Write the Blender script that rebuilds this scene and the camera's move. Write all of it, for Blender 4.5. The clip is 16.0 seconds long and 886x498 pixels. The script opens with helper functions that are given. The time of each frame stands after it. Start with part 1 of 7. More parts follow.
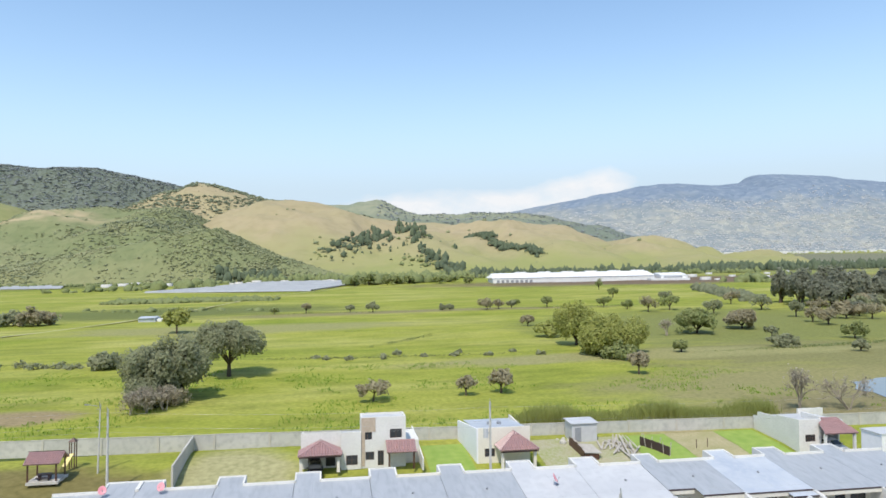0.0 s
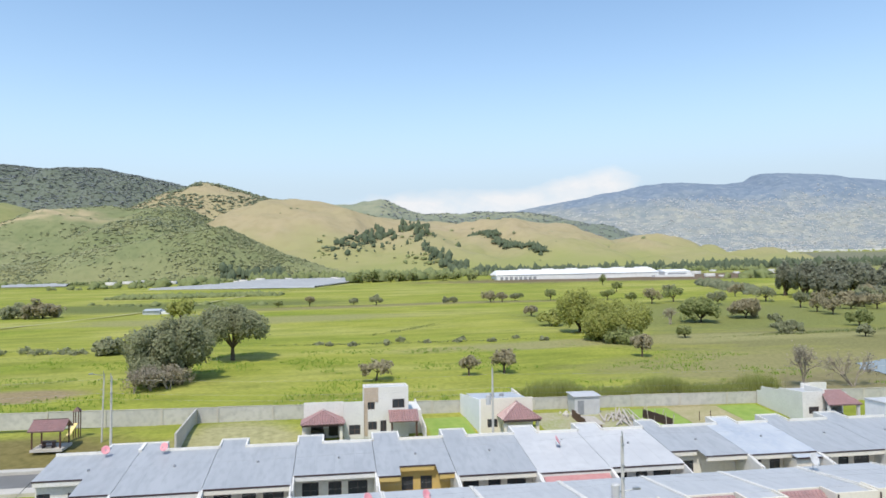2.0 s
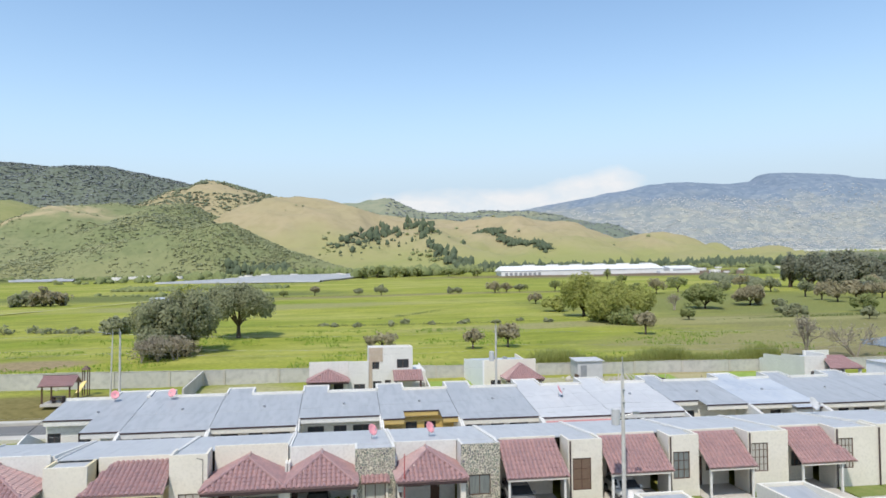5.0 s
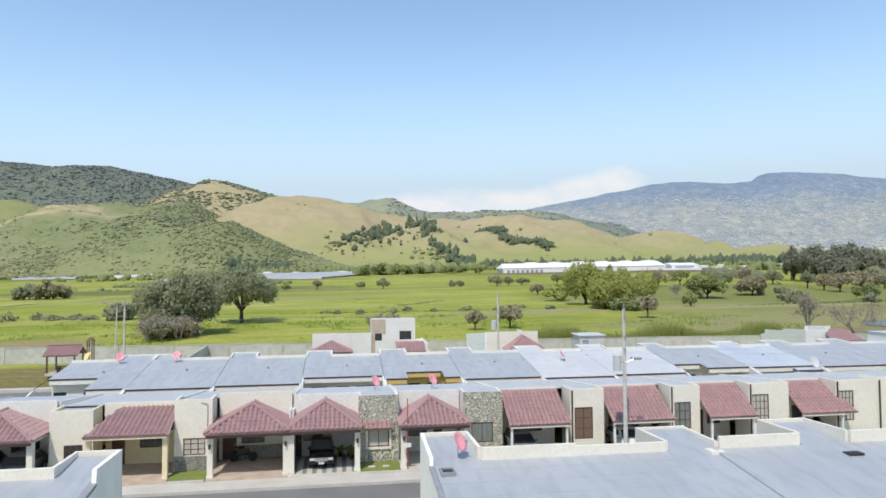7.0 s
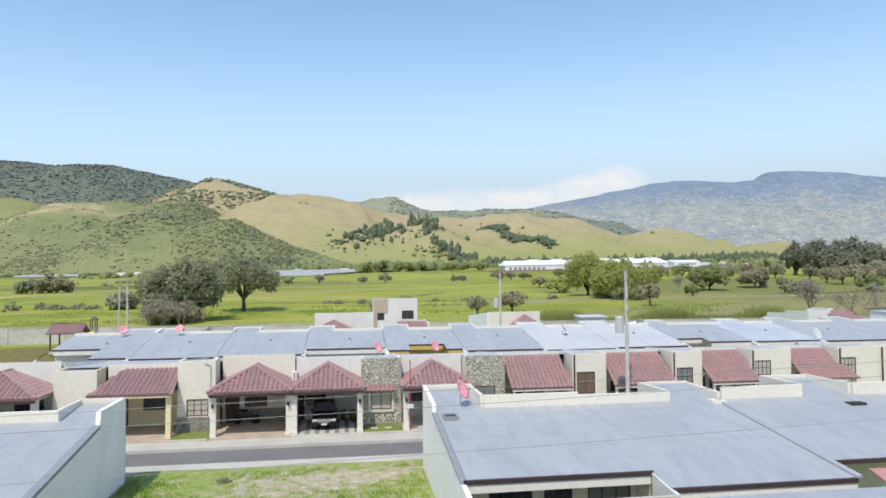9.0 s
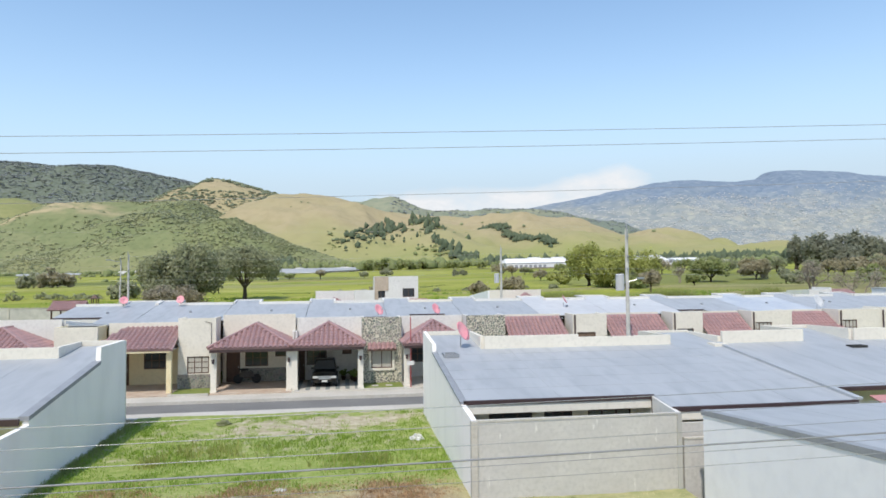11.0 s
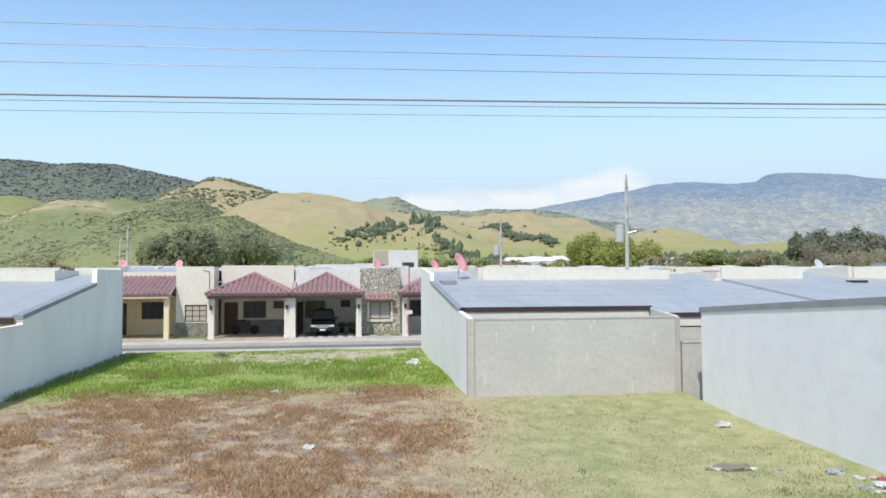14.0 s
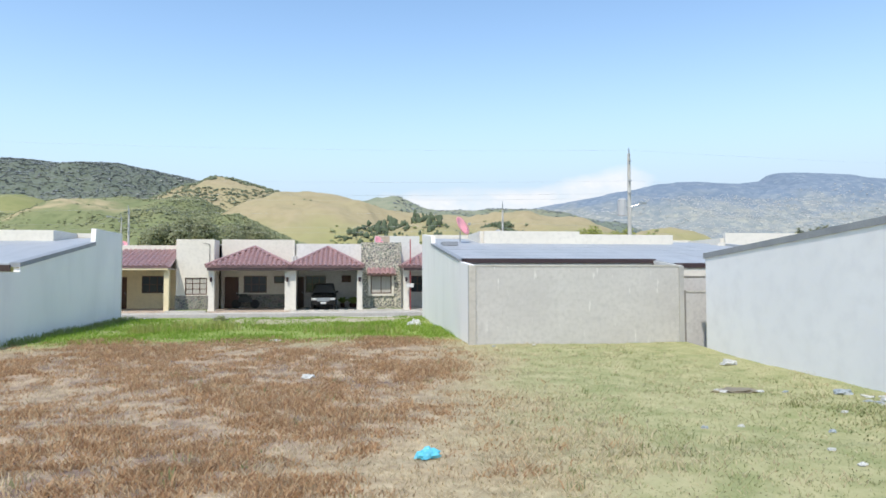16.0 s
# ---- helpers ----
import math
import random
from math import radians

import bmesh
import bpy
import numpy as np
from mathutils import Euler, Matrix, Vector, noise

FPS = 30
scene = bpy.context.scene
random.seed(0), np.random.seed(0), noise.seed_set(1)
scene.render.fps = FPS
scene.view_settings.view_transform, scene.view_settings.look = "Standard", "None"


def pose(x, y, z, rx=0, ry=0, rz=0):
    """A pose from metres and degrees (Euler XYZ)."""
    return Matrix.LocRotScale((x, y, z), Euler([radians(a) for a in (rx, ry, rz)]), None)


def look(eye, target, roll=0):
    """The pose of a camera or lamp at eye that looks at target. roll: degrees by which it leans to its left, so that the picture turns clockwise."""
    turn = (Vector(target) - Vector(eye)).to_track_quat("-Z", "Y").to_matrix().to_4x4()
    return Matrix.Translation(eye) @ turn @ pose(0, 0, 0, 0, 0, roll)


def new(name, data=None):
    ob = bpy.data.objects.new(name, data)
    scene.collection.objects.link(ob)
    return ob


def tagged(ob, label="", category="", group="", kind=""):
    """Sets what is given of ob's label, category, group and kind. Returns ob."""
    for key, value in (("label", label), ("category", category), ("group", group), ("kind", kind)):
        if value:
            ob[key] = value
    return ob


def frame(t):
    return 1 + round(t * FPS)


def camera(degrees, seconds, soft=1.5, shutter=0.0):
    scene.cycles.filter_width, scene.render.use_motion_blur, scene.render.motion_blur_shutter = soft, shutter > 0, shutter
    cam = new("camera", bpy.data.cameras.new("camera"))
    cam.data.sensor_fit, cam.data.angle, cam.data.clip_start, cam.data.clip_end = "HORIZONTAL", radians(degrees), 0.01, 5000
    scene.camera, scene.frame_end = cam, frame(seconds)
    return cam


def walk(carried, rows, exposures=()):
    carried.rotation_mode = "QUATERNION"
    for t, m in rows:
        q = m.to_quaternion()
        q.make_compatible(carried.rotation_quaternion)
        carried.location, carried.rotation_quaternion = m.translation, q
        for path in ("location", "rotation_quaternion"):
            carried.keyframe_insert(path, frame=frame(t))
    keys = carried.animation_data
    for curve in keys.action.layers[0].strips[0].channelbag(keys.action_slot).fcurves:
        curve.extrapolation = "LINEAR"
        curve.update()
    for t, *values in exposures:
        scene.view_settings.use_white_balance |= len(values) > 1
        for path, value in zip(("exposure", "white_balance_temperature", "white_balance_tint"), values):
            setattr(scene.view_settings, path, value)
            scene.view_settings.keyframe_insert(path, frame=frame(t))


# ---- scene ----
cam = camera(66.9, 16.0, soft=1.65)
PATH = [
    (0, (-6.151, 1.217, 24.14), (-5.819, 3.188, 24.218), -0.4),
    (0.5, (-5.997, 1.364, 23.09), (-5.668, 3.335, 23.167), -0.6),
    (1, (-5.99, 1.325, 22.152), (-5.663, 3.297, 22.228), -0.5),
    (1.5, (-6.031, 1.266, 21.293), (-5.707, 3.238, 21.37), -0.5),
    (2, (-5.991, 1.258, 20.491), (-5.67, 3.231, 20.57), -0.5),
    (2.5, (-5.895, 1.156, 19.77), (-5.578, 3.129, 19.85), -0.4),
    (3, (-5.909, 0.956, 19.051), (-5.594, 2.929, 19.131), -0.4),
    (3.5, (-5.911, 0.83, 18.316), (-5.599, 2.804, 18.396), -0.3),
    (4, (-5.953, 0.725, 17.56), (-5.642, 2.699, 17.639), -0.3),
    (6.5, (-6.141, 0.467, 13.091), (-5.84, 2.443, 13.17), -0.4),
    (7, (-6.152, 0.398, 12.331), (-5.851, 2.374, 12.411), -0.4),
    (7.5, (-6.131, 0.41, 11.677), (-5.833, 2.386, 11.755), -0.4),
    (8, (-6.148, 0.334, 11.096), (-5.852, 2.31, 11.175), -0.4),
    (8.5, (-6.144, 0.342, 10.5), (-5.85, 2.319, 10.578), -0.4),
    (9, (-6.193, 0.434, 9.916), (-5.898, 2.41, 9.994), -0.4),
    (11.5, (-6.093, 0.546, 6.516), (-5.802, 2.523, 6.596), -0.5),
    (12, (-6.038, 0.534, 5.99), (-5.748, 2.511, 6.071), -0.3),
    (12.5, (-6.042, 0.584, 5.44), (-5.752, 2.561, 5.52), -0.3),
    (13, (-6.026, 0.657, 4.934), (-5.736, 2.634, 5.014), -0.3),
    (13.5, (-6.016, 0.747, 4.387), (-5.727, 2.725, 4.468), -0.3),
    (14, (-5.998, 0.792, 3.812), (-5.709, 2.769, 3.895), -0.2),
    (14.5, (-5.992, 0.829, 3.312), (-5.704, 2.807, 3.394), -0.1),
    (15, (-5.996, 0.949, 2.797), (-5.709, 2.926, 2.879), -0.1),
    (15.5, (-5.981, 1.078, 2.339), (-5.695, 3.055, 2.42), -0.1),
    (16, (-5.941, 1.096, 2.131), (-5.657, 3.074, 2.213), -0.1),
]
walk(cam, [(t, look(eye, target, roll)) for t, eye, target, roll in PATH],
     [(0, 0.72, 6650, 11), (4, 0.65, 6650, 11), (9, 0.65, 6650, 11), (12.5, 0.69, 6600, 11), (16, 0.78, 6480, 11)])

# ---- world, sun ----
SUN_EL, SUN_AZ = radians(58), radians(-154)   # azimuth from +y, clockwise: the sun stands high, behind and a little to the left
world = bpy.data.worlds.new("world")
scene.world = world
world.use_nodes = True
wn = world.node_tree.nodes
sky = wn.new("ShaderNodeTexSky")
sky.sky_type, sky.sun_disc = "NISHITA", False
sky.sun_elevation, sky.sun_rotation = SUN_EL, SUN_AZ
sky.altitude, sky.air_density, sky.dust_density, sky.ozone_density = 600, 1.0, 0.6, 0.5
hue = wn.new("ShaderNodeMix")
hue.data_type, hue.blend_type = "RGBA", "MULTIPLY"
hue.inputs["Factor"].default_value, hue.inputs["B"].default_value = 1.0, (0.85, 0.95, 0.955, 1)
veil = wn.new("ShaderNodeMix")   # haze: the paler the sky gets towards the horizon, the more it takes on one pale blue
veil.data_type = "RGBA"
veil.inputs["B"].default_value = (2.5, 3.2, 3.8, 1)
pale, thick = wn.new("ShaderNodeSeparateColor"), wn.new("ShaderNodeMapRange")
thick.interpolation_type = "SMOOTHSTEP"
thick.inputs["From Min"].default_value, thick.inputs["From Max"].default_value = 0.8, 3.4
wl_ = world.node_tree.links
wl_.new(sky.outputs[0], hue.inputs["A"]), wl_.new(hue.outputs["Result"], veil.inputs["A"])
wl_.new(hue.outputs["Result"], pale.inputs[0]), wl_.new(pale.outputs[0], thick.inputs["Value"])
wl_.new(thick.outputs[0], veil.inputs["Factor"]), wl_.new(veil.outputs["Result"], wn["Background"].inputs[0])
wn["Background"].inputs[1].default_value = 0.15
sun = new("sun", bpy.data.lights.new("sun", "SUN"))
sun.data.energy, sun.data.angle, sun.data.color = 2.3, radians(1.5), (1.0, 0.95, 0.87)
sun.matrix_basis = look((0, 0, 60), (-math.sin(SUN_AZ) * math.cos(SUN_EL), -math.cos(SUN_AZ) * math.cos(SUN_EL), 60 - math.sin(SUN_EL)))


# ---- materials ----
def material(name, c1, c2=None, rough=0.8, scale=3.0, c3=None, fine=25.0, bump=0.15, metal=0.0, stretch=(1, 1, 1), depth=0.02):
    """Two noise scales mix c1, c2 (and c3 in larger stains); fine relief."""
    m = bpy.data.materials.new(name)
    m.use_nodes = True
    n, l = m.node_tree.nodes, m.node_tree.links
    b = n["Principled BSDF"]
    c2 = c2 or tuple(v * 0.85 for v in c1)
    co = n.new("ShaderNodeTexCoord")
    mp = n.new("ShaderNodeMapping")
    mp.inputs["Scale"].default_value = stretch
    l.new(co.outputs["Object"], mp.inputs[0])
    n1, n2 = n.new("ShaderNodeTexNoise"), n.new("ShaderNodeTexNoise")
    n1.inputs["Scale"].default_value, n1.inputs["Detail"].default_value = scale, 6
    n2.inputs["Scale"].default_value, n2.inputs["Detail"].default_value = fine, 4
    l.new(mp.outputs[0], n1.inputs[0]), l.new(mp.outputs[0], n2.inputs[0])
    r1 = n.new("ShaderNodeValToRGB")
    r1.color_ramp.elements[0].position, r1.color_ramp.elements[1].position = 0.36, 0.66
    r1.color_ramp.elements[0].color, r1.color_ramp.elements[1].color = (*c1, 1), (*c2, 1)
    l.new(n1.outputs[0], r1.inputs[0])
    mx = n.new("ShaderNodeMix")
    mx.data_type = "RGBA"
    r2 = n.new("ShaderNodeValToRGB")
    r2.color_ramp.elements[0].position, r2.color_ramp.elements[1].position = 0.45, 0.75
    l.new(n2.outputs[0], r2.inputs[0])
    l.new(r2.outputs[0], mx.inputs["Factor"])
    l.new(r1.outputs[0], mx.inputs["A"])
    mx.inputs["B"].default_value = (*(c3 or tuple(v * 0.94 for v in c2)), 1)
    l.new(mx.outputs["Result"], b.inputs["Base Color"])
    b.inputs["Roughness"].default_value, b.inputs["Metallic"].default_value = rough, metal
    if bump:
        bp = n.new("ShaderNodeBump")
        bp.inputs["Strength"].default_value, bp.inputs["Distance"].default_value = bump, depth
        l.new(n2.outputs[0], bp.inputs["Height"])
        l.new(bp.outputs[0], b.inputs["Normal"])
    return m


CREAM = material("cream_render", (0.76, 0.71, 0.62), (0.715, 0.665, 0.58), c3=(0.66, 0.615, 0.535), scale=0.5, fine=6, bump=0.05)
OCHRE = material("ochre_render", (0.62, 0.44, 0.16), (0.56, 0.39, 0.13), scale=0.5, fine=6, bump=0.05)
WHITE = material("white_render", (0.735, 0.715, 0.68), (0.675, 0.655, 0.62), c3=(0.61, 0.59, 0.56), scale=0.6, fine=5, bump=0.05)
GREY_WALL = material("weathered_white_wall", (0.90, 0.86, 0.83), (0.86, 0.82, 0.79), c3=(0.81, 0.77, 0.745), scale=0.35, fine=0.9, bump=0.05, stretch=(1, 1, 0.4))
BLOCK = material("concrete_block", (0.58, 0.555, 0.525), (0.53, 0.51, 0.48), c3=(0.47, 0.45, 0.425), scale=0.7, fine=9, bump=0.2)
MORTAR = material("mortar", (0.57, 0.55, 0.52), scale=2, fine=20)
METAL_ROOF = material("zinc_roof", (0.415, 0.43, 0.45), (0.375, 0.39, 0.41), rough=0.5, scale=0.5, fine=2.2, bump=0.03, metal=0.1, c3=(0.33, 0.345, 0.365), stretch=(1, 0.25, 1))
METAL_PALE = material("pale_zinc_roof", (0.55, 0.55, 0.555), (0.50, 0.50, 0.51), rough=0.45, scale=0.25, fine=1.2, bump=0.03)
ROW_ROOF = material("faded_zinc_roof", (0.475, 0.485, 0.50), (0.435, 0.445, 0.46), rough=0.5, scale=0.4, fine=2.0, bump=0.03, c3=(0.40, 0.41, 0.43), stretch=(1, 0.25, 1))
BLUE_ROOF = material("blue_worn_roof", (0.38, 0.42, 0.485), (0.50, 0.525, 0.56), rough=0.5, scale=0.4, fine=2, bump=0.03)
TILE = material("red_tile", (0.40, 0.235, 0.22), (0.33, 0.20, 0.195), rough=0.28, scale=1.4, c3=(0.25, 0.17, 0.175), fine=5, bump=0.1)
GUTTER = material("dark_gutter", (0.06, 0.035, 0.035), rough=0.5)
DARK = material("dark_interior", (0.03, 0.028, 0.025), rough=0.7)
WOOD = material("brown_wood", (0.11, 0.05, 0.03), (0.07, 0.03, 0.02), rough=0.5, scale=3)
ASPHALT = material("asphalt", (0.19, 0.186, 0.18), (0.155, 0.152, 0.148), scale=0.4, fine=30)
CONCRETE = material("pale_concrete", (0.55, 0.52, 0.47), (0.46, 0.43, 0.38), scale=0.5, fine=8)
POLE = material("pole_concrete", (0.58, 0.56, 0.52), (0.49, 0.47, 0.44), scale=2)
GLASS = material("window_glass", (0.05, 0.055, 0.06), rough=0.08, bump=0)
BARK = material("bark", (0.10, 0.075, 0.05), (0.06, 0.045, 0.03), scale=3)
LEAD = material("grey_flashing", (0.30, 0.31, 0.33), (0.24, 0.25, 0.27), rough=0.5, scale=2)
STEEL = material("galvanised_steel", (0.45, 0.46, 0.47), rough=0.35, metal=0.7)
PINK = material("faded_red_dish", (0.74, 0.27, 0.32), (0.78, 0.36, 0.39), rough=0.5, scale=2)


# ---- mesh helpers ----
# The pasture with its hills, turned some five degrees off the street grid and stretched to fit the camera's view.
PASTURE = Matrix(((1.0527, 0.1102, -0.0133, -4.1390), (-0.0957, 1.1142, -0.0021, -1.1088), (0.0133, 0.0078, 1.0568, -0.6160), (0, 0, 0, 1)))
GRID = Matrix()
SITE = GRID   # the frame in which new meshes are drawn


def stand(plan, site, sx=1.05, sy=1.0, sz=1.03):
    """A frame that sets the point of a plan on a point of the site, at the given scale."""
    return Matrix.Translation(site) @ Matrix.Diagonal((sx, sy, sz, 1)) @ Matrix.Translation(plan).inverted()


def box(bm, x0, x1, y0, y1, z0, z1):
    v = [bm.verts.new((x, y, z)) for z in (z0, z1) for y in (y0, y1) for x in (x0, x1)]
    for f in ((0, 2, 3, 1), (4, 5, 7, 6), (0, 1, 5, 4), (2, 6, 7, 3), (0, 4, 6, 2), (1, 3, 7, 5)):
        bm.faces.new([v[k] for k in f])
    return bm


def hull(bm, bottom, top):
    """A solid between two polygons of equal corner count."""
    a, b = [bm.verts.new(p) for p in bottom], [bm.verts.new(p) for p in top]
    bm.faces.new(a[::-1]), bm.faces.new(b)
    for k in range(len(a)):
        j = (k + 1) % len(a)
        bm.faces.new((a[k], a[j], b[j], b[k]))
    return bm


def rod(bm, p, q, r0, r1=None, n=8):
    p, q = Vector(p), Vector(q)
    r1 = r0 if r1 is None else r1
    m = (q - p).to_track_quat("Z", "Y").to_matrix()
    ring = [m @ Vector((math.cos(6.2832 * k / n), math.sin(6.2832 * k / n), 0)) for k in range(n)]
    return hull(bm, [p + w * r0 for w in ring], [q + w * r1 for w in ring])


def put(name, bm, mat, smooth=False):
    me = bpy.data.meshes.new(name)
    bmesh.ops.recalc_face_normals(bm, faces=bm.faces)
    bm.to_mesh(me)
    bm.free()
    me.transform(SITE)
    if smooth:
        me.shade_smooth()
    me.materials.append(mat)
    return new(name, me)


def quads(name, verts, faces, mat, smooth=False):
    me = bpy.data.meshes.new(name)
    verts, faces = np.asarray(verts, np.float32), np.asarray(faces, np.int32)
    k = faces.shape[1]
    me.vertices.add(len(verts)), me.loops.add(faces.size), me.polygons.add(len(faces))
    me.vertices.foreach_set("co", verts.ravel())
    me.loops.foreach_set("vertex_index", faces.ravel())
    me.polygons.foreach_set("loop_start", np.arange(0, faces.size, k))
    me.update(calc_edges=True)
    me.transform(SITE)
    if smooth:
        me.shade_smooth()
    me.materials.append(mat)
    return new(name, me)


def under(ob, parent, label=""):
    ob.parent = parent
    if parent.parent is None and parent.type == "EMPTY":
        ob.matrix_parent_inverse = parent.matrix_basis.inverted()
    if label:
        ob["label"] = label
    return ob


def part(name, bm, mat, parent, label="", smooth=False):
    return under(put(name, bm, mat, smooth), parent, label)


def thing(name, x, y, z, label, category, group=""):
    ob = new(name)
    ob.matrix_basis = Matrix.Translation(SITE @ Vector((x, y, z)))
    return tagged(ob, label, category, group)


def wall_y(bm, x0, x1, y, thick, z0, z1, holes=()):
    """A wall along x with its face at y, with holes (x0, x1, z0, z1), as one connected shell."""
    xs = sorted({x0, x1, *[h[0] for h in holes], *[h[1] for h in holes]})
    zs = sorted({z0, z1, *[min(max(h[2], z0), z1) for h in holes], *[min(max(h[3], z0), z1) for h in holes]})
    solid = {(i, j) for i in range(len(xs) - 1) for j in range(len(zs) - 1)
             if not any(h[0] <= xs[i] and h[1] >= xs[i + 1] and h[2] <= zs[j] and h[3] >= zs[j + 1] for h in holes)}
    made = {}

    def at(i, j, k):
        if (i, j, k) not in made:
            made[i, j, k] = bm.verts.new((xs[i], y + k * thick, zs[j]))
        return made[i, j, k]
    for i, j in solid:
        c = ((i, j), (i + 1, j), (i + 1, j + 1), (i, j + 1))
        bm.faces.new([at(*q, 0) for q in c]), bm.faces.new([at(*q, 1) for q in c[::-1]])
        for n, (a, b) in (((i, j - 1), (c[0], c[1])), ((i + 1, j), (c[1], c[2])), ((i, j + 1), (c[2], c[3])), ((i - 1, j), (c[3], c[0]))):
            if n not in solid:
                bm.faces.new((at(*a, 0), at(*a, 1), at(*b, 1), at(*b, 0)))
    return bm


def ground_z(y):
    return float(np.interp(y, GY, GZ))


GY = [-400, 60, 70, 84, 110, 200, 300, 660, 900, 1300, 2600, 4900]
GZ = [0, 0, 0.5, 1.2, 2.0, 2.3, 4.2, 8.5, 15, 26, 75, 160]


# ---- ground, streets ----
def ground_material():
    """Grass with worn and mown patches; dry brown weeds and yellow stubble on the empty lots."""
    m = bpy.data.materials.new("grass_ground")
    m.use_nodes = True
    n, l = m.node_tree.nodes, m.node_tree.links
    co = n.new("ShaderNodeTexCoord")

    def noise_at(scale, detail=5, stretch=(1, 1, 1), rough=0.55):
        mp, t = n.new("ShaderNodeMapping"), n.new("ShaderNodeTexNoise")
        mp.inputs["Scale"].default_value = stretch
        t.inputs["Scale"].default_value, t.inputs["Detail"].default_value, t.inputs["Roughness"].default_value = scale, detail, rough
        l.new(co.outputs["Object"], mp.inputs[0]), l.new(mp.outputs[0], t.inputs[0])
        return t.outputs[0]

    def ramp(value, stops):
        r = n.new("ShaderNodeValToRGB")
        while len(r.color_ramp.elements) < len(stops):
            r.color_ramp.elements.new(0.5)
        for e, (p, c) in zip(r.color_ramp.elements, stops):
            e.position, e.color = p, (*c, 1) if len(c) == 3 else c
        l.new(value, r.inputs[0])
        return r.outputs[0]

    def mix(f, a, b, kind="MIX"):
        x = n.new("ShaderNodeMix")
        x.data_type, x.blend_type = "RGBA", kind
        for sock, v in (("Factor", f), ("A", a), ("B", b)):
            if isinstance(v, (float, int)):
                x.inputs[sock].default_value = v
            elif isinstance(v, tuple):
                x.inputs[sock].default_value = (*v, 1)
            else:
                l.new(v, x.inputs[sock])
        return x.outputs["Result"]

    big, mid, fine = noise_at(0.018, 6, (0.6, 1.6, 1)), noise_at(0.12, 6, (0.5, 1.5, 1)), noise_at(1.3, 5)
    lush = ramp(big, [(0.3, (0.235, 0.28, 0.035)), (0.5, (0.31, 0.32, 0.06)), (0.68, (0.41, 0.385, 0.125))])
    tuft = ramp(mid, [(0.33, (0.66, 0.70, 0.6)), (0.5, (0.95, 0.97, 0.9)), (0.68, (1.12, 1.08, 1.12))])
    streak = ramp(noise_at(0.05, 5, (0.6, 1.7, 1)), [(0.4, (0.92, 0.95, 0.88)), (0.6, (1.03, 1.01, 1.04))])
    grass = mix(1.0, mix(0.85, lush, tuft, "MULTIPLY"), streak, "MULTIPLY")
    grain = ramp(fine, [(0.3, (0.6, 0.65, 0.55)), (0.65, (1.1, 1.1, 1.1))])
    grass = mix(0.7, grass, grain, "MULTIPLY")

    sep = n.new("ShaderNodeSeparateXYZ")
    l.new(co.outputs["Object"], sep.inputs[0])

    def patch(cx, cy, rx, ry, soft=0.5, wob=0.9):
        """1 inside a ragged oval, 0 outside."""
        def m2(op, a, b):
            q = n.new("ShaderNodeMath")
            q.operation = op
            for k, v in enumerate((a, b)):
                if isinstance(v, (int, float)):
                    q.inputs[k].default_value = v
                else:
                    l.new(v, q.inputs[k])
            return q.outputs[0]
        dx = m2("DIVIDE", m2("SUBTRACT", sep.outputs[0], cx), rx)
        dy = m2("DIVIDE", m2("SUBTRACT", sep.outputs[1], cy), ry)
        d = m2("ADD", m2("MULTIPLY", dx, dx), m2("MULTIPLY", dy, dy))
        d = m2("ADD", d, m2("MULTIPLY", m2("SUBTRACT", mid, 0.5), wob * 2))
        r = n.new("ShaderNodeMapRange")
        r.inputs["From Min"].default_value, r.inputs["From Max"].default_value = 1 + soft, 1 - soft
        l.new(d, r.inputs["Value"])
        return r.outputs[0]

    for cx, cy, rx, ry, colour in ((120, 215, 75, 60, (0.205, 0.215, 0.065)), (78, 112, 42, 22, (0.27, 0.245, 0.105)), (105, 150, 55, 22, (0.225, 0.21, 0.085)), (70, 96, 26, 8, (0.23, 0.20, 0.10)), (62, 150, 60, 8, (0.30, 0.28, 0.12)),
                                   (-62, 104, 10, 5, (0.30, 0.23, 0.13)), (-20, 77, 7, 9, (0.38, 0.35, 0.18)), (-42, 76, 14, 7, (0.19, 0.16, 0.06)), (36, 80, 6.5, 6.5, (0.33, 0.28, 0.15)),
                                   (21, 77, 5, 4, (0.30, 0.27, 0.20)), (10, 300, 90, 10, (0.25, 0.22, 0.10)), (-60, 240, 60, 18, (0.29, 0.28, 0.11)), (300, 640, 260, 90, (0.17, 0.12, 0.08)),
                                   (-120, 330, 90, 40, (0.15, 0.17, 0.05)), (900, 1500, 1100, 700, (0.20, 0.195, 0.13)), (-500, 900, 500, 200, (0.13, 0.15, 0.045))):
        at = PASTURE @ Vector((cx, cy, 2)) if cy > 86 else Vector((cx * 1.06 + 4, cy * 1.075, 0))
        grass = mix(patch(at.x, at.y, rx * 1.07, ry * 1.07), grass, mix(0.7, mix(0.0, colour, colour), grain, "MULTIPLY"))
    l.new(grass, n["Principled BSDF"].inputs["Base Color"])
    n["Principled BSDF"].inputs["Roughness"].default_value = 0.9
    n["Principled BSDF"].inputs["Specular IOR Level"].default_value = 0.15
    return m


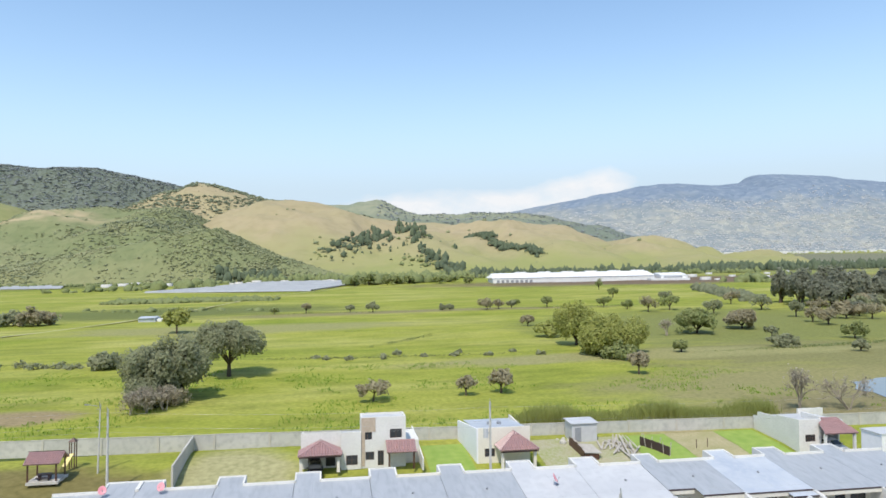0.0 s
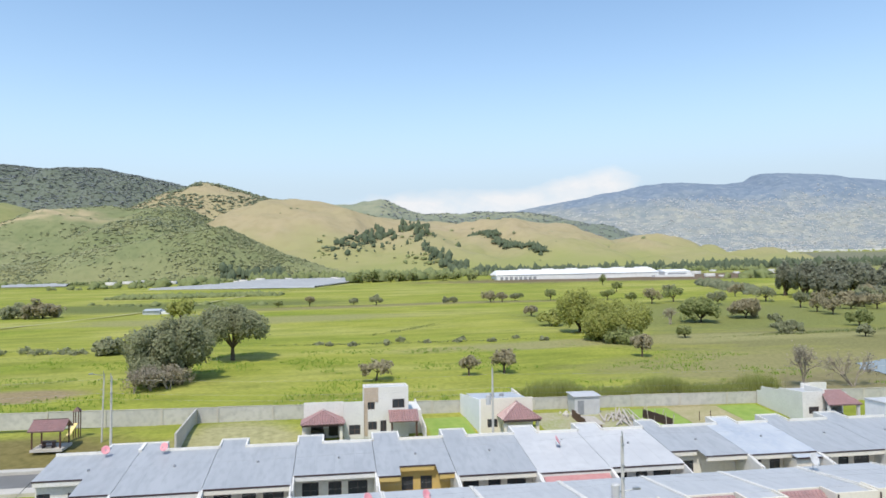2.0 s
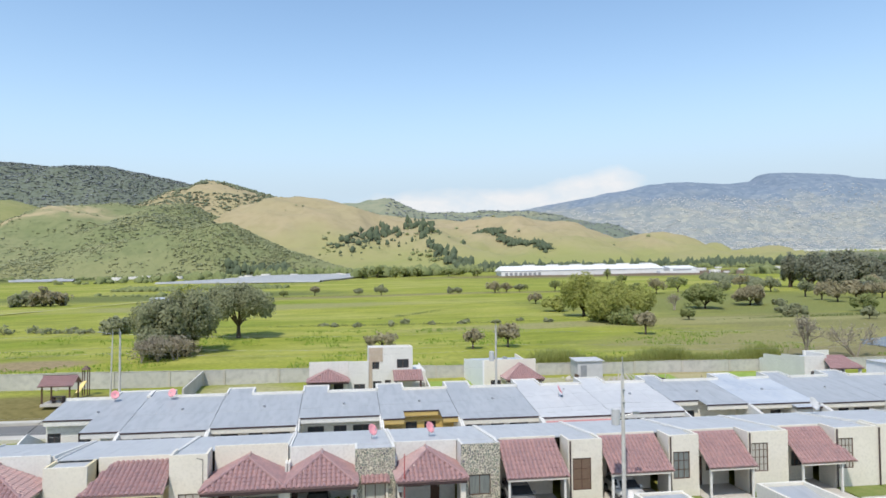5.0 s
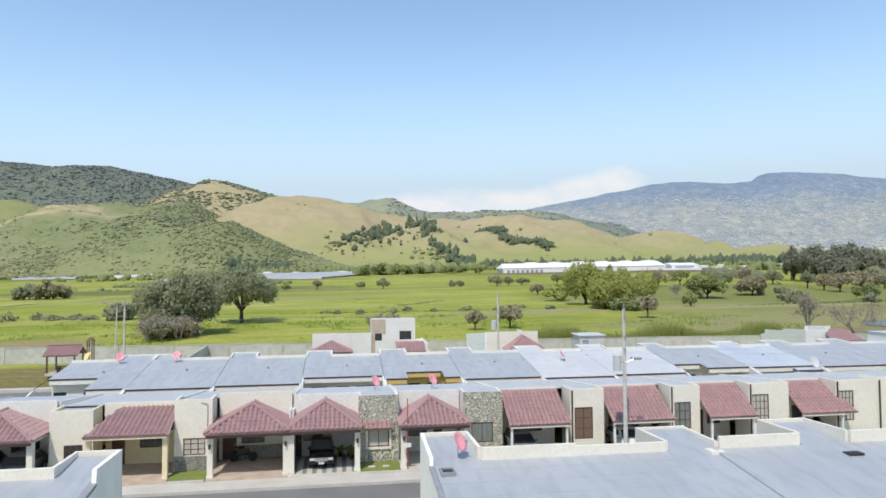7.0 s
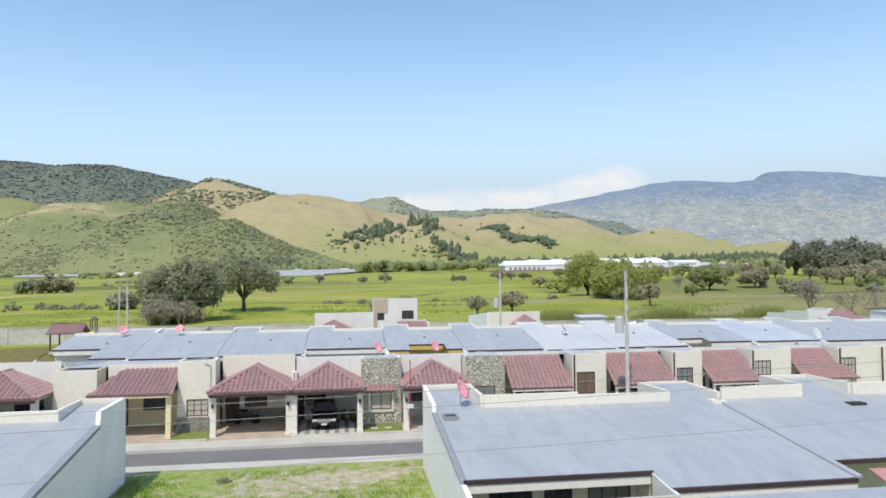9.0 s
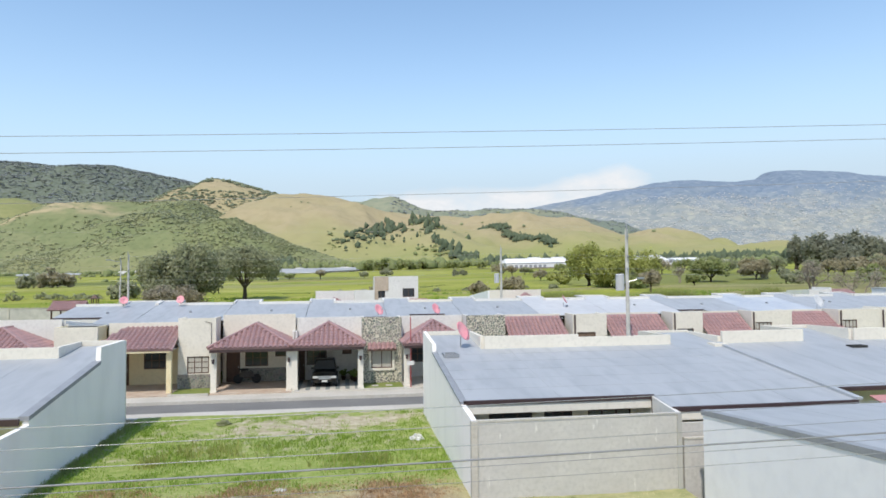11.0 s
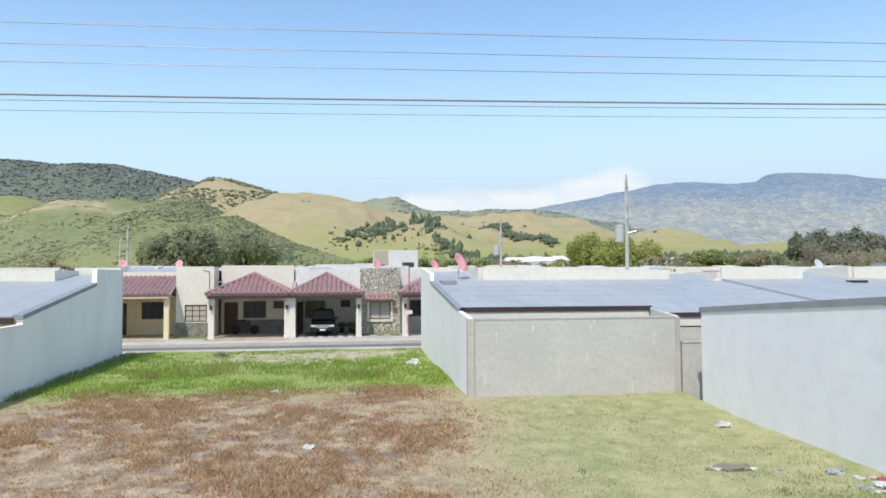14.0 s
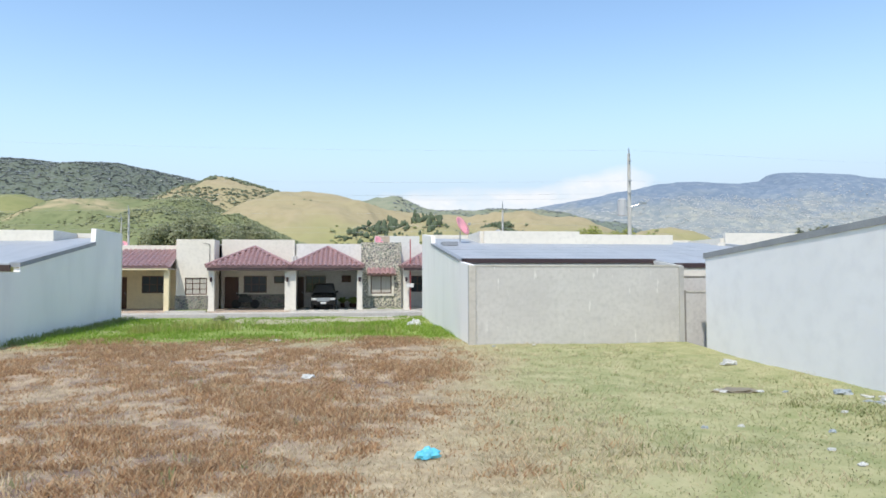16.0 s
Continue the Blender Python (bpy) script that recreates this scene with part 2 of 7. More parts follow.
GRASS = ground_material()
xs = np.unique(np.concatenate([np.linspace(-5200, -400, 30), np.linspace(-400, 400, 81), np.linspace(400, 5200, 30)]))
ys = np.unique(np.concatenate([np.linspace(-600, 0, 10), np.linspace(0, 400, 101), np.linspace(400, 1400, 60), np.linspace(1400, 4900, 30)]))
px_, py_ = np.meshgrid(xs, ys)
back = PASTURE.inverted()
gx, gy = back[0][0] * px_ + back[0][1] * py_ + back[0][3], back[1][0] * px_ + back[1][1] * py_ + back[1][3]
gz = np.interp(gy, GY, GZ)
far = np.clip((gy - 95) / 60, 0, 1)
gz = gz + far * 0.22 * (np.sin(gx * 0.05 + 1.3 * np.sin(gy * 0.031)) + np.sin(gy * 0.09 + gx * 0.013))
hollow = np.clip(1.7 - np.hypot((gx - 92) / 20, (gy - 103) / 17), 0, 1)   # the pond's hollow
gz = gz * (1 - hollow) + 1.5 * hollow
gz = PASTURE[2][0] * gx + PASTURE[2][1] * gy + PASTURE[2][2] * gz + PASTURE[2][3]
near = np.interp(py_, [-600, 35, 36, 44, 58, 70, 72, 78, 82, 91], [-0.6, -0.6, -0.4, -0.15, -0.1, 0.35, 0.05, 0.1, 1.0, 1.75])   # the built-up side of the boundary wall
edge = np.clip((py_ - 91) / 6, 0, 1)
gz = near * (1 - edge) + gz * edge


def grid_faces(r, c):
    i = np.arange(r * c).reshape(r, c)
    return np.stack([i[:-1, :-1].ravel(), i[:-1, 1:].ravel(), i[1:, 1:].ravel(), i[1:, :-1].ravel()], 1)


def sheet(name, x, y, z, mat, smooth=True):
    return quads(name, np.stack([x, y, z], -1).reshape(-1, 3), grid_faces(*x.shape), mat, smooth)


ground = tagged(sheet("ground", px_, py_, gz, GRASS), "green pasture and mown grass, one wide sheet", "ground", kind="structure")


def slab(name, x0, x1, y0, y1, z0, z1, mat, label, category="pavement"):
    return tagged(put(name, box(bmesh.new(), x0, x1, y0, y1, z0, z1), mat), label, category, kind="structure")


slab("road_near", -120, 120, 38.05, 41.45, -0.5, -0.2, ASPHALT, "grey asphalt street between two rows of houses", "road")
slab("kerb_near", -120, 120, 36.7, 38.05, -0.5, -0.02, CONCRETE, "pale concrete kerb and gutter", "kerb")
slab("pavement_near", -120, 120, 41.45, 43.2, -0.5, -0.02, CONCRETE, "pale concrete pavement along the carports", "pavement")
slab("road_far", -120, 120, 72.0, 77.0, -0.4, 0.42, ASPHALT, "grey asphalt street behind the second row", "road")
slab("kerb_far", -120, 120, 77.0, 78.2, -0.4, 0.72, CONCRETE, "pale concrete kerb and pavement", "kerb")
slab("pavement_far", -120, 120, 70.2, 72.0, -0.4, 0.5, CONCRETE, "pale concrete pavement", "pavement")


SITE = PASTURE
TRACK = material("dirt_track", (0.44, 0.40, 0.22), (0.34, 0.34, 0.13), rough=0.95, scale=0.08, fine=2)
route = [(-190, 190), (-150, 215), (-132, 238), (-116, 280), (-108, 320), (-99, 470), (-70, 540), (-38, 655)]
ts = np.linspace(0, 1, 80)
rx, ry = np.interp(ts, np.linspace(0, 1, 8), [r[0] for r in route]), np.interp(ts, np.linspace(0, 1, 8), [r[1] for r in route])
rx, ry = np.convolve(np.pad(rx, 4, "edge"), np.ones(9) / 9, "valid"), np.convolve(np.pad(ry, 4, "edge"), np.ones(9) / 9, "valid")
tx_, ty_ = np.gradient(rx), np.gradient(ry)
ln = np.hypot(tx_, ty_)
off = np.array([-1.2, 1.2])[:, None]
X2, Y2 = rx - off * ty_ / ln, ry + off * tx_ / ln
tagged(sheet("road_track", X2, Y2, np.interp(Y2, GY, GZ) + 0.42, TRACK), "pale dirt farm track across the pasture", "road", kind="structure")

# ---- hills ----
def hill(name, y0, y1, crest, mat, label, x_range, bumps=12.0, seed=0, rise=0.8, back=300, nx=150, ny=46, tex=160, clear=()):
    """A range that rises from the plain at y0 to its crest line at y1, and falls away behind it."""
    x = np.linspace(*x_range, nx)
    top = np.interp(x, [c[0] for c in crest], [c[1] for c in crest])
    v = np.concatenate([np.linspace(0, 1, ny), [1.25, 1.6, 2.2]])
    X, V = np.meshgrid(x, v)
    Y = np.where(V <= 1, y0 + (y1 - y0) * V, y1 + (V - 1) * back)
    base = np.interp(Y, GY, GZ) - 3
    shape = np.where(V <= 1, np.sin(np.clip(V, 0, 1) * math.pi / 2) ** (1 / rise), 1 - (V - 1) * 0.8)
    Z = base * (1 - shape) + np.broadcast_to(top, X.shape) * shape
    wob = np.array([noise.fractal(Vector((a / tex + seed, b / tex, seed * 3.1)), 1.0, 2.0, 5) for a, b in zip(X.ravel(), Y.ravel())]).reshape(X.shape)
    Z = Z + wob * bumps * np.clip(np.sin(np.clip(V, 0, 1) * math.pi), 0, 1) + wob * bumps * 0.12 * (V > 0.9)
    xw = X * (0.72 + 0.28 * np.clip(Y, y0, y1) / y1)
    ob = tagged(sheet(name, xw, Y, Z, mat), label, "hill", kind="structure")
    bald = np.zeros_like(Y)
    for cx, cy, rx, ry in clear:   # grazed clearings
        bald = np.maximum(bald, np.clip(2.2 - 1.6 * np.hypot((xw - cx) / rx, (Y - cy) / ry) + 0.8 * wob, 0, 1))
    ob.data.attributes.new("clearing", "FLOAT", "POINT").data.foreach_set("value", np.ascontiguousarray(bald.ravel(), dtype=np.float32))
    return xw, Y, Z, V


def clumps(name, c, size, mat, label, rng, tall=1.0, category="trees"):
    """Many small tree crowns, joined: c is an array of base points."""
    n = len(c)
    ring = np.array([(math.cos(k * 1.2566), math.sin(k * 1.2566)) for k in range(5)])
    s = size * (0.45 + 1.3 * rng.uniform(size=(n, 1, 1)) ** 2.2)
    jit = rng.uniform(0.6, 1.4, (n, 11, 3))
    lo = np.concatenate([ring * 0.75, np.full((5, 1), 0.15)], 1)
    hi = np.concatenate([ring * 0.8, np.full((5, 1), 0.65)], 1)
    prof = np.concatenate([lo, hi, [[0, 0, 1.05]]])[None] * jit
    prof[:, :, 2] *= tall
    V = c[:, None, :] + prof * s
    b = np.arange(n)[:, None] * 11
    F = []
    for k in range(5):
        j = (k + 1) % 5
        F += [b + [k, j, 5 + k], b + [j, 5 + j, 5 + k], b + [5 + k, 5 + j, 10]]
    return tagged(quads(name, V.reshape(-1, 3), np.concatenate(F), mat, True), label, category, kind="stuff")


def scatter(grid, count, rng, keep=None):
    """Random points on a hill's sheet; keep(x, y, v, n) gives the chance of each, n being a slow noise."""
    X, Y, Z, V = grid
    r, c = X.shape
    i, j = rng.integers(0, r - 5, count), rng.integers(0, c - 1, count)
    a, b = rng.uniform(size=count), rng.uniform(size=count)
    mixv = lambda A: (A[i, j] * (1 - a) + A[i + 1, j] * a) * (1 - b) + (A[i, j + 1] * (1 - a) + A[i + 1, j + 1] * a) * b
    P = np.stack([mixv(X), mixv(Y), mixv(Z)], 1)
    if keep is None:
        return P
    v = mixv(V)
    nz = np.array([noise.fractal(Vector((p[0] / 90, p[1] / 90, 4.2)), 1.0, 2.0, 3) for p in P])
    return P[rng.uniform(size=count) < keep(P[:, 0], P[:, 1], v, nz)]


def slope_material(name, c1, c2, c3, low, lows, clearing, scale=0.012, fine=0.08):
    """Hill cover of three tones, another tone below a height range (m), and a colour for grazed clearings."""
    m = material(name, c1, c2, scale=scale, fine=fine, bump=0.5, depth=2.0, c3=c3)
    n, l = m.node_tree.nodes, m.node_tree.links
    b = n["Principled BSDF"]
    b.inputs["Roughness"].default_value = 0.95
    co, sp, nz, ma, mr, mx = (n.new("ShaderNode" + k) for k in ("TexCoord", "SeparateXYZ", "TexNoise", "Math", "MapRange", "Mix"))
    nz.inputs["Scale"].default_value, nz.inputs["Detail"].default_value = 0.011, 7
    l.new(co.outputs["Object"], sp.inputs[0]), l.new(co.outputs["Object"], nz.inputs[0])
    ma.operation = "MULTIPLY_ADD"
    ma.inputs[1].default_value = lows[2]
    l.new(nz.outputs[0], ma.inputs[0]), l.new(sp.outputs[2], ma.inputs[2])
    mr.inputs["From Min"].default_value, mr.inputs["From Max"].default_value = lows[1], lows[0]
    l.new(ma.outputs[0], mr.inputs["Value"])
    mx.data_type = "RGBA"
    mx.inputs["B"].default_value = (*low, 1)
    l.new(mr.outputs[0], mx.inputs["Factor"]), l.new(b.inputs["Base Color"].links[0].from_socket, mx.inputs["A"])
    at, m2, t2, r2, mul = n.new("ShaderNodeAttribute"), n.new("ShaderNodeMix"), n.new("ShaderNodeTexNoise"), n.new("ShaderNodeMapRange"), n.new("ShaderNodeMath")
    at.attribute_name, m2.data_type, mul.operation = "clearing", "RGBA", "MULTIPLY"
    t2.inputs["Scale"].default_value, t2.inputs["Detail"].default_value = 0.03, 5
    l.new(co.outputs["Object"], t2.inputs[0]), l.new(t2.outputs[0], r2.inputs["Value"])
    r2.inputs["From Min"].default_value, r2.inputs["From Max"].default_value = 0.35, 0.55
    l.new(at.outputs["Fac"], mul.inputs[0]), l.new(r2.outputs[0], mul.inputs[1])
    m2.inputs["B"].default_value = (*clearing, 1)
    l.new(mul.outputs[0], m2.inputs["Factor"]), l.new(mx.outputs["Result"], m2.inputs["A"])
    l.new(m2.outputs["Result"], b.inputs["Base Color"])
    return m


FOREST_GROUND = material("forest_floor", (0.17, 0.19, 0.155), (0.14, 0.165, 0.13), scale=0.03, fine=0.12, bump=0.5, depth=2.0, c3=(0.08, 0.095, 0.04))
KNOLL = slope_material("knoll_grass", (0.25, 0.27, 0.185), (0.29, 0.29, 0.20), (0.20, 0.23, 0.16), (0.18, 0.21, 0.16), (250, 300, 60), (0.33, 0.31, 0.22), 0.006, 0.03)
SCRUB = slope_material("scrub_slope", (0.185, 0.21, 0.10), (0.235, 0.245, 0.125), (0.15, 0.175, 0.085), (0.25, 0.25, 0.12), (40, 95, 90), (0.40, 0.33, 0.20))
TAN = slope_material("dry_pasture", (0.385, 0.315, 0.195), (0.345, 0.30, 0.17), (0.32, 0.27, 0.155), (0.275, 0.285, 0.11), (85, 165, 110), (0.30, 0.30, 0.13), 0.008, 0.05)
PALE_GRASS = material("pale_hill_grass", (0.28, 0.27, 0.12), (0.235, 0.245, 0.10), scale=0.01, fine=0.06, bump=0.2, depth=1.0)
WOODS = material("hill_woods", (0.24, 0.26, 0.14), (0.30, 0.305, 0.175), rough=0.9, scale=0.012, fine=0.05, bump=0, c3=(0.195, 0.22, 0.13))
# far woods: blue-grey for the distant haze is mixed into the green
WOODS_FAR = material("hazy_hill_woods", (0.215, 0.24, 0.25), (0.265, 0.285, 0.275), rough=0.9, scale=0.012, fine=0.2, bump=0, c3=(0.19, 0.21, 0.22))
PINES = material("pine_needles", (0.085, 0.11, 0.07), (0.115, 0.14, 0.085), rough=0.9, scale=0.05, fine=0.4, bump=0)
WOODS_DARK = material("dark_hill_woods", (0.17, 0.195, 0.125), (0.21, 0.23, 0.15), rough=0.9, scale=0.02, fine=0.1, bump=0, c3=(0.14, 0.16, 0.105))
HEDGE = material("grey_green_hedge", (0.145, 0.16, 0.095), (0.19, 0.20, 0.12), rough=0.9, scale=0.1, fine=0.5, bump=0, c3=(0.12, 0.135, 0.085))
WOODS_NEAR = material("field_trees", (0.17, 0.20, 0.085), (0.22, 0.245, 0.11), rough=0.9, scale=0.05, fine=0.5, bump=0, c3=(0.14, 0.165, 0.07))
for m in (WOODS, WOODS_DARK, WOODS_NEAR, HEDGE, WOODS_FAR, PINES, FOREST_GROUND, KNOLL, SCRUB, TAN, PALE_GRASS):
    m.node_tree.nodes["Principled BSDF"].inputs["Specular IOR Level"].default_value = 0.1
HRNG = np.random.default_rng(41)


def mountain_material():
    """Farmland below, forest towards the top; distant haze is tinted into both as blue-grey."""
    m = material("hazy_mountain", (0.235, 0.265, 0.285), (0.30, 0.315, 0.305), rough=1.0, scale=0.006, fine=0.014, bump=0.0, depth=10, c3=(0.33, 0.33, 0.30), stretch=(0.6, 1, 2.0))
    n, l = m.node_tree.nodes, m.node_tree.links
    b = n["Principled BSDF"]
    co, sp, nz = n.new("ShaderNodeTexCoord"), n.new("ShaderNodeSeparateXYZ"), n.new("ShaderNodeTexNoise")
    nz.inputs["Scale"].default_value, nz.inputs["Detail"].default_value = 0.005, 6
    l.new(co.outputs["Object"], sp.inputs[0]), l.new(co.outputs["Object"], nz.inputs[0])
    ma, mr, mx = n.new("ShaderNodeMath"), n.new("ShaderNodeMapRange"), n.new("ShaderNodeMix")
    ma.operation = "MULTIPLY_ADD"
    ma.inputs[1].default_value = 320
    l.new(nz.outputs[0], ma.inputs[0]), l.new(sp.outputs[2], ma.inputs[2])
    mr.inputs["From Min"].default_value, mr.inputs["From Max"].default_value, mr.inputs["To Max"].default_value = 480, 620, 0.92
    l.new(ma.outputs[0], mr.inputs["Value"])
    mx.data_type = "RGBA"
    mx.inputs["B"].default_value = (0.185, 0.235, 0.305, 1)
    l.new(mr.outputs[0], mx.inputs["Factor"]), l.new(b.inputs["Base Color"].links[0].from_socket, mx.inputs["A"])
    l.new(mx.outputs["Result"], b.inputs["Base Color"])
    vo, vr, vm, sc = n.new("ShaderNodeTexVoronoi"), n.new("ShaderNodeValToRGB"), n.new("ShaderNodeMix"), n.new("ShaderNodeSeparateColor")
    vo.inputs["Scale"].default_value = 0.038   # patchwork of fields, coffee plots and woods
    l.new(co.outputs["Object"], vo.inputs[0]), l.new(vo.outputs["Color"], sc.inputs[0]), l.new(sc.outputs[0], vr.inputs[0])
    for k, (p, c) in enumerate(((0.0, (0.68, 0.76, 0.80)), (0.4, (0.90, 0.93, 0.93)), (0.75, (1.03, 1.02, 1.0)), (0.95, (1.35, 1.27, 1.12)))):
        e = vr.color_ramp.elements[k] if k < 2 else vr.color_ramp.elements.new(p)
        e.position, e.color = p, (*c, 1)
    vm.data_type, vm.blend_type = "RGBA", "MULTIPLY"
    vm.inputs["Factor"].default_value = 0.6
    l.new(b.inputs["Base Color"].links[0].from_socket, vm.inputs["A"]), l.new(vr.outputs[0], vm.inputs["B"])
    l.new(vm.outputs["Result"], b.inputs["Base Color"])
    b.inputs["Specular IOR Level"].default_value = 0.0
    return m


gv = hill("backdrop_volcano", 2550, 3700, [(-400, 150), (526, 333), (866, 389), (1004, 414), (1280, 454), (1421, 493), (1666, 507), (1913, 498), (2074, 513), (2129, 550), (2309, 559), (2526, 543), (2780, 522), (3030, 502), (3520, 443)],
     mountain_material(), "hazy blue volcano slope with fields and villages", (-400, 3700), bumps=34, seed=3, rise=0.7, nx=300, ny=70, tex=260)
gp = hill("hill_peak", 1700, 2800, [(-700, 300), (-399, 300), (-227, 302), (-153, 321), (-83, 333), (-29, 310), (45, 278), (107, 260), (246, 250), (322, 264), (500, 256), (653, 234), (807, 198), (1100, 120)],
     KNOLL, "distant wooded hill with a small knoll", (-700, 1100), bumps=20, seed=5)
gl = hill("hill_far_left", 1350, 2300, [(-2200, 330), (-1487, 389), (-1375, 402), (-1290, 409), (-1195, 398), (-1167, 402), (-1033, 398), (-937, 373), (-801, 348), (-743, 325), (-566, 278), (-400, 200)],
     FOREST_GROUND, "long dark forested ridge", (-2200, -400), bumps=34, seed=7, tex=220)
gh = hill("hill_hump", 1300, 1900, [(-800, 200), (-662, 261), (-598, 272), (-573, 289), (-517, 281), (-451, 262), (-378, 239), (-304, 228), (-171, 204), (0, 160)],
     TAN, "grassy shoulder with a wooded crest", (-800, 0), bumps=12, seed=9)
gt = hill("hill_tan", 880, 1500, [(-480, 60), (-440, 100), (-408, 135), (-357, 165), (-292, 188), (-240, 186), (-136, 170), (-57, 145), (-4, 137), (77, 136), (157, 121), (225, 132), (266, 132), (348, 121), (403, 106), (472, 82), (556, 91), (627, 82), (711, 50), (824, 20)],
     TAN, "tan dry-grass hill with scattered trees", (-480, 824), bumps=26, seed=11, rise=0.75, tex=130)
gg = hill("hill_green", 820, 1300, [(-1700, 100), (-840, 130), (-777, 123), (-713, 134), (-638, 151), (-563, 157), (-530, 150), (-421, 155), (-355, 122), (-310, 87), (-255, 58), (-188, 28), (-120, 15)],
     SCRUB, "green scrub-covered hillside", (-1700, -120), bumps=22, seed=13, rise=0.75, tex=120, clear=((-565, 1150, 80, 48), (-640, 1120, 60, 26), (-700, 1090, 50, 20)))
gs = hill("hill_spur", 790, 900, [(-560, 30), (-431, 56), (-356, 68), (-295, 82), (-244, 88), (-210, 70), (-160, 46), (-110, 28), (-55, 14), (-20, 8)],
     SCRUB, "low scrubby spur before the tan hill", (-560, -20), bumps=8, seed=19, rise=0.8, back=120, tex=70, nx=90, ny=24)
hill("hill_meadow", 1200, 1600, [(-1500, 150), (-1100, 190), (-1010, 203), (-950, 204), (-900, 190), (-850, 165), (-780, 120)], PALE_GRASS, "pale grassy knoll before the ridge", (-1500, -780), bumps=5, seed=17, ny=24, nx=60)
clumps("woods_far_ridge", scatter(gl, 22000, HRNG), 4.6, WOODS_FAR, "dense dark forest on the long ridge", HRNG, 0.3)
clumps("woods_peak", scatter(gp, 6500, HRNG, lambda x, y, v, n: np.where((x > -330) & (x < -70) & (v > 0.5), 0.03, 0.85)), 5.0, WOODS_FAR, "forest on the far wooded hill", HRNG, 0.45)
clumps("woods_hump", scatter(gh, 9500, HRNG, lambda x, y, v, n: np.where(((v > 0.74 + 0.1 * n) & (x > -520)) | (x < -560 + 30 * n) | (v < 0.60 + 0.1 * n) | (x > -420 + 40 * n), 1.0, 0.02)), 4.0, WOODS_DARK, "trees along the shoulder's crest and gullies", HRNG, 0.6)
clumps("woods_green_slope", scatter(gg, 40000, HRNG, lambda x, y, v, n: np.clip(0.20 + 0.45 * v + 1.1 * n + 0.35 * np.clip((x + 600) / 220, 0, 1), 0.06, 0.95) * np.where((y > 1080) & (y < 1230) & (x > -640) & (x < -490), 0.05, 1)), 2.3, WOODS, "scrub and small trees over the green hillside", HRNG, 0.5)
clumps("woods_dark_slope", scatter(gg, 18000, HRNG, lambda x, y, v, n: np.clip(0.25 + 1.6 * n, 0, 0.9) * np.where(x > -520, np.clip((v - 0.15) * 3, 0, 1), np.clip((v - 0.8) * 5, 0, 0.6)) * np.where((y > 1080) & (y < 1230) & (x > -640) & (x < -490), 0.0, 1)), 2.5, WOODS_DARK, "darker woods in the folds of the green hillside", HRNG, 0.6)
clumps("scrub_on_spur", scatter(gs, 15000, HRNG, lambda x, y, v, n: np.clip(0.35 + 0.3 * v + 1.0 * n, 0.05, 0.95)), 1.8, WOODS, "scrub and small trees over the low spur", HRNG, 0.5)
clumps("thickets_tan_hill", scatter(gt, 9000, HRNG, lambda x, y, v, n: np.where((n > 0.12) & (np.abs(x + 20) < 120) & (y > 940) & (y < 1150), 0.35, 0.0)), 3.4, WOODS_NEAR, "light green thickets on the hill's lower slope", HRNG, 0.9)
clumps("trees_tan_hill", scatter(gt, 5200, HRNG, lambda x, y, v, n: np.where((n > 0.42) & (x > -150) & (x < 230) & (v < 0.9), 0.4, 0.010)), 3.6, WOODS, "scattered trees and thickets on the tan hill", HRNG, 0.9)


def on_sheet(grid, x, y):
    X, Y, Z, V = grid
    k = np.argmin((X - x) ** 2 + (Y - y) ** 2)
    return Z.ravel()[k]


def grove(name, grid, x0, y0, x1, y1, count, spread, label, size=4.2, tall=2.2):
    """Dark conifers along a line on a hill."""
    t = HRNG.uniform(size=count)
    x = x0 + (x1 - x0) * t + HRNG.normal(scale=spread, size=count)
    y = y0 + (y1 - y0) * t + HRNG.normal(scale=spread * 1.4, size=count)
    c = np.stack([x, y, [on_sheet(grid, a, b) for a, b in zip(x, y)]], 1)
    clumps(name, c, size, PINES, label, HRNG, tall)


grove("tree_grove", gt, -104, 1020, -48, 1120, 60, 12, "bushy trees on the hill's lower slope", 4.5, 1.3)
grove("pine_grove", gt, -62, 1110, -22, 1240, 75, 9, "dark pines climbing the tan hill", 4.0, 2.4)
grove("pine_grove", gt, 5, 1275, 38, 1130, 70, 9, "pines along a gully", 4.0, 2.4)
grove("pine_grove", gt, -70, 1080, 60, 1090, 40, 16, "scattered pines across the hillside", 3.6, 2.2)
grove("pine_plantation", gt, 136, 1215, 230, 1020, 1500, 5, "dense diagonal strip of pine plantation", 2.8, 1.7)
grove("pine_grove", gt, 52, 975, 92, 905, 90, 9, "pine clump at the hill foot", 4.0, 1.9)
grove("pine_grove", gs, -222, 801, -147, 806, 150, 5, "dark pines along the foot of the low spur", 3.4, 2.2)
grove("pine_grove", gt, 30, 1010, 60, 1030, 14, 8, "a few pines on open grass", 3.6, 2.2)


def belt(name, x0, y0, x1, y1, count, depth, mat, label, size=5.0, tall=1.6):
    t = HRNG.uniform(size=count)
    x, y = x0 + (x1 - x0) * t + HRNG.normal(scale=3, size=count), y0 + (y1 - y0) * t + HRNG.uniform(-depth, depth, count)
    c = np.stack([x, y, np.interp(y, GY, GZ) - 0.5], 1)
    clumps(name, c, size, mat, label, HRNG, tall)


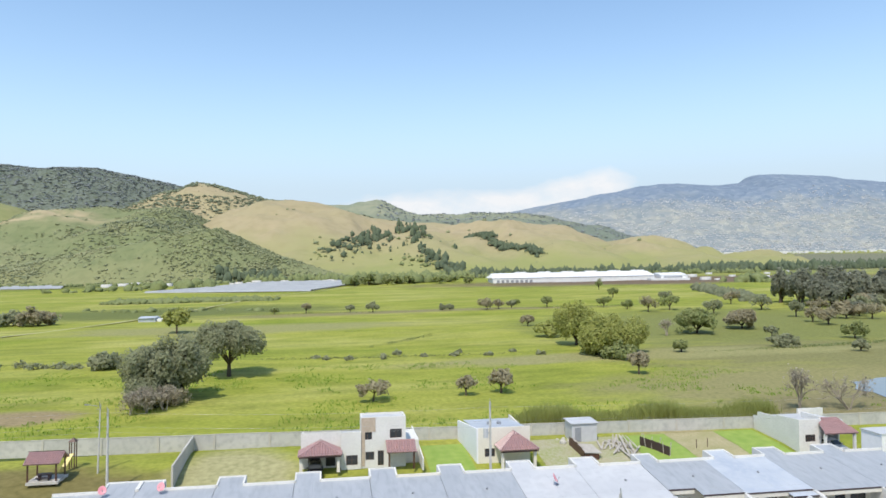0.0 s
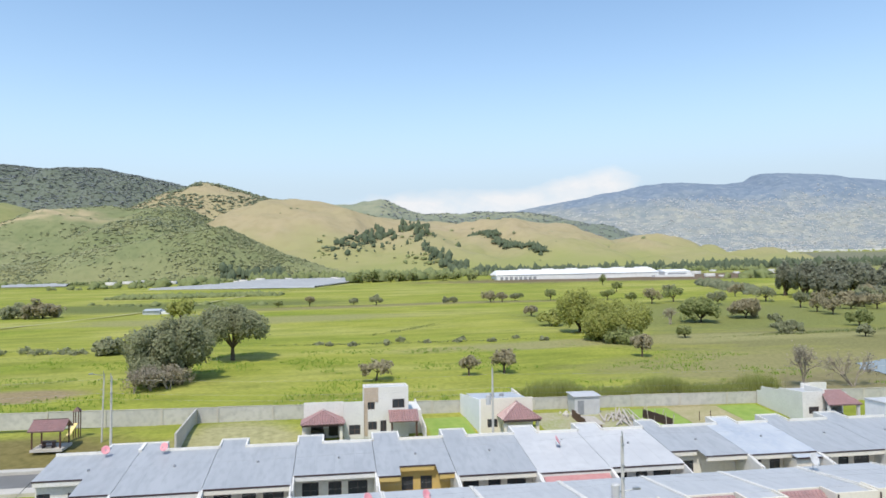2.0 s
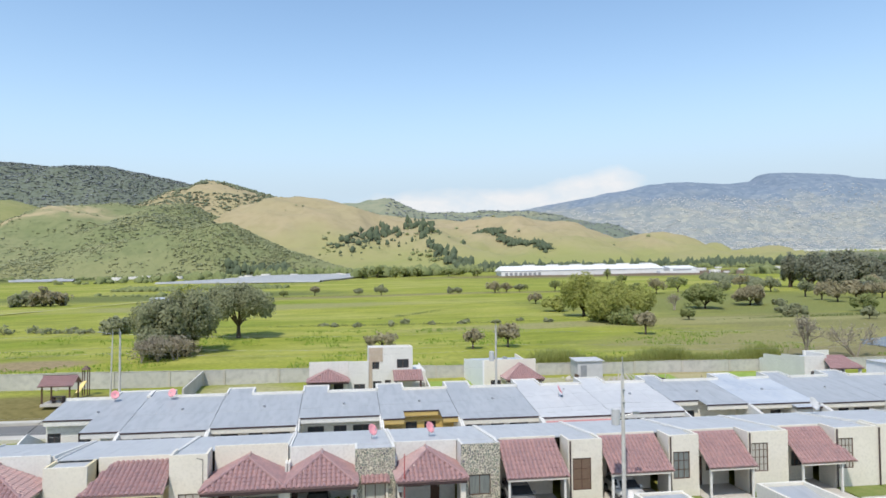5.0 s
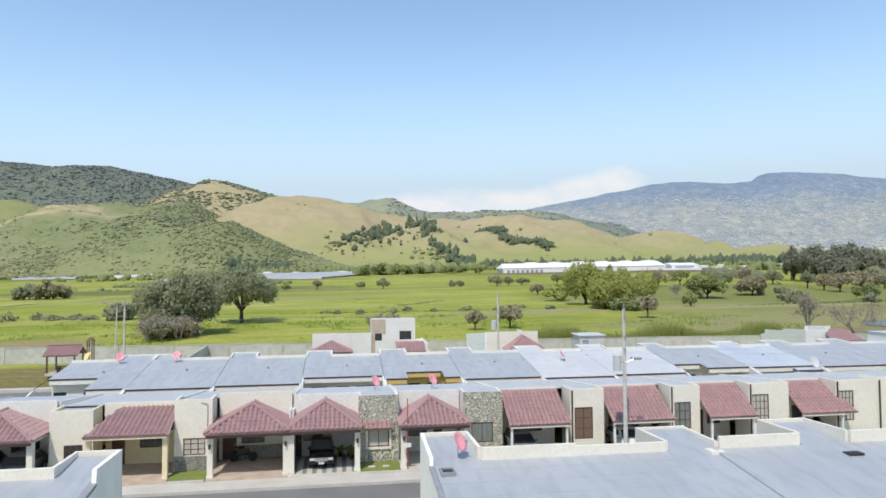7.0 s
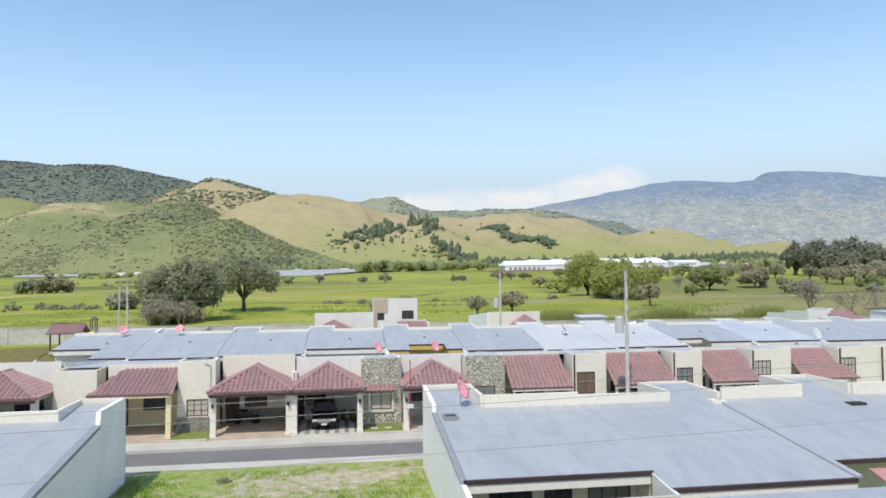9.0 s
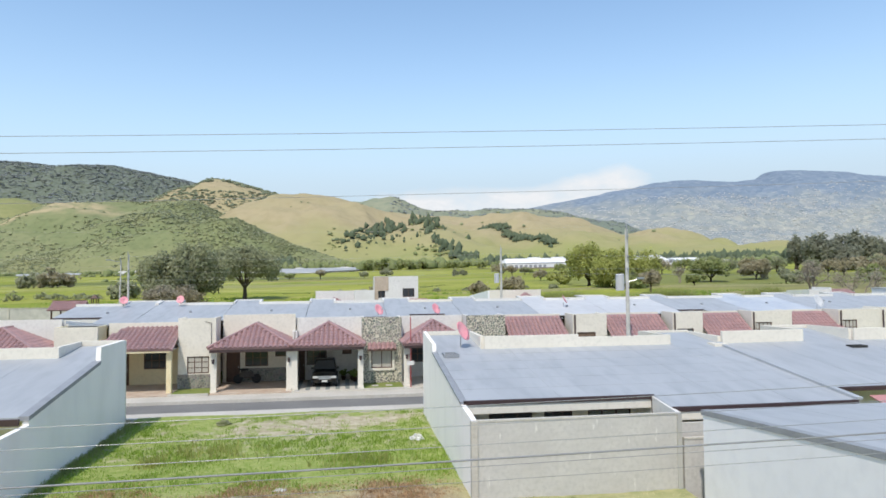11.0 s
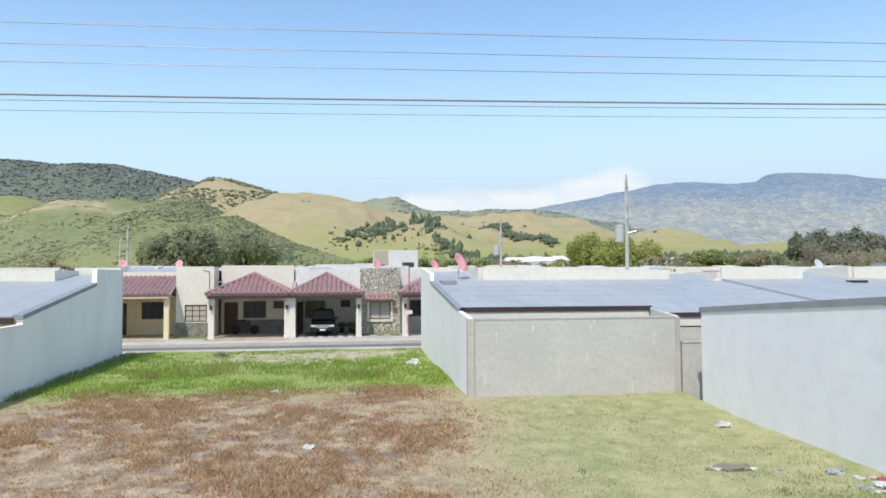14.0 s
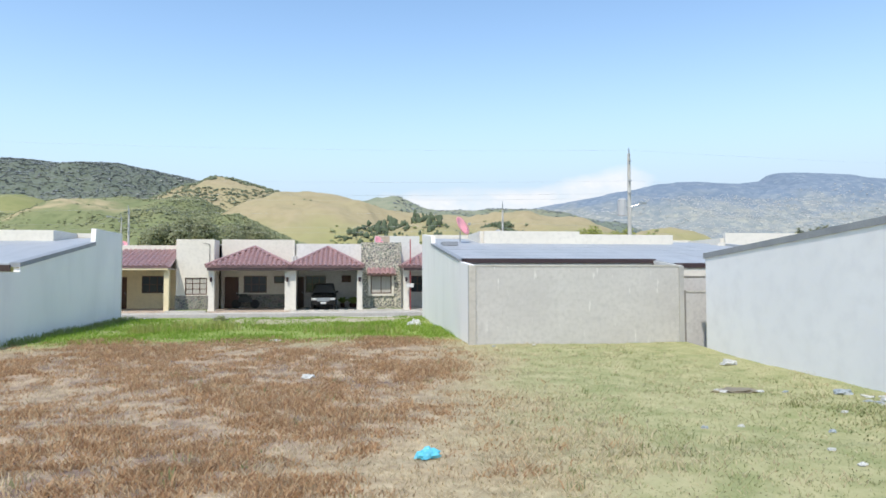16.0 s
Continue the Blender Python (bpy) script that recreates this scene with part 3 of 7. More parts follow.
belt("tree_belt", -190, 800, 95, 830, 800, 24, WOODS_NEAR, "mixed trees along the hill foot", 3.4, 1.6)
belt("tree_belt", 95, 830, 480, 840, 900, 24, PINES, "dark uneven row of pines behind the factory", 2.7, 2.6)
belt("tree_belt", 95, 815, 480, 825, 900, 16, WOODS_NEAR, "leafy trees mixed among the pines", 2.8, 1.3)
belt("tree_belt", 440, 900, 1150, 860, 2000, 34, PINES, "dark tree line across the plain", 3.6, 2.1)
belt("tree_belt", -60, 690, 55, 720, 70, 14, WOODS_NEAR, "leafy trees beside the sheds", 7, 1.2)
belt("tree_belt", -330, 640, -190, 690, 60, 20, WOODS_NEAR, "trees near the plastic tunnels", 5, 1.1)
belt("tree_belt", 300, 560, 420, 470, 120, 16, WOODS_NEAR, "dense trees at the field's end", 5, 1.2)
belt("hedge", 223, 459, 181, 317, 520, 7, HEDGE, "brushy hedge running to the factory", 2.3, 1.2)
belt("tree_belt", -700, 780, -200, 800, 700, 20, WOODS_NEAR, "brushy line below the green hill", 2.8, 1.0)
belt("hedge", -170, 355, -70, 330, 40, 4, WOODS_NEAR, "low hedge along a farm track", 2.0, 0.7)
belt("crop_strip", -186, 428, -88, 428, 2200, 9, WOODS_NEAR, "green strip of tall crop before the tunnels", 1.9, 0.9)


# ---- factory, plastic tunnels, far town ----
PLASTIC = material("tunnel_plastic", (0.40, 0.41, 0.41), (0.32, 0.33, 0.34), rough=0.75, scale=0.05, fine=0.3, bump=0.1, depth=0.5)
SHED_WHITE = material("factory_white", (0.80, 0.80, 0.79), (0.70, 0.70, 0.70), scale=0.02, fine=0.2, bump=0)


def gable(bm, x0, x1, y0, y1, z0, ze, zr):
    hull(bm, [(x0, y0, z0), (x1, y0, z0), (x1, y1, z0), (x0, y1, z0)], [(x0, y0, ze), (x1, y0, ze), (x1, y1, ze), (x0, y1, ze)])
    ym = (y0 + y1) / 2
    v = [bm.verts.new(q) for q in ((x0, y0 - 0.5, ze), (x1, y0 - 0.5, ze), (x1, y1, ze), (x0, y1, ze), (x0, ym, zr), (x1, ym, zr))]
    for f in ((0, 1, 5, 4), (2, 3, 4, 5), (0, 4, 3), (1, 2, 5)):
        bm.faces.new([v[k] for k in f])


f = thing("factory", 190, 670, 8, "very long white industrial shed at the plain's edge", "factory")
bm = bmesh.new()
box(bm, 98, 272, 660, 700, 7, 13.5)
part("wall", bm, SHED_WHITE, f)
bm = bmesh.new()
hull(bm, [(97, 659.4, 13.5), (273, 659.4, 13.5), (274, 702, 13.5), (96, 702, 13.5)], [(100, 678, 18.5), (270, 678, 18.5), (270, 684, 18.5), (100, 684, 18.5)])
for k in range(6):
    box(bm, 125 + k * 26, 137 + k * 26, 677, 685, 18.4, 19.6)
part("roof", bm, SHED_WHITE, f)
for k in range(8):
    part("loading_door", box(bmesh.new(), 102 + k * 5, 105 + k * 5, 659.7, 659.98, 8.2, 11.5), LEAD, f)
f = thing("factory", 290, 665, 8, "lower white annex beside the long shed", "factory")
bm = bmesh.new()
gable(bm, 277, 306, 655, 690, 7, 13.5, 16)
box(bm, 262, 304, 645, 655, 7, 10.5)
part("wall", bm, SHED_WHITE, f)
part("window_band", box(bmesh.new(), 280, 300, 654.6, 655, 10.8, 12.2), LEAD, f)
for (ax, ay), (bx, by), (cx_, cy_), (dx, dy), rows in (((-227, 584), (-76, 551), (-159, 808), (-26, 850), 34), ((-448, 742), (-375, 736), (-598, 985), (-446, 899), 16)):
    v = np.linspace(0, 1, rows * 8 + 1)
    u = np.linspace(0, 1, 5)[:, None]
    X = (ax + (cx_ - ax) * v) * (1 - u) + (bx + (dx - bx) * v) * u
    Y = (ay + (cy_ - ay) * v) * (1 - u) + (by + (dy - by) * v) * u
    tagged(sheet("plastic_tunnel", X, Y, np.interp(Y, GY, GZ) + 0.3 + 1.5 * np.abs(np.sin(v * rows * math.pi)) ** 0.6, PLASTIC), "long block of grey-white plastic growing tunnels", "greenhouse")
s = thing("farm_shed", -107, 281, 3.8, "small farm shed with a pale blue roof", "shed")
bm = bmesh.new()
gable(bm, -111, -104, 278, 284, 3.6, 5.4, 6.1)
part("wall", bm, BLUE_ROOF, s)
part("lean_to", box(bmesh.new(), -103.9, -100.5, 279, 283, 3.6, 5.0), SHED_WHITE, s)
TOWN_WALL = material("pale_town_walls", (0.48, 0.48, 0.48), (0.60, 0.58, 0.55), scale=0.02, fine=0.1, bump=0)
# villages as many small light houses
def town(name, count, fx, fy, fz, size, label, seed):
    rng = np.random.default_rng(seed)
    x, y = fx(rng, count), fy(rng, count)
    z = fz(x, y)
    s = size * rng.uniform(0.5, 1.3, (count, 1, 1))
    cube = np.array([(a, b, c) for c in (0, 0.55) for b in (-0.5, 0.5) for a in (-0.8, 0.8)], float)[None]
    V = np.stack([x, y, z], 1)[:, None, :] + cube * s
    b = np.arange(count)[:, None] * 8
    F = np.concatenate([b + q for q in ([0, 1, 5, 4], [2, 6, 7, 3], [0, 4, 6, 2], [1, 3, 7, 5], [4, 5, 7, 6])])
    tagged(quads(name, V.reshape(-1, 3), F, TOWN_WALL), label, "village", kind="stuff")


vx, vy, vz, vv = gv


def slope_z(x, y):
    return np.array([vz.ravel()[np.argmin((vx - a) ** 2 + (vy - b) ** 2)] for a, b in zip(x, y)])


town("mountain_village", 4200, lambda r, n: np.abs(r.normal(1500, 600, n)) + 300, lambda r, n: 2600 + 600 * r.uniform(size=n) ** 1.5, slope_z, 3.8, "tiny pale houses over the far mountain slope", 8)
town("far_village", 420, lambda r, n: r.uniform(900, 2300, n), lambda r, n: 2150 + 380 * r.uniform(size=n), lambda x, y: np.interp(y, GY, GZ), 6, "white houses of a far town on the plain", 5)
town("near_sheds", 16, lambda r, n: r.uniform(310, 520, n), lambda r, n: r.uniform(600, 800, n), lambda x, y: np.interp(y, GY, GZ), 5, "small pale sheds behind the pasture", 6)
town("roadside_sheds", 26, lambda r, n: r.uniform(-330, -20, n), lambda r, n: r.uniform(740, 800, n), lambda x, y: np.interp(y, GY, GZ), 5, "small pale farm buildings along the road", 7)


# ---- cloud bank ----
def cloud_material():
    m = bpy.data.materials.new("cloud")
    m.use_nodes = True
    n, l = m.node_tree.nodes, m.node_tree.links
    n.remove(n["Principled BSDF"])
    co, mp, t = n.new("ShaderNodeTexCoord"), n.new("ShaderNodeMapping"), n.new("ShaderNodeTexNoise")
    mp.inputs["Scale"].default_value = (0.0032, 0.0016, 0.0065)
    t.inputs["Scale"].default_value, t.inputs["Detail"].default_value, t.inputs["Roughness"].default_value = 1.0, 7, 0.6
    l.new(co.outputs["Object"], mp.inputs[0]), l.new(mp.outputs[0], t.inputs[0])
    g = n.new("ShaderNodeAttribute")
    g.attribute_name = "thickness"
    ad = n.new("ShaderNodeMath")
    ad.operation = "ADD"
    l.new(t.outputs[0], ad.inputs[0]), l.new(g.outputs["Fac"], ad.inputs[1])
    mr = n.new("ShaderNodeMapRange")
    mr.inputs["From Min"].default_value, mr.inputs["From Max"].default_value, mr.inputs["To Max"].default_value = 0.80, 1.32, 0.72
    l.new(ad.outputs[0], mr.inputs["Value"])
    tr, em, mx = n.new("ShaderNodeBsdfTransparent"), n.new("ShaderNodeEmission"), n.new("ShaderNodeMixShader")
    # the flat sheet glows by itself, in place of sunlight on the cloud
    em.inputs["Color"].default_value, em.inputs["Strength"].default_value = (1.0, 0.985, 0.985, 1), 0.60
    l.new(mr.outputs[0], mx.inputs[0]), l.new(tr.outputs[0], mx.inputs[1]), l.new(em.outputs[0], mx.inputs[2])
    l.new(mx.outputs[0], n["Material Output"].inputs["Surface"])
    return m


cx, cz = np.meshgrid(np.linspace(-1400, 2000, 60), np.linspace(150, 900, 30))
cl = sheet("backdrop_cloud", cx, np.full_like(cx, 4100.0), cz, cloud_material())
crest_z = np.interp(cx, [-700, -220, 217, 737, 1117, 1425, 1655, 1950], [340, 470, 475, 495, 575, 660, 610, 400])
dens = np.clip(1 - (cz - crest_z + 60) / 170, -0.6, 0.72) - np.clip((np.abs(cx - 500) - 950) / 500, 0, 1)
att = cl.data.attributes.new("thickness", "FLOAT", "POINT")
att.data.foreach_set("value", dens.ravel().astype(np.float32))
cl.visible_shadow = False
tagged(cl, "low white cloud bank over the far slope", "cloud", kind="structure")


SITE = GRID


# ---- houses ----
def barrel_tiles(bm, o, u, v, width, length, inside, tw=0.3, tl=0.37):
    """Rows of barrel tiles on a roof face; o: eave corner, u along the eave, v up the slope."""
    o, u, v = Vector(o), Vector(u).normalized(), Vector(v).normalized()
    w = u.cross(v).normalized()
    for j in range(int(length / tl) + 1):
        for i in range(int(width / tw) + 1):
            cu, cv = (i + 0.5) * tw, (j + 0.5) * tl
            if not inside(cu, cv):
                continue
            rings = []
            for k, (dv, h) in enumerate(((-0.52, 0.045), (0.5, 0.012))):
                rings.append([bm.verts.new(o + u * (cu + tw * 0.5 * du) + v * (cv + tl * dv) + w * (h + hh)) for du, hh in ((-1, -0.02), (-0.6, 0.05), (0, 0.09), (0.6, 0.05), (1, -0.02))])
            a, b = rings
            for k in range(4):
                bm.faces.new((a[k], a[k + 1], b[k + 1], b[k]))
            bm.faces.new(a)


def tile_face(bm, corners):
    """A tiled polygon: corners 0 and 1 are the eave; the rest go up."""
    p = [Vector(c) for c in corners]
    u = (p[1] - p[0]).normalized()
    nrm = u.cross(p[2] - p[0]).normalized()
    v = nrm.cross(u)
    flat = [((q - p[0]).dot(u), (q - p[0]).dot(v)) for q in p]

    def inside(a, b):
        c = False
        for (x0, y0), (x1, y1) in zip(flat, flat[1:] + flat[:1]):
            if (y0 > b) != (y1 > b) and a < (x1 - x0) * (b - y0) / (y1 - y0) + x0:
                c = not c
        return c
    lo = min(f[0] for f in flat)
    barrel_tiles(bm, p[0] + u * lo, u, v, max(f[0] for f in flat) - lo, max(f[1] for f in flat), lambda a, b: inside(a + lo, b))
    hull(bm, [q - nrm * 0.1 for q in p], p)


def window(parent, x0, x1, z0, z1, y, frame_mat=None, bars=(1, 1), label="", pane=None):
    """A framed window in a wall that faces -y at y."""
    fm = frame_mat or WOOD
    bm = bmesh.new()
    t = 0.06
    loops = [[bm.verts.new((x, yy, z)) for x, z in ((x0 + d, z0 + d), (x1 - d, z0 + d), (x1 - d, z1 - d), (x0 + d, z1 - d))] for yy in (y + 0.03, y + 0.11) for d in (0, t)]
    of, inf, ob, inb = loops
    for k in range(4):
        j = (k + 1) % 4
        for q in ((of[k], of[j], inf[j], inf[k]), (ob[j], ob[k], inb[k], inb[j]), (inf[k], inf[j], inb[j], inb[k]), (of[j], of[k], ob[k], ob[j])):
            bm.faces.new(q)
    f = part("window", bm, fm, parent, label)
    for k in range(1, bars[0] + 1):
        x = x0 + (x1 - x0) * k / (bars[0] + 1)
        part("mullion", box(bmesh.new(), x - 0.025, x + 0.025, y + 0.045, y + 0.1, z0 + t, z1 - t), fm, f)
    for k in range(1, bars[1] + 1):
        z = z0 + (z1 - z0) * k / (bars[1] + 1)
        part("glazing_bar", box(bmesh.new(), x0 + t, x1 - t, y + 0.052, y + 0.093, z - 0.02, z + 0.02), fm, f)
    part("pane", box(bmesh.new(), x0 + t, x1 - t, y + 0.065, y + 0.075, z0 + t, z1 - t), pane or GLASS, f)
    return f


def hip_carport(parent, x0, x1, y0, y1, ze, apex, ya, floor, pillars, depth):
    bm = bmesh.new()
    xm = (x0 + x1) / 2
    f0, f1, b0, b1 = (x0, y0, ze), (x1, y0, ze), (x0, y1, ze), (x1, y1, ze)
    A, R = (xm, ya, apex), (xm, y1, apex)
    tile_face(bm, [f0, f1, A])
    tile_face(bm, [b0, f0, A, R])
    tile_face(bm, [f1, b1, R, A])
    for q in (f0, f1):
        rod(bm, Vector(q) + Vector((0, 0, 0.07)), Vector(A) + Vector((0, 0, 0.09)), 0.09, n=6)
    rod(bm, Vector(A) + Vector((0, 0, 0.08)), Vector(R) + Vector((0, 0, 0.08)), 0.09, n=6)
    part("tile_roof", bm, TILE, parent, "red-brown barrel tile hip roof")
    bm = bmesh.new()
    box(bm, x0 + 0.1, x1 - 0.1, y0 + 0.06, y0 + 0.22, ze - 0.26, ze - 0.06)
    part("fascia", bm, GUTTER, parent)
    part("carport_ceiling", box(bmesh.new(), x0 + 0.12, x1 - 0.12, y0 + 0.25, depth, ze - 0.2, ze - 0.13), WHITE, parent)
    for px in pillars:
        bm = bmesh.new()
        box(bm, px - 0.17, px + 0.17, y0 + 0.42, y0 + 0.77, floor, ze - 0.2)
        box(bm, px - 0.2, px + 0.2, y0 + 0.38, y0 + 0.81, floor, floor + 0.12)
        part("pillar", bm, CREAM, parent)


# row facing the near street
def stone_material(name, scale, pale):
    """Fieldstones in pale mortar."""
    m = material(name, (0.085, 0.078, 0.06), (0.17, 0.155, 0.12), scale=3, fine=12, bump=0)
    n, l = m.node_tree.nodes, m.node_tree.links
    b = n["Principled BSDF"]
    co = n.new("ShaderNodeTexCoord")
    v, w = n.new("ShaderNodeTexVoronoi"), n.new("ShaderNodeTexVoronoi")
    v.feature = "DISTANCE_TO_EDGE"
    v.inputs["Scale"].default_value = w.inputs["Scale"].default_value = scale
    l.new(co.outputs["Object"], v.inputs[0]), l.new(co.outputs["Object"], w.inputs[0])
    r = n.new("ShaderNodeValToRGB")
    r.color_ramp.elements[0].position, r.color_ramp.elements[1].position = 0.06, 0.12
    r.color_ramp.elements[0].color, r.color_ramp.elements[1].color = (1, 1, 1, 1), (0, 0, 0, 1)
    l.new(v.outputs["Distance"], r.inputs[0])
    mx, mo = n.new("ShaderNodeMix"), n.new("ShaderNodeMix")
    mx.data_type = mo.data_type = "RGBA"
    mo.blend_type = "MULTIPLY"
    mo.inputs["Factor"].default_value = 0.6
    old = b.inputs["Base Color"].links[0].from_socket
    l.new(old, mo.inputs["A"]), l.new(w.outputs["Color"], mo.inputs["B"])
    sat = n.new("ShaderNodeHueSaturation")
    sat.inputs["Saturation"].default_value, sat.inputs["Value"].default_value = 0.35, 1.7
    l.new(mo.outputs["Result"], sat.inputs["Color"])
    l.new(r.outputs[0], mx.inputs["Factor"]), l.new(sat.outputs[0], mx.inputs["A"])
    mx.inputs["B"].default_value = (*pale, 1)
    l.new(mx.outputs["Result"], b.inputs["Base Color"])
    bp = n.new("ShaderNodeBump")
    bp.inputs["Strength"].default_value, bp.inputs["Distance"].default_value = 0.7, 0.05
    l.new(v.outputs["Distance"], bp.inputs["Height"]), l.new(bp.outputs[0], b.inputs["Normal"])
    return m


STONE = stone_material("dark_fieldstone", 6.4, (0.62, 0.57, 0.45))
STONE_LOW = stone_material("grey_fieldstone", 6.0, (0.30, 0.28, 0.24))
CURTAIN = material("pale_curtain", (0.55, 0.52, 0.46), (0.42, 0.40, 0.36), scale=4, stretch=(6, 1, 0.3))
GREY_CURTAIN = material("grey_curtain", (0.13, 0.15, 0.15), (0.22, 0.24, 0.23), scale=4, stretch=(6, 1, 0.3))
BROWN_BLIND = material("brown_blind", (0.20, 0.13, 0.09), (0.15, 0.10, 0.07), scale=3, stretch=(1, 1, 8))
PALE_YELLOW = material("warm_cream_render", (0.80, 0.69, 0.45), (0.74, 0.63, 0.40), scale=0.5, fine=6, bump=0.05)
PAVER = material("clay_paver_floor", (0.40, 0.30, 0.23), (0.50, 0.41, 0.33), scale=1.5, fine=8)
LAWN = material("front_lawn", (0.13, 0.19, 0.03), (0.20, 0.22, 0.06), scale=1.5, fine=14, bump=0.6, depth=0.04)
BLACK_PAINT = material("black_car_paint", (0.012, 0.012, 0.014), rough=0.22, bump=0)
WHITE_PAINT = material("white_car_paint", (0.75, 0.75, 0.75), rough=0.22, bump=0)
SILVER_PAINT = material("silver_car_paint", (0.35, 0.36, 0.38), rough=0.25, bump=0, metal=0.4)
RUBBER = material("tyre_rubber", (0.02, 0.02, 0.02), rough=0.8)
LAMP_GLASS = material("headlight_glass", (0.6, 0.6, 0.58), rough=0.1, bump=0)
PLATE = material("number_plate", (0.65, 0.65, 0.62), bump=0)
RED_METAL = material("red_painted_metal", (0.45, 0.09, 0.09), (0.38, 0.08, 0.08), rough=0.45)


FADED_RED = material("faded_red_sheet", (0.46, 0.20, 0.20), (0.52, 0.27, 0.26), rough=0.5)


def simple(parent, name, mat, *boxes, label=""):
    bm = bmesh.new()
    for b in boxes:
        box(bm, *b)
    return part(name, bm, mat, parent, label)


def ribbed(parent, x0, x1, y0, z0, y1, z1, mat, pitch=0.9, name="metal_roof", thick=0.06, label=""):
    """A sheet-metal roof that rises from (y0, z0) to (y1, z1), one folded sheet with standing seams running up the slope."""
    n = max(1, int(abs(x1 - x0) / pitch))
    prof = [(x0, 0)]
    for k in range(1, n):
        x = x0 + (x1 - x0) * k / n
        prof += [(x - 0.03, 0), (x - 0.012, 0.012), (x + 0.012, 0.012), (x + 0.03, 0)]
    prof += [(x1, 0), (x1, -thick), (x0, -thick)]
    bm = bmesh.new()
    hull(bm, [(x, y0, z0 + d) for x, d in prof], [(x, y1, z1 + d) for x, d in prof])
    return part(name, bm, mat, parent, label)


def profile_wall(parent, name, x0, x1, outline, mat, label=""):
    """A wall across x0..x1 whose outline is given as (y, z) corners."""
    return part(name, hull(bmesh.new(), [(x0, y, z) for y, z in outline], [(x1, y, z) for y, z in outline]), mat, parent, label)


def row_house(x0, x1, carport, bay, bay_mat, kind, wall_mat, label, bay_win=None, back=54.6, bay_top=4.53, back_win=(0.48, 0.78), door=(0.25, 0.40), lawn=True, win_pane=None, bars=(2, 2), par=4.62, wainscot=False, floor=None, pipe=False, small=None, over=0.1):
    """One terraced house: a carport under tiles and a projecting bay, a parapet and a metal roof falling to the back."""
    h = thing("house", (x0 + x1) / 2, 45.6, 0, label, "house", "terraced houses along the near street")
    c0, c1 = carport
    b0, b1 = bay
    cw = c1 - c0
    dh = (c0 + door[0] * cw, c0 + door[1] * cw, 0.0, 2.15)
    wh = (c0 + back_win[0] * cw, c0 + back_win[1] * cw, 1.06, 2.2)
    part("facade", wall_y(bmesh.new(), c0, c1, 47.9, 0.15, 0, 3.0, [dh, wh]), wall_mat, h)
    part("parapet", wall_y(bmesh.new(), c0 + 0.16 if c0 > x0 + 0.1 else x0 + 0.16, c1 - 0.02, 47.2, 0.16, 2.75, par), CREAM if wall_mat is PALE_YELLOW else wall_mat, h)
    for a in (x0 + 0.02, x1 - 0.16):
        zf = min(par - 0.1, 4.3) + 0.09
        outline = [(47.42, 0), (back, 0), (back, 3.66), (47.42, zf)] if b0 - 0.1 < a < b1 else [(46.3, 0), (back, 0), (back, 3.66), (47.43, zf), (47.42, 3.5), (46.3, 3.5)]
        profile_wall(h, "party_wall", a, a + 0.14, outline, WHITE)
    simple(h, "rear_wall", wall_mat, (x0 + 0.16, x1 - 0.16, back - 0.15, back, 0, 3.45))
    if b1 - b0 > 0.6:
        bh = [bay_win] if bay_win else []
        part("bay_front", wall_y(bmesh.new(), b0, b1, 45.6, 0.16, 0, bay_top, bh), bay_mat, h)
        for a in (b0, b1 - 0.16):
            simple(h, "bay_side", wall_mat, (a, a + 0.16, 45.76, 47.35, 0, bay_top))
        zt = bay_top - 0.16
        ribbed(h, b0 + 0.16, b1 - 0.16, 45.76, zt - 0.04, 47.9, min(zt, 4.27), ROW_ROOF, 0.8)
        if bay_win:
            w = window(h, *bay_win, 45.6, bars=bars, pane=win_pane)
        if lawn:
            simple(h, "lawn", LAWN, (b0 + 0.05, b1 - 0.05, 43.2, 45.58, -0.05, 0.06), label="small strip of front lawn")
            simple(h, "lawn_edging", CONCRETE, (b0, b1, 43.02, 43.18, -0.05, 0.12))
    window(h, *wh, 47.9, bars=(2, 1))
    if small:
        window(h, c0 + small[0] * cw, c0 + small[1] * cw, 1.7, 2.18, 47.79, bars=(0, 0))
    dr = simple(h, "door", WOOD, (dh[0] + 0.02, dh[1] - 0.02, 47.94, 48.0, 0.02, 2.13))
    simple(dr, "handle", STEEL, (dh[1] - 0.14, dh[1] - 0.09, 47.9, 47.935, 1.0, 1.08))
    ribbed(h, x0 + 0.17, x1 - 0.17, back + 0.1, 3.56, 47.37, min(par - 0.1, 4.3), ROW_ROOF, 0.8)
    simple(h, "carport_floor", floor or CONCRETE, (c0, c1, 43.2, 47.9, -0.1, 0.04))
    if wainscot:
        simple(h, "stone_wainscot", STONE_LOW, (dh[1] + 0.1, c1 - 0.05, 47.82, 47.895, 0.03, 0.95))
        simple(h, "stone_base", STONE_LOW, (b0 - 0.03, b1 - 0.02, 45.52, 45.595, 0, 0.95))
    if pipe:
        part("downpipe", rod(bmesh.new(), (b0 + 0.12, 45.5, 0), (b0 + 0.12, 45.5, 4.3), 0.06, n=6), GUTTER, h)
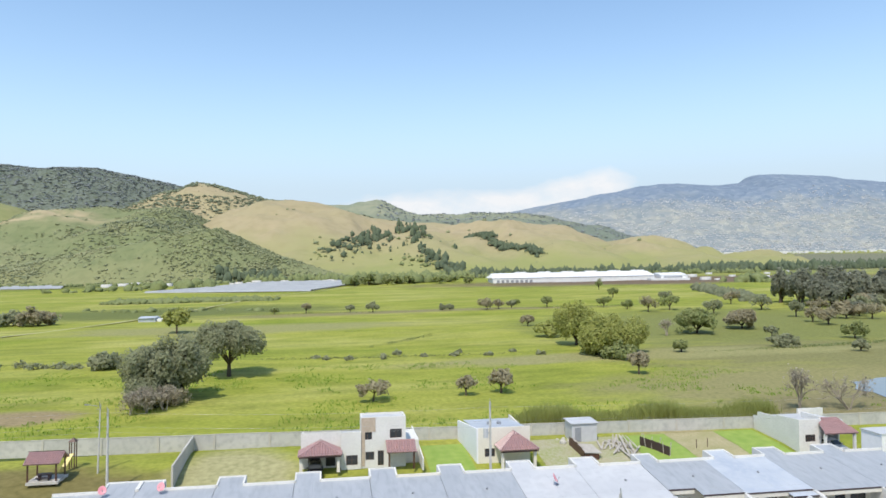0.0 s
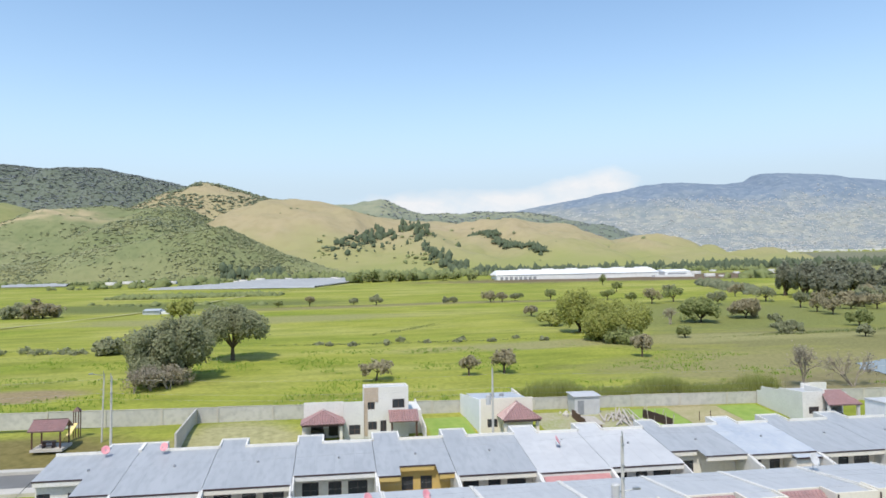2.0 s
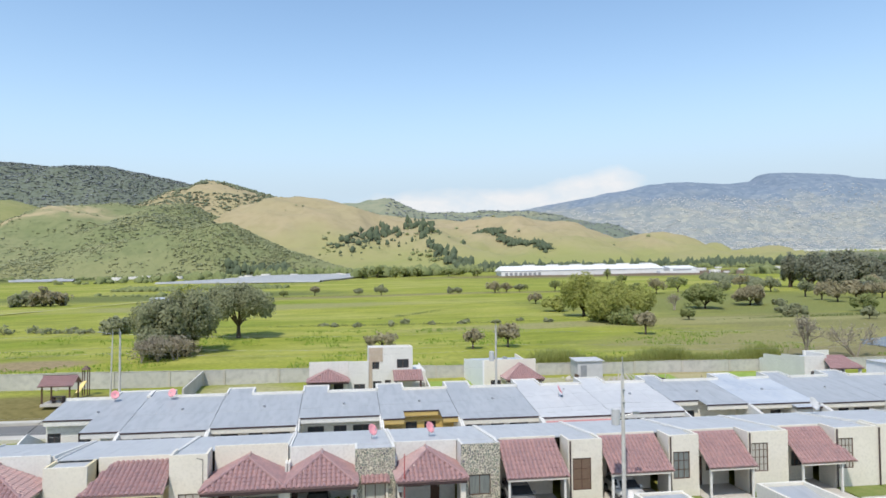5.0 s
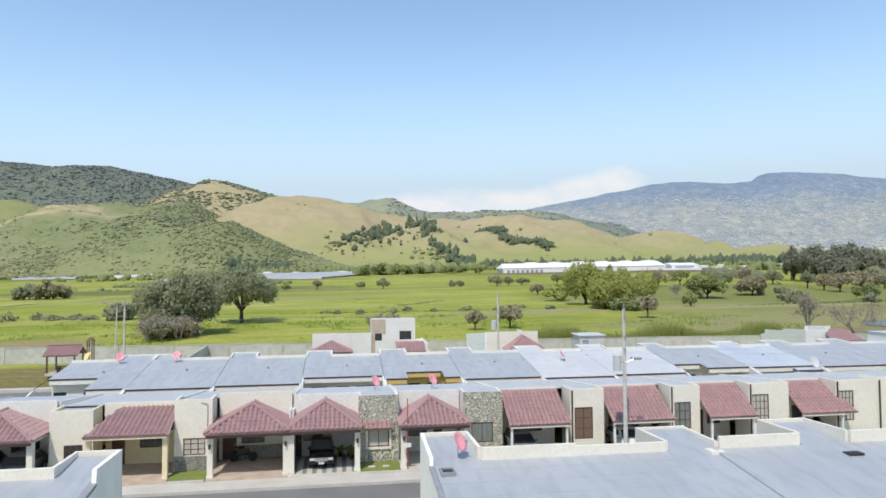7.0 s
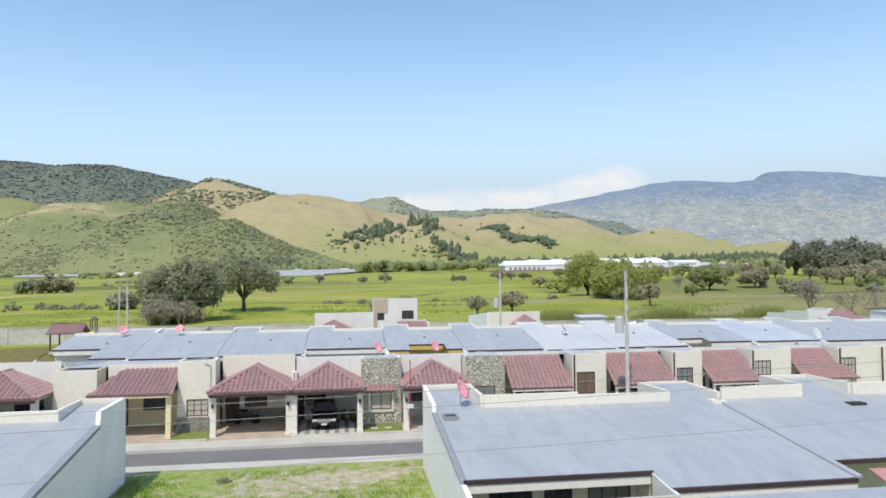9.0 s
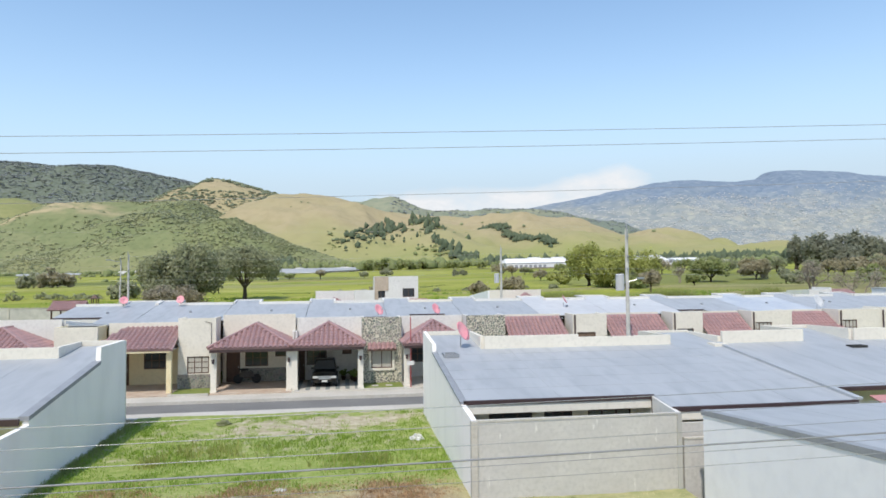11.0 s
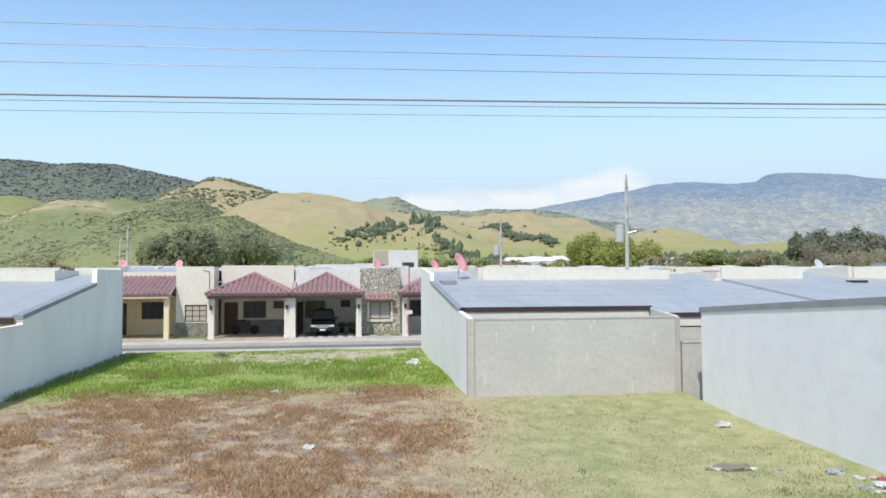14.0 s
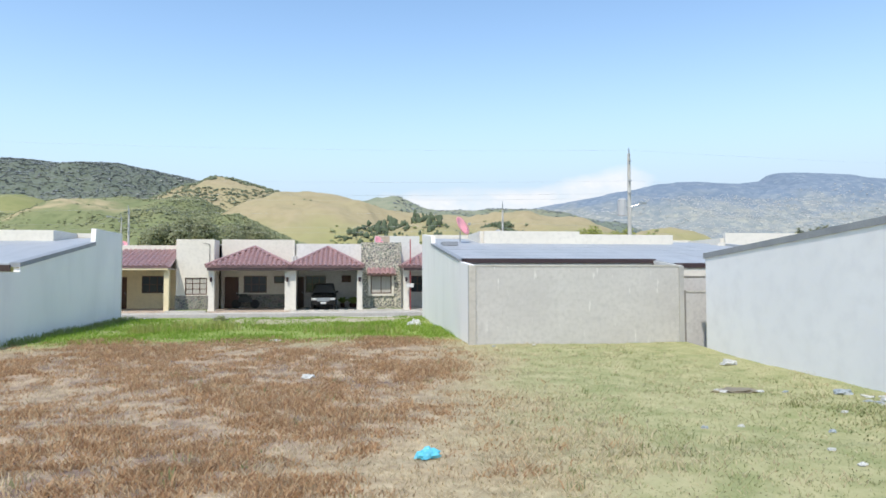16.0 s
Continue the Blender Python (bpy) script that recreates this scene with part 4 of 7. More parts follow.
    if kind == "hip":
        hip_carport(h, c0 - 0.12, c1 + 0.12, 43.28, 47.2, 2.78, 4.02, 46.0, 0.04, (c0 + 0.17, c1 - 0.17), 47.9)
    else:
        bm = bmesh.new()
        ye, ze, zt2, cut_in = (43.75, 2.76, 3.88, 1.1) if kind == "beam" else (44.3, 2.3, 4.2, 0.15)
        tile_face(bm, [(c0, ye, ze), (c1 + over, ye, ze), (c1 - 0.1, 47.18, zt2), (c0 + cut_in, 47.18, zt2)])
        part("tile_roof", bm, TILE, h, "red barrel tile lean-to roof")
        simple(h, "fascia", CREAM if kind == "shed" else wall_mat, (c0 + 0.05, c1 - 0.05, ye + 0.06, ye + 0.16, ze - 0.2, ze - 0.05))
        simple(h, "carport_ceiling", WHITE, (c0 + 0.1, c1 - 0.1, ye + 0.3, 47.9, 2.62, 2.66) if kind == "beam" else (c0 + 0.2, c1 - 0.2, 46.6, 47.9, 2.9, 2.95))
        for px in (c0 + 0.2, c1 - 0.2):
            simple(h, "pillar", wall_mat if kind == "beam" else WHITE, (px - 0.15, px + 0.15, 44.1, 44.4, 0, 2.6) if kind == "beam" else (px - 0.07, px + 0.07, 44.5, 44.64, 0, 2.2))
    return h


row_house(-30.3, -24.05, (-30.1, -24.2), (-30.3, -29.9), WHITE, "hip", WHITE, "white terraced house with a red tile hip carport", par=4.5, door=(0.1, 0.2))
row_house(-24.05, -16.65, (-21.5, -16.65), (-24.05, -21.5), CREAM, "beam", PALE_YELLOW, "pale yellow terraced house with a tiled lean-to carport", (-23.2, -22.1, 0.9, 1.95), bay_top=4.08, back_win=(0.44, 0.74), door=(0.08, 0.25), par=4.2, floor=PAVER)
row_house(-16.65, -9.4, (-14.3, -9.4), (-16.65, -14.32), CREAM, "hip", CREAM, "cream terraced house with a hip-roofed carport and stone base", (-16.1, -14.75, 1.0, 2.08), back_win=(0.30, 0.61), door=(0.045, 0.235), wainscot=True, floor=PAVER, win_pane=CURTAIN, small=(0.71, 0.86))
hb = row_house(-9.4, -2.36, (-9.4, -4.96), (-4.99, -2.36), STONE, "hip", WHITE, "white terraced house with a fieldstone bay and tiled carport", (-4.37, -3.0, 1.02, 2.2), back_win=(0.155, 0.46), door=(0.02, 0.13), win_pane=CURTAIN, bars=(1, 0), bay_top=4.4, par=4.36)
row_house(-2.36, 4.77, (-2.36, 2.05), (2.09, 4.77), STONE, "hip", WHITE, "white terraced house with a second fieldstone bay", (2.6, 4.1, 1.0, 2.35), win_pane=GREY_CURTAIN, bars=(1, 0), bay_top=4.4, par=4.36, back_win=(0.2, 0.5), door=(0.6, 0.75))
row_house(4.77, 12.07, (4.95, 9.2), (9.6, 12.07), CREAM, "shed", CREAM, "cream terraced house with a red tile lean-to", (9.92, 11.25, 0.92, 3.1), bay_top=4.37, par=4.32, pipe=True, bars=(1, 2), win_pane=BROWN_BLIND)
row_house(12.07, 19.3, (12.2, 16.7), (17.0, 19.3), CREAM, "shed", CREAM, "cream terraced house with a curtained bay window", (17.35, 18.6, 1.3, 3.2), bay_top=4.37, par=4.32, win_pane=GREY_CURTAIN, pipe=True)
row_house(19.3, 26.3, (19.4, 23.0), (23.1, 26.3), CREAM, "shed", CREAM, "cream terraced house with barred windows", (23.4, 24.7, 1.5, 3.55), bay_top=4.37, par=4.32, win_pane=CURTAIN, bars=(3, 3), pipe=True)
row_house(26.3, 33.6, (26.5, 30.0), (30.1, 33.6), CREAM, "shed", CREAM, "cream terraced house with a broad tile lean-to", (30.4, 31.6, 1.4, 3.6), bay_top=4.37, par=4.32, win_pane=CURTAIN, bars=(3, 3), pipe=True, over=0.9)
row_house(33.6, 41.0, (37.2, 40.8), (33.6, 37.2), CREAM, "shed", CREAM, "cream end house with high parapets", bay_top=4.5, par=4.5, pipe=True)
# small awning over the stone bay's window, its pale surround, and strips in the carport floor
bm = bmesh.new()
tile_face(bm, [(-4.62, 45.12, 2.28), (-2.75, 45.12, 2.28), (-2.75, 45.58, 2.62), (-4.62, 45.58, 2.62)])
part("window_awning", bm, TILE, hb, "narrow red tile awning")
simple(hb, "window_surround", CREAM, (-4.53, -4.38, 45.52, 45.595, 0.86, 2.27), (-2.99, -2.84, 45.52, 45.595, 0.86, 2.27), (-4.38, -2.99, 45.52, 45.595, 0.86, 1.01))
for k in range(7):
    x = -9.2 + k * 0.62
    simple(hb, "floor_strip", GREY_CURTAIN, (x, x + 0.28, 43.6, 47.7, 0.042, 0.048))
simple(hb, "vent", WOOD, (-6.28, -5.65, 47.83, 47.895, 1.75, 2.22))


# second row, seen from its back
def back_house(x0, x1, bay, roof, wall_mat, label, ey=58.8, notch=None, awning=None, recess=None):
    """Seen from its back: a roof that rises away from the eave at ey, windows under it, a stepped parapet at the street."""
    h = thing("house", (x0 + x1) / 2, 62, 0.2, label, "house", "terraced houses of the second row")
    zr = lambda y: 3.32 + (y - 58.8) * 0.15
    b0, b1 = bay
    back_in = 1.3 if not recess else recess[2] + 0.4
    w = x1 - x0
    ze = zr(ey)
    holes = [(x0 + 0.10 * w, x0 + 0.30 * w, 0.4, 2.5), (x0 + 0.42 * w, x0 + 0.58 * w, 1.2, 2.5), (x0 + 0.66 * w, x0 + 0.90 * w, 1.3, 2.5)]
    if recess:
        holes = [(recess[0] + 0.25, recess[0] + 1.3, 1.4, 2.6), (recess[1] - 1.3, recess[1] - 0.25, 1.4, 2.6)]
    part("rear_wall", wall_y(bmesh.new(), x0 + 0.15, x1 - 0.15, ey + back_in, 0.15, 0, zr(ey + back_in) - 0.08, holes), wall_mat, h)
    for xx in (x0 + 0.01, x1 - 0.14):
        part("party_wall", hull(bmesh.new(), [(xx, ey - 2.2, 0), (xx + 0.13, ey - 2.2, 0), (xx + 0.13, 67.0, 0), (xx, 67.0, 0)], [(xx, ey - 2.2, zr(ey) - 0.6), (xx + 0.13, ey - 2.2, zr(ey) - 0.6), (xx + 0.13, ey + 0.1, zr(ey) + 0.02), (xx, ey + 0.1, zr(ey) + 0.02)]), WHITE, h)
    zp, zb = zr(67.0) + 0.22, zr(69.0) + 0.1
    for a, b in ((x0, b0), (b1, x1)):
        if b - a > 0.2:
            simple(h, "parapet", WHITE if wall_mat is not OCHRE else CREAM, (a, b, 67.0, 67.18, 0, zp))
    simple(h, "bay_parapet", WHITE, (b0, b1, 69.0, 69.18, 0, zb))
    for xx in (b0, b1 - 0.16):
        part("bay_side", hull(bmesh.new(), [(xx, 67.18, 0), (xx + 0.16, 67.18, 0), (xx + 0.16, 69.0, 0), (xx, 69.0, 0)], [(xx, 67.18, zp), (xx + 0.16, 67.18, zp), (xx + 0.16, 69.0, zb), (xx, 69.0, zb)]), WHITE, h)
    for q in holes:
        window(h, *q, ey + back_in, bars=(1, 0), frame_mat=GUTTER)
    spans = [(x0 + 0.02, x1 - 0.02, ey)]
    if recess:
        r0, r1, dr = recess
        spans = [(x0 + 0.02, r0, ey), (r0, r1, ey + dr), (r1, x1 - 0.02, ey)]
    for a, b, e in spans:
        ribbed(h, a, b, e, zr(e), 67.0, zr(67.0), roof, 1.6)
        simple(h, "gutter", GUTTER, (a + 0.03, b - 0.03, e - 0.1, e + 0.02, zr(e) - 0.13, zr(e) - 0.01))
        simple(h, "eave_beam", wall_mat, (a + 0.1, b - 0.1, e - 0.07, e + 0.08, zr(e) - 0.50, zr(e) - 0.135))
    ribbed(h, b0 + 0.16, b1 - 0.16, 67.0, zr(67.0), 69.0, zr(69.0), roof, 0.75)
    xm = x0 + 0.55 * w
    part("roof_vent", rod(bmesh.new(), (xm, 63.5, zr(63.5) - 0.02), (xm, 63.5, zr(63.5) + 0.16), 0.13, 0.11, 10), LEAD, h, "short grey roof vent pipe")
    if notch:
        n0, n1 = notch
        simple(h, "rear_extension", wall_mat, (n0, n1, ey - 0.7, ey + 1.2, 0, ze - 0.55))
        ribbed(h, n0 - 0.1, n1 + 0.1, ey - 0.9, ze - 0.30, ey + 0.14, ze - 0.14, roof, 0.75, name="extension_roof")
        simple(h, "extension_gutter", GUTTER, (n0 - 0.1, n1 + 0.1, ey - 1.0, ey - 0.9, ze - 0.42, ze - 0.30))
    if awning:
        part("awning", hull(bmesh.new(), [(x0 + 0.4, ey - 0.8, ze - 0.7), (x1 - 0.3, ey - 0.8, ze - 0.7), (x1 - 0.3, ey - 0.12, ze - 0.38), (x0 + 0.4, ey - 0.12, ze - 0.38)], [(x0 + 0.4, ey - 0.8, ze - 0.64), (x1 - 0.3, ey - 0.8, ze - 0.64), (x1 - 0.3, ey - 0.12, ze - 0.32), (x0 + 0.4, ey - 0.12, ze - 0.32)]), FADED_RED, h, "faded red sheet awning")
    return h


for a, b, bay, rf, wm, lb, ey, nt, aw, rc in (
        (-30.7, -23.6, (-26.6, -23.6), METAL_ROOF, WHITE, "white back of a terraced house under a grey metal roof", 58.9, None, None, (-30.68, -26.7, 3.1)),
        (-23.6, -16.65, (-23.6, -21.5), METAL_ROOF, WHITE, "white terraced house with a long grey metal roof", 58.5, None, None, None),
        (-16.65, -9.5, (-16.65, -14.1), METAL_ROOF, CREAM, "cream terraced house with a stepped parapet", 58.8, None, None, None),
        (-9.5, -2.4, (-9.5, -7.0), METAL_ROOF, WHITE, "white terraced house with a grey metal roof", 60.4, None, None, None),
        (-2.4, 4.45, (-2.4, 0.3), METAL_ROOF, OCHRE, "ochre terraced house under a grey metal roof", 59.4, None, None, (-0.35, 2.9, 1.8)),
        (4.45, 11.6, (4.45, 7.0), METAL_ROOF, CREAM, "cream terraced house with a raised parapet", 58.7, None, None, None),
        (11.6, 18.3, (11.65, 14.2), METAL_PALE, WHITE, "white terraced house with a pale painted roof", 58.3, None, 1, None),
        (18.3, 25.4, (18.45, 21.1), METAL_PALE, WHITE, "white terraced house with a pale painted roof", 58.6, None, None, None),
        (25.4, 32.5, (25.4, 27.5), METAL_ROOF, CREAM, "cream terraced house with a dark gutter", 59.8, None, None, (25.42, 28.2, 1.4)),
        (32.5, 39.6, (33.7, 36.2), BLUE_ROOF, CREAM, "cream terraced house with a worn blue roof", 59.6, (36.9, 39.3), None, None),
        (39.6, 46.7, (39.6, 42.2), METAL_ROOF, CREAM, "cream terraced house with a wide grey roof", 59.2, None, None, None),
        (46.7, 53.8, (46.7, 49.3), METAL_ROOF, CREAM, "cream terraced house at the end of the row", 59.0, None, None, None)):
    back_house(a, b, bay, rf, wm, lb, ey, nt, aw, rc)
slab("yard_paving", -30.7, 53.8, 54.7, 60.0, -0.3, 0.02, CONCRETE, "concrete back yards between the two rows", "yard")
slab("rear_fence", -30.7, 53.8, 56.4, 56.53, 0.02, 2.5, WHITE, "white wall between the back yards", "wall")


# houses beside the empty lot
def zn(y):
    return 2.73 + 0.12 * (y - 23.8)


def sloped(parent, name, x0, x1, y0, z0, y1, z1, thick, mat):
    """A bar across x0..x1 that runs from (y0, z0) to (y1, z1) along its lower edge."""
    return profile_wall(parent, name, x0, x1, [(y0, z0), (y1, z1), (y1, z1 + thick), (y0, z0 + thick)], mat)


h = thing("house", 3, 28, 0, "white house with a wide blue-grey metal roof and raised parapets", "house", "houses beside the empty lot")
profile_wall(h, "side_wall", -2.14, -1.96, [(21.86, -0.4), (35.0, -0.4), (35.0, 4.27), (31.35, 3.97), (31.2, 3.52), (23.7, 2.63), (21.86, 2.5)], GREY_WALL, "weathered white side wall")
sloped(h, "verge_flashing", -2.17, -1.94, 23.7, zn(23.7) - 0.06, 31.2, zn(31.2) - 0.06, 0.075, LEAD)
ribbed(h, -1.92, 4.95, 23.82, zn(23.82), 31.6, zn(31.6), METAL_ROOF, 2.3)
ribbed(h, 4.95, 12.02, 22.35, zn(22.35), 31.6, zn(31.6), METAL_ROOF, 2.3)
ribbed(h, -1.94, 0.2, 31.6, zn(31.6), 34.9, zn(34.9), METAL_ROOF, 2.3)
ribbed(h, 9.75, 12.25, 31.6, zn(31.6), 34.9, zn(33.9), METAL_ROOF, 2.3)
simple(h, "gutter", GUTTER, (-2.05, 4.98, 23.7, 23.82, zn(23.8) - 0.14, zn(23.8) + 0.02))
simple(h, "gutter", GUTTER, (4.98, 12.0, 22.22, 22.35, zn(22.3) - 0.14, zn(22.3) + 0.02))
simple(h, "eave_beam", CREAM, (-1.95, 4.9, 23.74, 23.86, 2.28, zn(23.8) - 0.145))
simple(h, "eave_beam", CREAM, (5.2, 12.0, 22.26, 22.36, 2.12, zn(22.3) - 0.145))
wl = [(-0.9, 0.75, 0.9, 2.05), (1.2, 2.3, 0.1, 2.05), (2.9, 4.6, 0.95, 2.05)]
part("rear_wall", wall_y(bmesh.new(), -1.96, 12.0, 24.9, 0.15, -0.1, 2.78, wl), CREAM, h)
for q in wl:
    window(h, *q, 24.9, bars=(2, 0), frame_mat=GUTTER, pane=GREY_CURTAIN if q[0] > 2.5 else None)
profile_wall(h, "yard_screen", 4.88, 5.03, [(21.88, -0.2), (24.85, -0.2), (24.85, zn(24.85) - 0.07), (23.6, zn(23.6) - 0.03), (21.88, zn(21.88) - 0.02)], WHITE)
part("downpipe", rod(bmesh.new(), (4.9, 23.7, 1.9), (4.9, 23.7, 2.6), 0.04, n=6), GUTTER, h)
simple(h, "parapet", CREAM, (0.37, 4.98, 31.6, 31.78, 3.0, 4.25))
simple(h, "parapet", CREAM, (4.98, 9.6, 31.6, 31.78, 3.0, 4.12))
simple(h, "bay_parapet", CREAM, (-2.12, 0.37, 34.95, 35.13, -0.1, 4.25))
simple(h, "bay_parapet", CREAM, (9.6, 12.4, 34.95, 35.13, -0.1, 4.05))
for xx, za, zb in ((0.2, 4.25, 4.25), (9.6, 4.12, 4.05), (12.25, 3.75, 4.05)):
    sloped(h, "parapet_return", xx, xx + 0.17, 31.78, 3.0, 34.95, 3.0, 1.0, CREAM)
    profile_wall(h, "parapet_return", xx, xx + 0.17, [(31.78, 4.0), (34.95, 4.0), (34.95, zb), (31.78, za)], CREAM) if za > 4 else None
simple(h, "front_wall", CREAM, (0.4, 9.6, 31.62, 31.75, -0.1, 3.0))
bm = bmesh.new()
for a in ((-1.78, -1.7, 30.0, 30.8), (-1.2, -1.12, 30.0, 30.8), (-1.7, -1.2, 30.0, 30.08), (-1.7, -1.2, 30.72, 30.8)):
    box(bm, *a, zn(30.4) - 0.03, zn(30.4) + 0.13)
part("roof_hatch", bm, LEAD, h)
simple(h, "hatch_pane", DARK, (-1.7, -1.2, 30.08, 30.72, zn(30.4) + 0.03, zn(30.4) + 0.06))
sloped(h, "ridge_cap", 11.98, 12.22, 22.3, zn(22.3), 31.5, zn(31.5), 0.1, METAL_ROOF)
simple(h, "corner_block", CREAM, (11.6, 12.3, 30.9, 31.6, zn(31) - 0.1, zn(31) + 0.12))
for k in range(5):   # lapped joints across the sheets
    y = 25.2 + 1.35 * k
    sloped(h, "sheet_lap", -1.9, 11.95, y, zn(y) + 0.001, y + 0.05, zn(y + 0.05) + 0.001, 0.006, METAL_ROOF)

h = thing("house", 18, 28, 0, "neighbouring cream house with a grey metal roof", "house", "houses beside the empty lot")
ribbed(h, 12.22, 27.0, 23.9, zn(23.9), 31.6, zn(31.6), METAL_ROOF, 2.4)
ribbed(h, 16.95, 19.5, 31.6, zn(31.6), 34.9, zn(34.6), METAL_ROOF, 2.4)
simple(h, "parapet", CREAM, (12.42, 16.78, 31.6, 31.78, 0, 4.25))
simple(h, "parapet", CREAM, (19.68, 27.0, 31.6, 31.78, 0, 4.25))
simple(h, "bay_parapet", CREAM, (16.78, 19.68, 34.95, 35.13, 0, 4.2))
for xx in (16.78, 19.5):
    profile_wall(h, "parapet_return", xx, xx + 0.17, [(31.78, 2.0), (34.95, 2.0), (34.95, 4.2), (31.78, 4.25)], CREAM)
simple(h, "gutter", GUTTER, (12.25, 27.0, 23.78, 23.9, zn(23.9) - 0.15, zn(23.9) + 0.01))
simple(h, "rear_wall", CREAM, (12.25, 27.0, 25.4, 25.55, -0.1, 2.8))
simple(h, "side_wall", CREAM, (12.06, 12.2, 24.0, 31.6, -0.1, 2.6))
simple(h, "roof_hatch", DARK, (18.2, 19.0, 29.9, 30.4, zn(30.1) - 0.02, zn(30.1) + 0.09))
part("laundry_awning", hull(bmesh.new(), [(13.6, 22.4, 2.05), (15.2, 22.4, 2.05), (15.2, 23.6, 2.4), (13.6, 23.6, 2.4)], [(13.6, 22.4, 2.1), (15.2, 22.4, 2.1), (15.2, 23.6, 2.45), (13.6, 23.6, 2.45)]), FADED_RED, h)

h = thing("house", -22, 29, 0, "white house with a blue-grey metal roof and stained side wall", "house", "houses beside the empty lot")
profile_wall(h, "side_wall", -16.66, -16.46, [(24.66, -0.4), (34.5, -0.4), (34.5, 4.18), (31.3, 4.19), (31.2, 3.57), (24.66, 2.56)], GREY_WALL, "weathered white side wall with grey streaks")
sloped(h, "verge_flashing", -16.76, -16.43, 24.6, 2.46, 31.2, 3.47, 0.15, LEAD)
ribbed(h, -27.4, -16.76, 24.6, 2.58, 31.9, 3.69, METAL_ROOF, 2.4)
ribbed(h, -18.4, -16.66, 31.9, 3.69, 34.4, 3.95, METAL_ROOF, 2.4)
simple(h, "parapet", CREAM, (-27.4, -18.4, 31.9, 32.1, 0, 4.15))
simple(h, "bay_parapet", CREAM, (-18.55, -16.46, 34.5, 34.66, -0.2, 4.18))
simple(h, "parapet_return", CREAM, (-18.55, -18.4, 32.1, 34.5, 0, 4.16))
simple(h, "fascia", GUTTER, (-27.4, -16.72, 24.48, 24.6, 2.32, 2.53))
simple(h, "rear_wall", CREAM, (-27.4, -16.68, 25.6, 25.75, -0.2, 2.5))
tagged(put("garden_wall_left", hull(bmesh.new(), [(-16.66, 4, -0.6), (-16.46, 4, -0.6), (-16.46, 24.66, -0.6), (-16.66, 24.66, -0.6)], [(-16.66, 4, 2.05), (-16.46, 4, 2.05), (-16.46, 24.66, 2.3), (-16.66, 24.66, 2.3)]), GREY_WALL), "weathered white garden wall along the lot", "wall", kind="structure")

PAINTED = material("pale_blue_white_paint", (0.83, 0.82, 0.835), (0.79, 0.78, 0.80), scale=0.4, fine=2.0, bump=0.03, c3=(0.76, 0.75, 0.77))
h = thing("house", 10, 12, 0, "pale painted house with a plain long side wall", "house", "houses beside the empty lot")
zp = lambda y: 2.81 - 0.074 * (y - 20.4)
profile_wall(h, "side_wall", 5.0, 5.2, [(2, -0.6), (20.4, -0.6), (20.4, zp(20.4) - 0.12), (2, zp(2) - 0.12)], PAINTED)
simple(h, "rear_wall", PAINTED, (5.2, 16, 20.2, 20.4, -0.6, 2.66))
sloped(h, "verge_flashing", 4.97, 5.26, 2, zp(2) - 0.13, 20.48, zp(20.48) - 0.13, 0.16, LEAD)
ribbed(h, 5.26, 16, 20.6, zp(20.6), 2, zp(2), METAL_ROOF, 2.4)
simple(h, "front_wall", PAINTED, (5.2, 16, 2.0, 2.2, -0.6, 3.8))

gw = tagged(put("garden_wall", box(bmesh.new(), -2.1, 4.86, 21.72, 21.84, -0.4, 2.44), MORTAR), "grey concrete block garden wall with pale mortar drips", "wall", kind="structure")
low = tagged(put("garden_wall_low", box(bmesh.new(), 5.05, 7.5, 21.72, 21.84, -0.4, 1.6), BLOCK), "low grey block wall beside the painted house", "wall", kind="structure")
slab("wall_coping", 5.05, 7.5, 21.70, 21.86, 1.6, 1.66, CONCRETE, "pale mortar coping on the low block wall", "wall")
slab("yard_wall", 5.06, 12.0, 22.0, 22.13, -0.3, 2.08, BLOCK, "grey block wall between two back yards", "wall")

# ---- far side of the second street ----
WALL_GREY = material("panel_wall_concrete", (0.52, 0.505, 0.47), (0.45, 0.44, 0.41), c3=(0.38, 0.37, 0.35), scale=0.25, fine=1.5, bump=0.1)
bw = thing("boundary_wall", 0, 90, 1.7, "long grey concrete panel wall along the pasture", "wall")
bw["kind"] = "structure"
SITE = Matrix.Translation((0, 93.2, 0)) @ Matrix.Rotation(math.atan(-0.05), 4, "Z")
for k in range(42):
    x = -141.9 + k * 7.1
    zt = 3.32 + 0.03 * math.sin(k * 2.3)
    simple(bw, "wall_panel", WALL_GREY, (x + 0.13, x + 6.97, 0, 0.1, 1.2, zt))
    simple(bw, "wall_post", CONCRETE, (x - 0.13, x + 0.13, -0.1, 0.16, 1.1, zt + 0.06))
    simple(bw, "coping", CONCRETE, (x + 0.13, x + 6.97, -0.04, 0.14, zt, zt + 0.07))
SITE = GRID
tagged(put("side_wall_yard", hull(bmesh.new(), [(-23.5, 80.2, 0.3), (-23.3, 80.2, 0.3), (-23.77, 94.2, 1.0), (-23.97, 94.2, 1.0)], [(-23.5, 80.2, 3.25), (-23.3, 80.2, 3.25), (-23.77, 94.2, 3.3), (-23.97, 94.2, 3.3)]), CONCRETE), "grey concrete side wall of an empty plot", "wall", kind="structure")

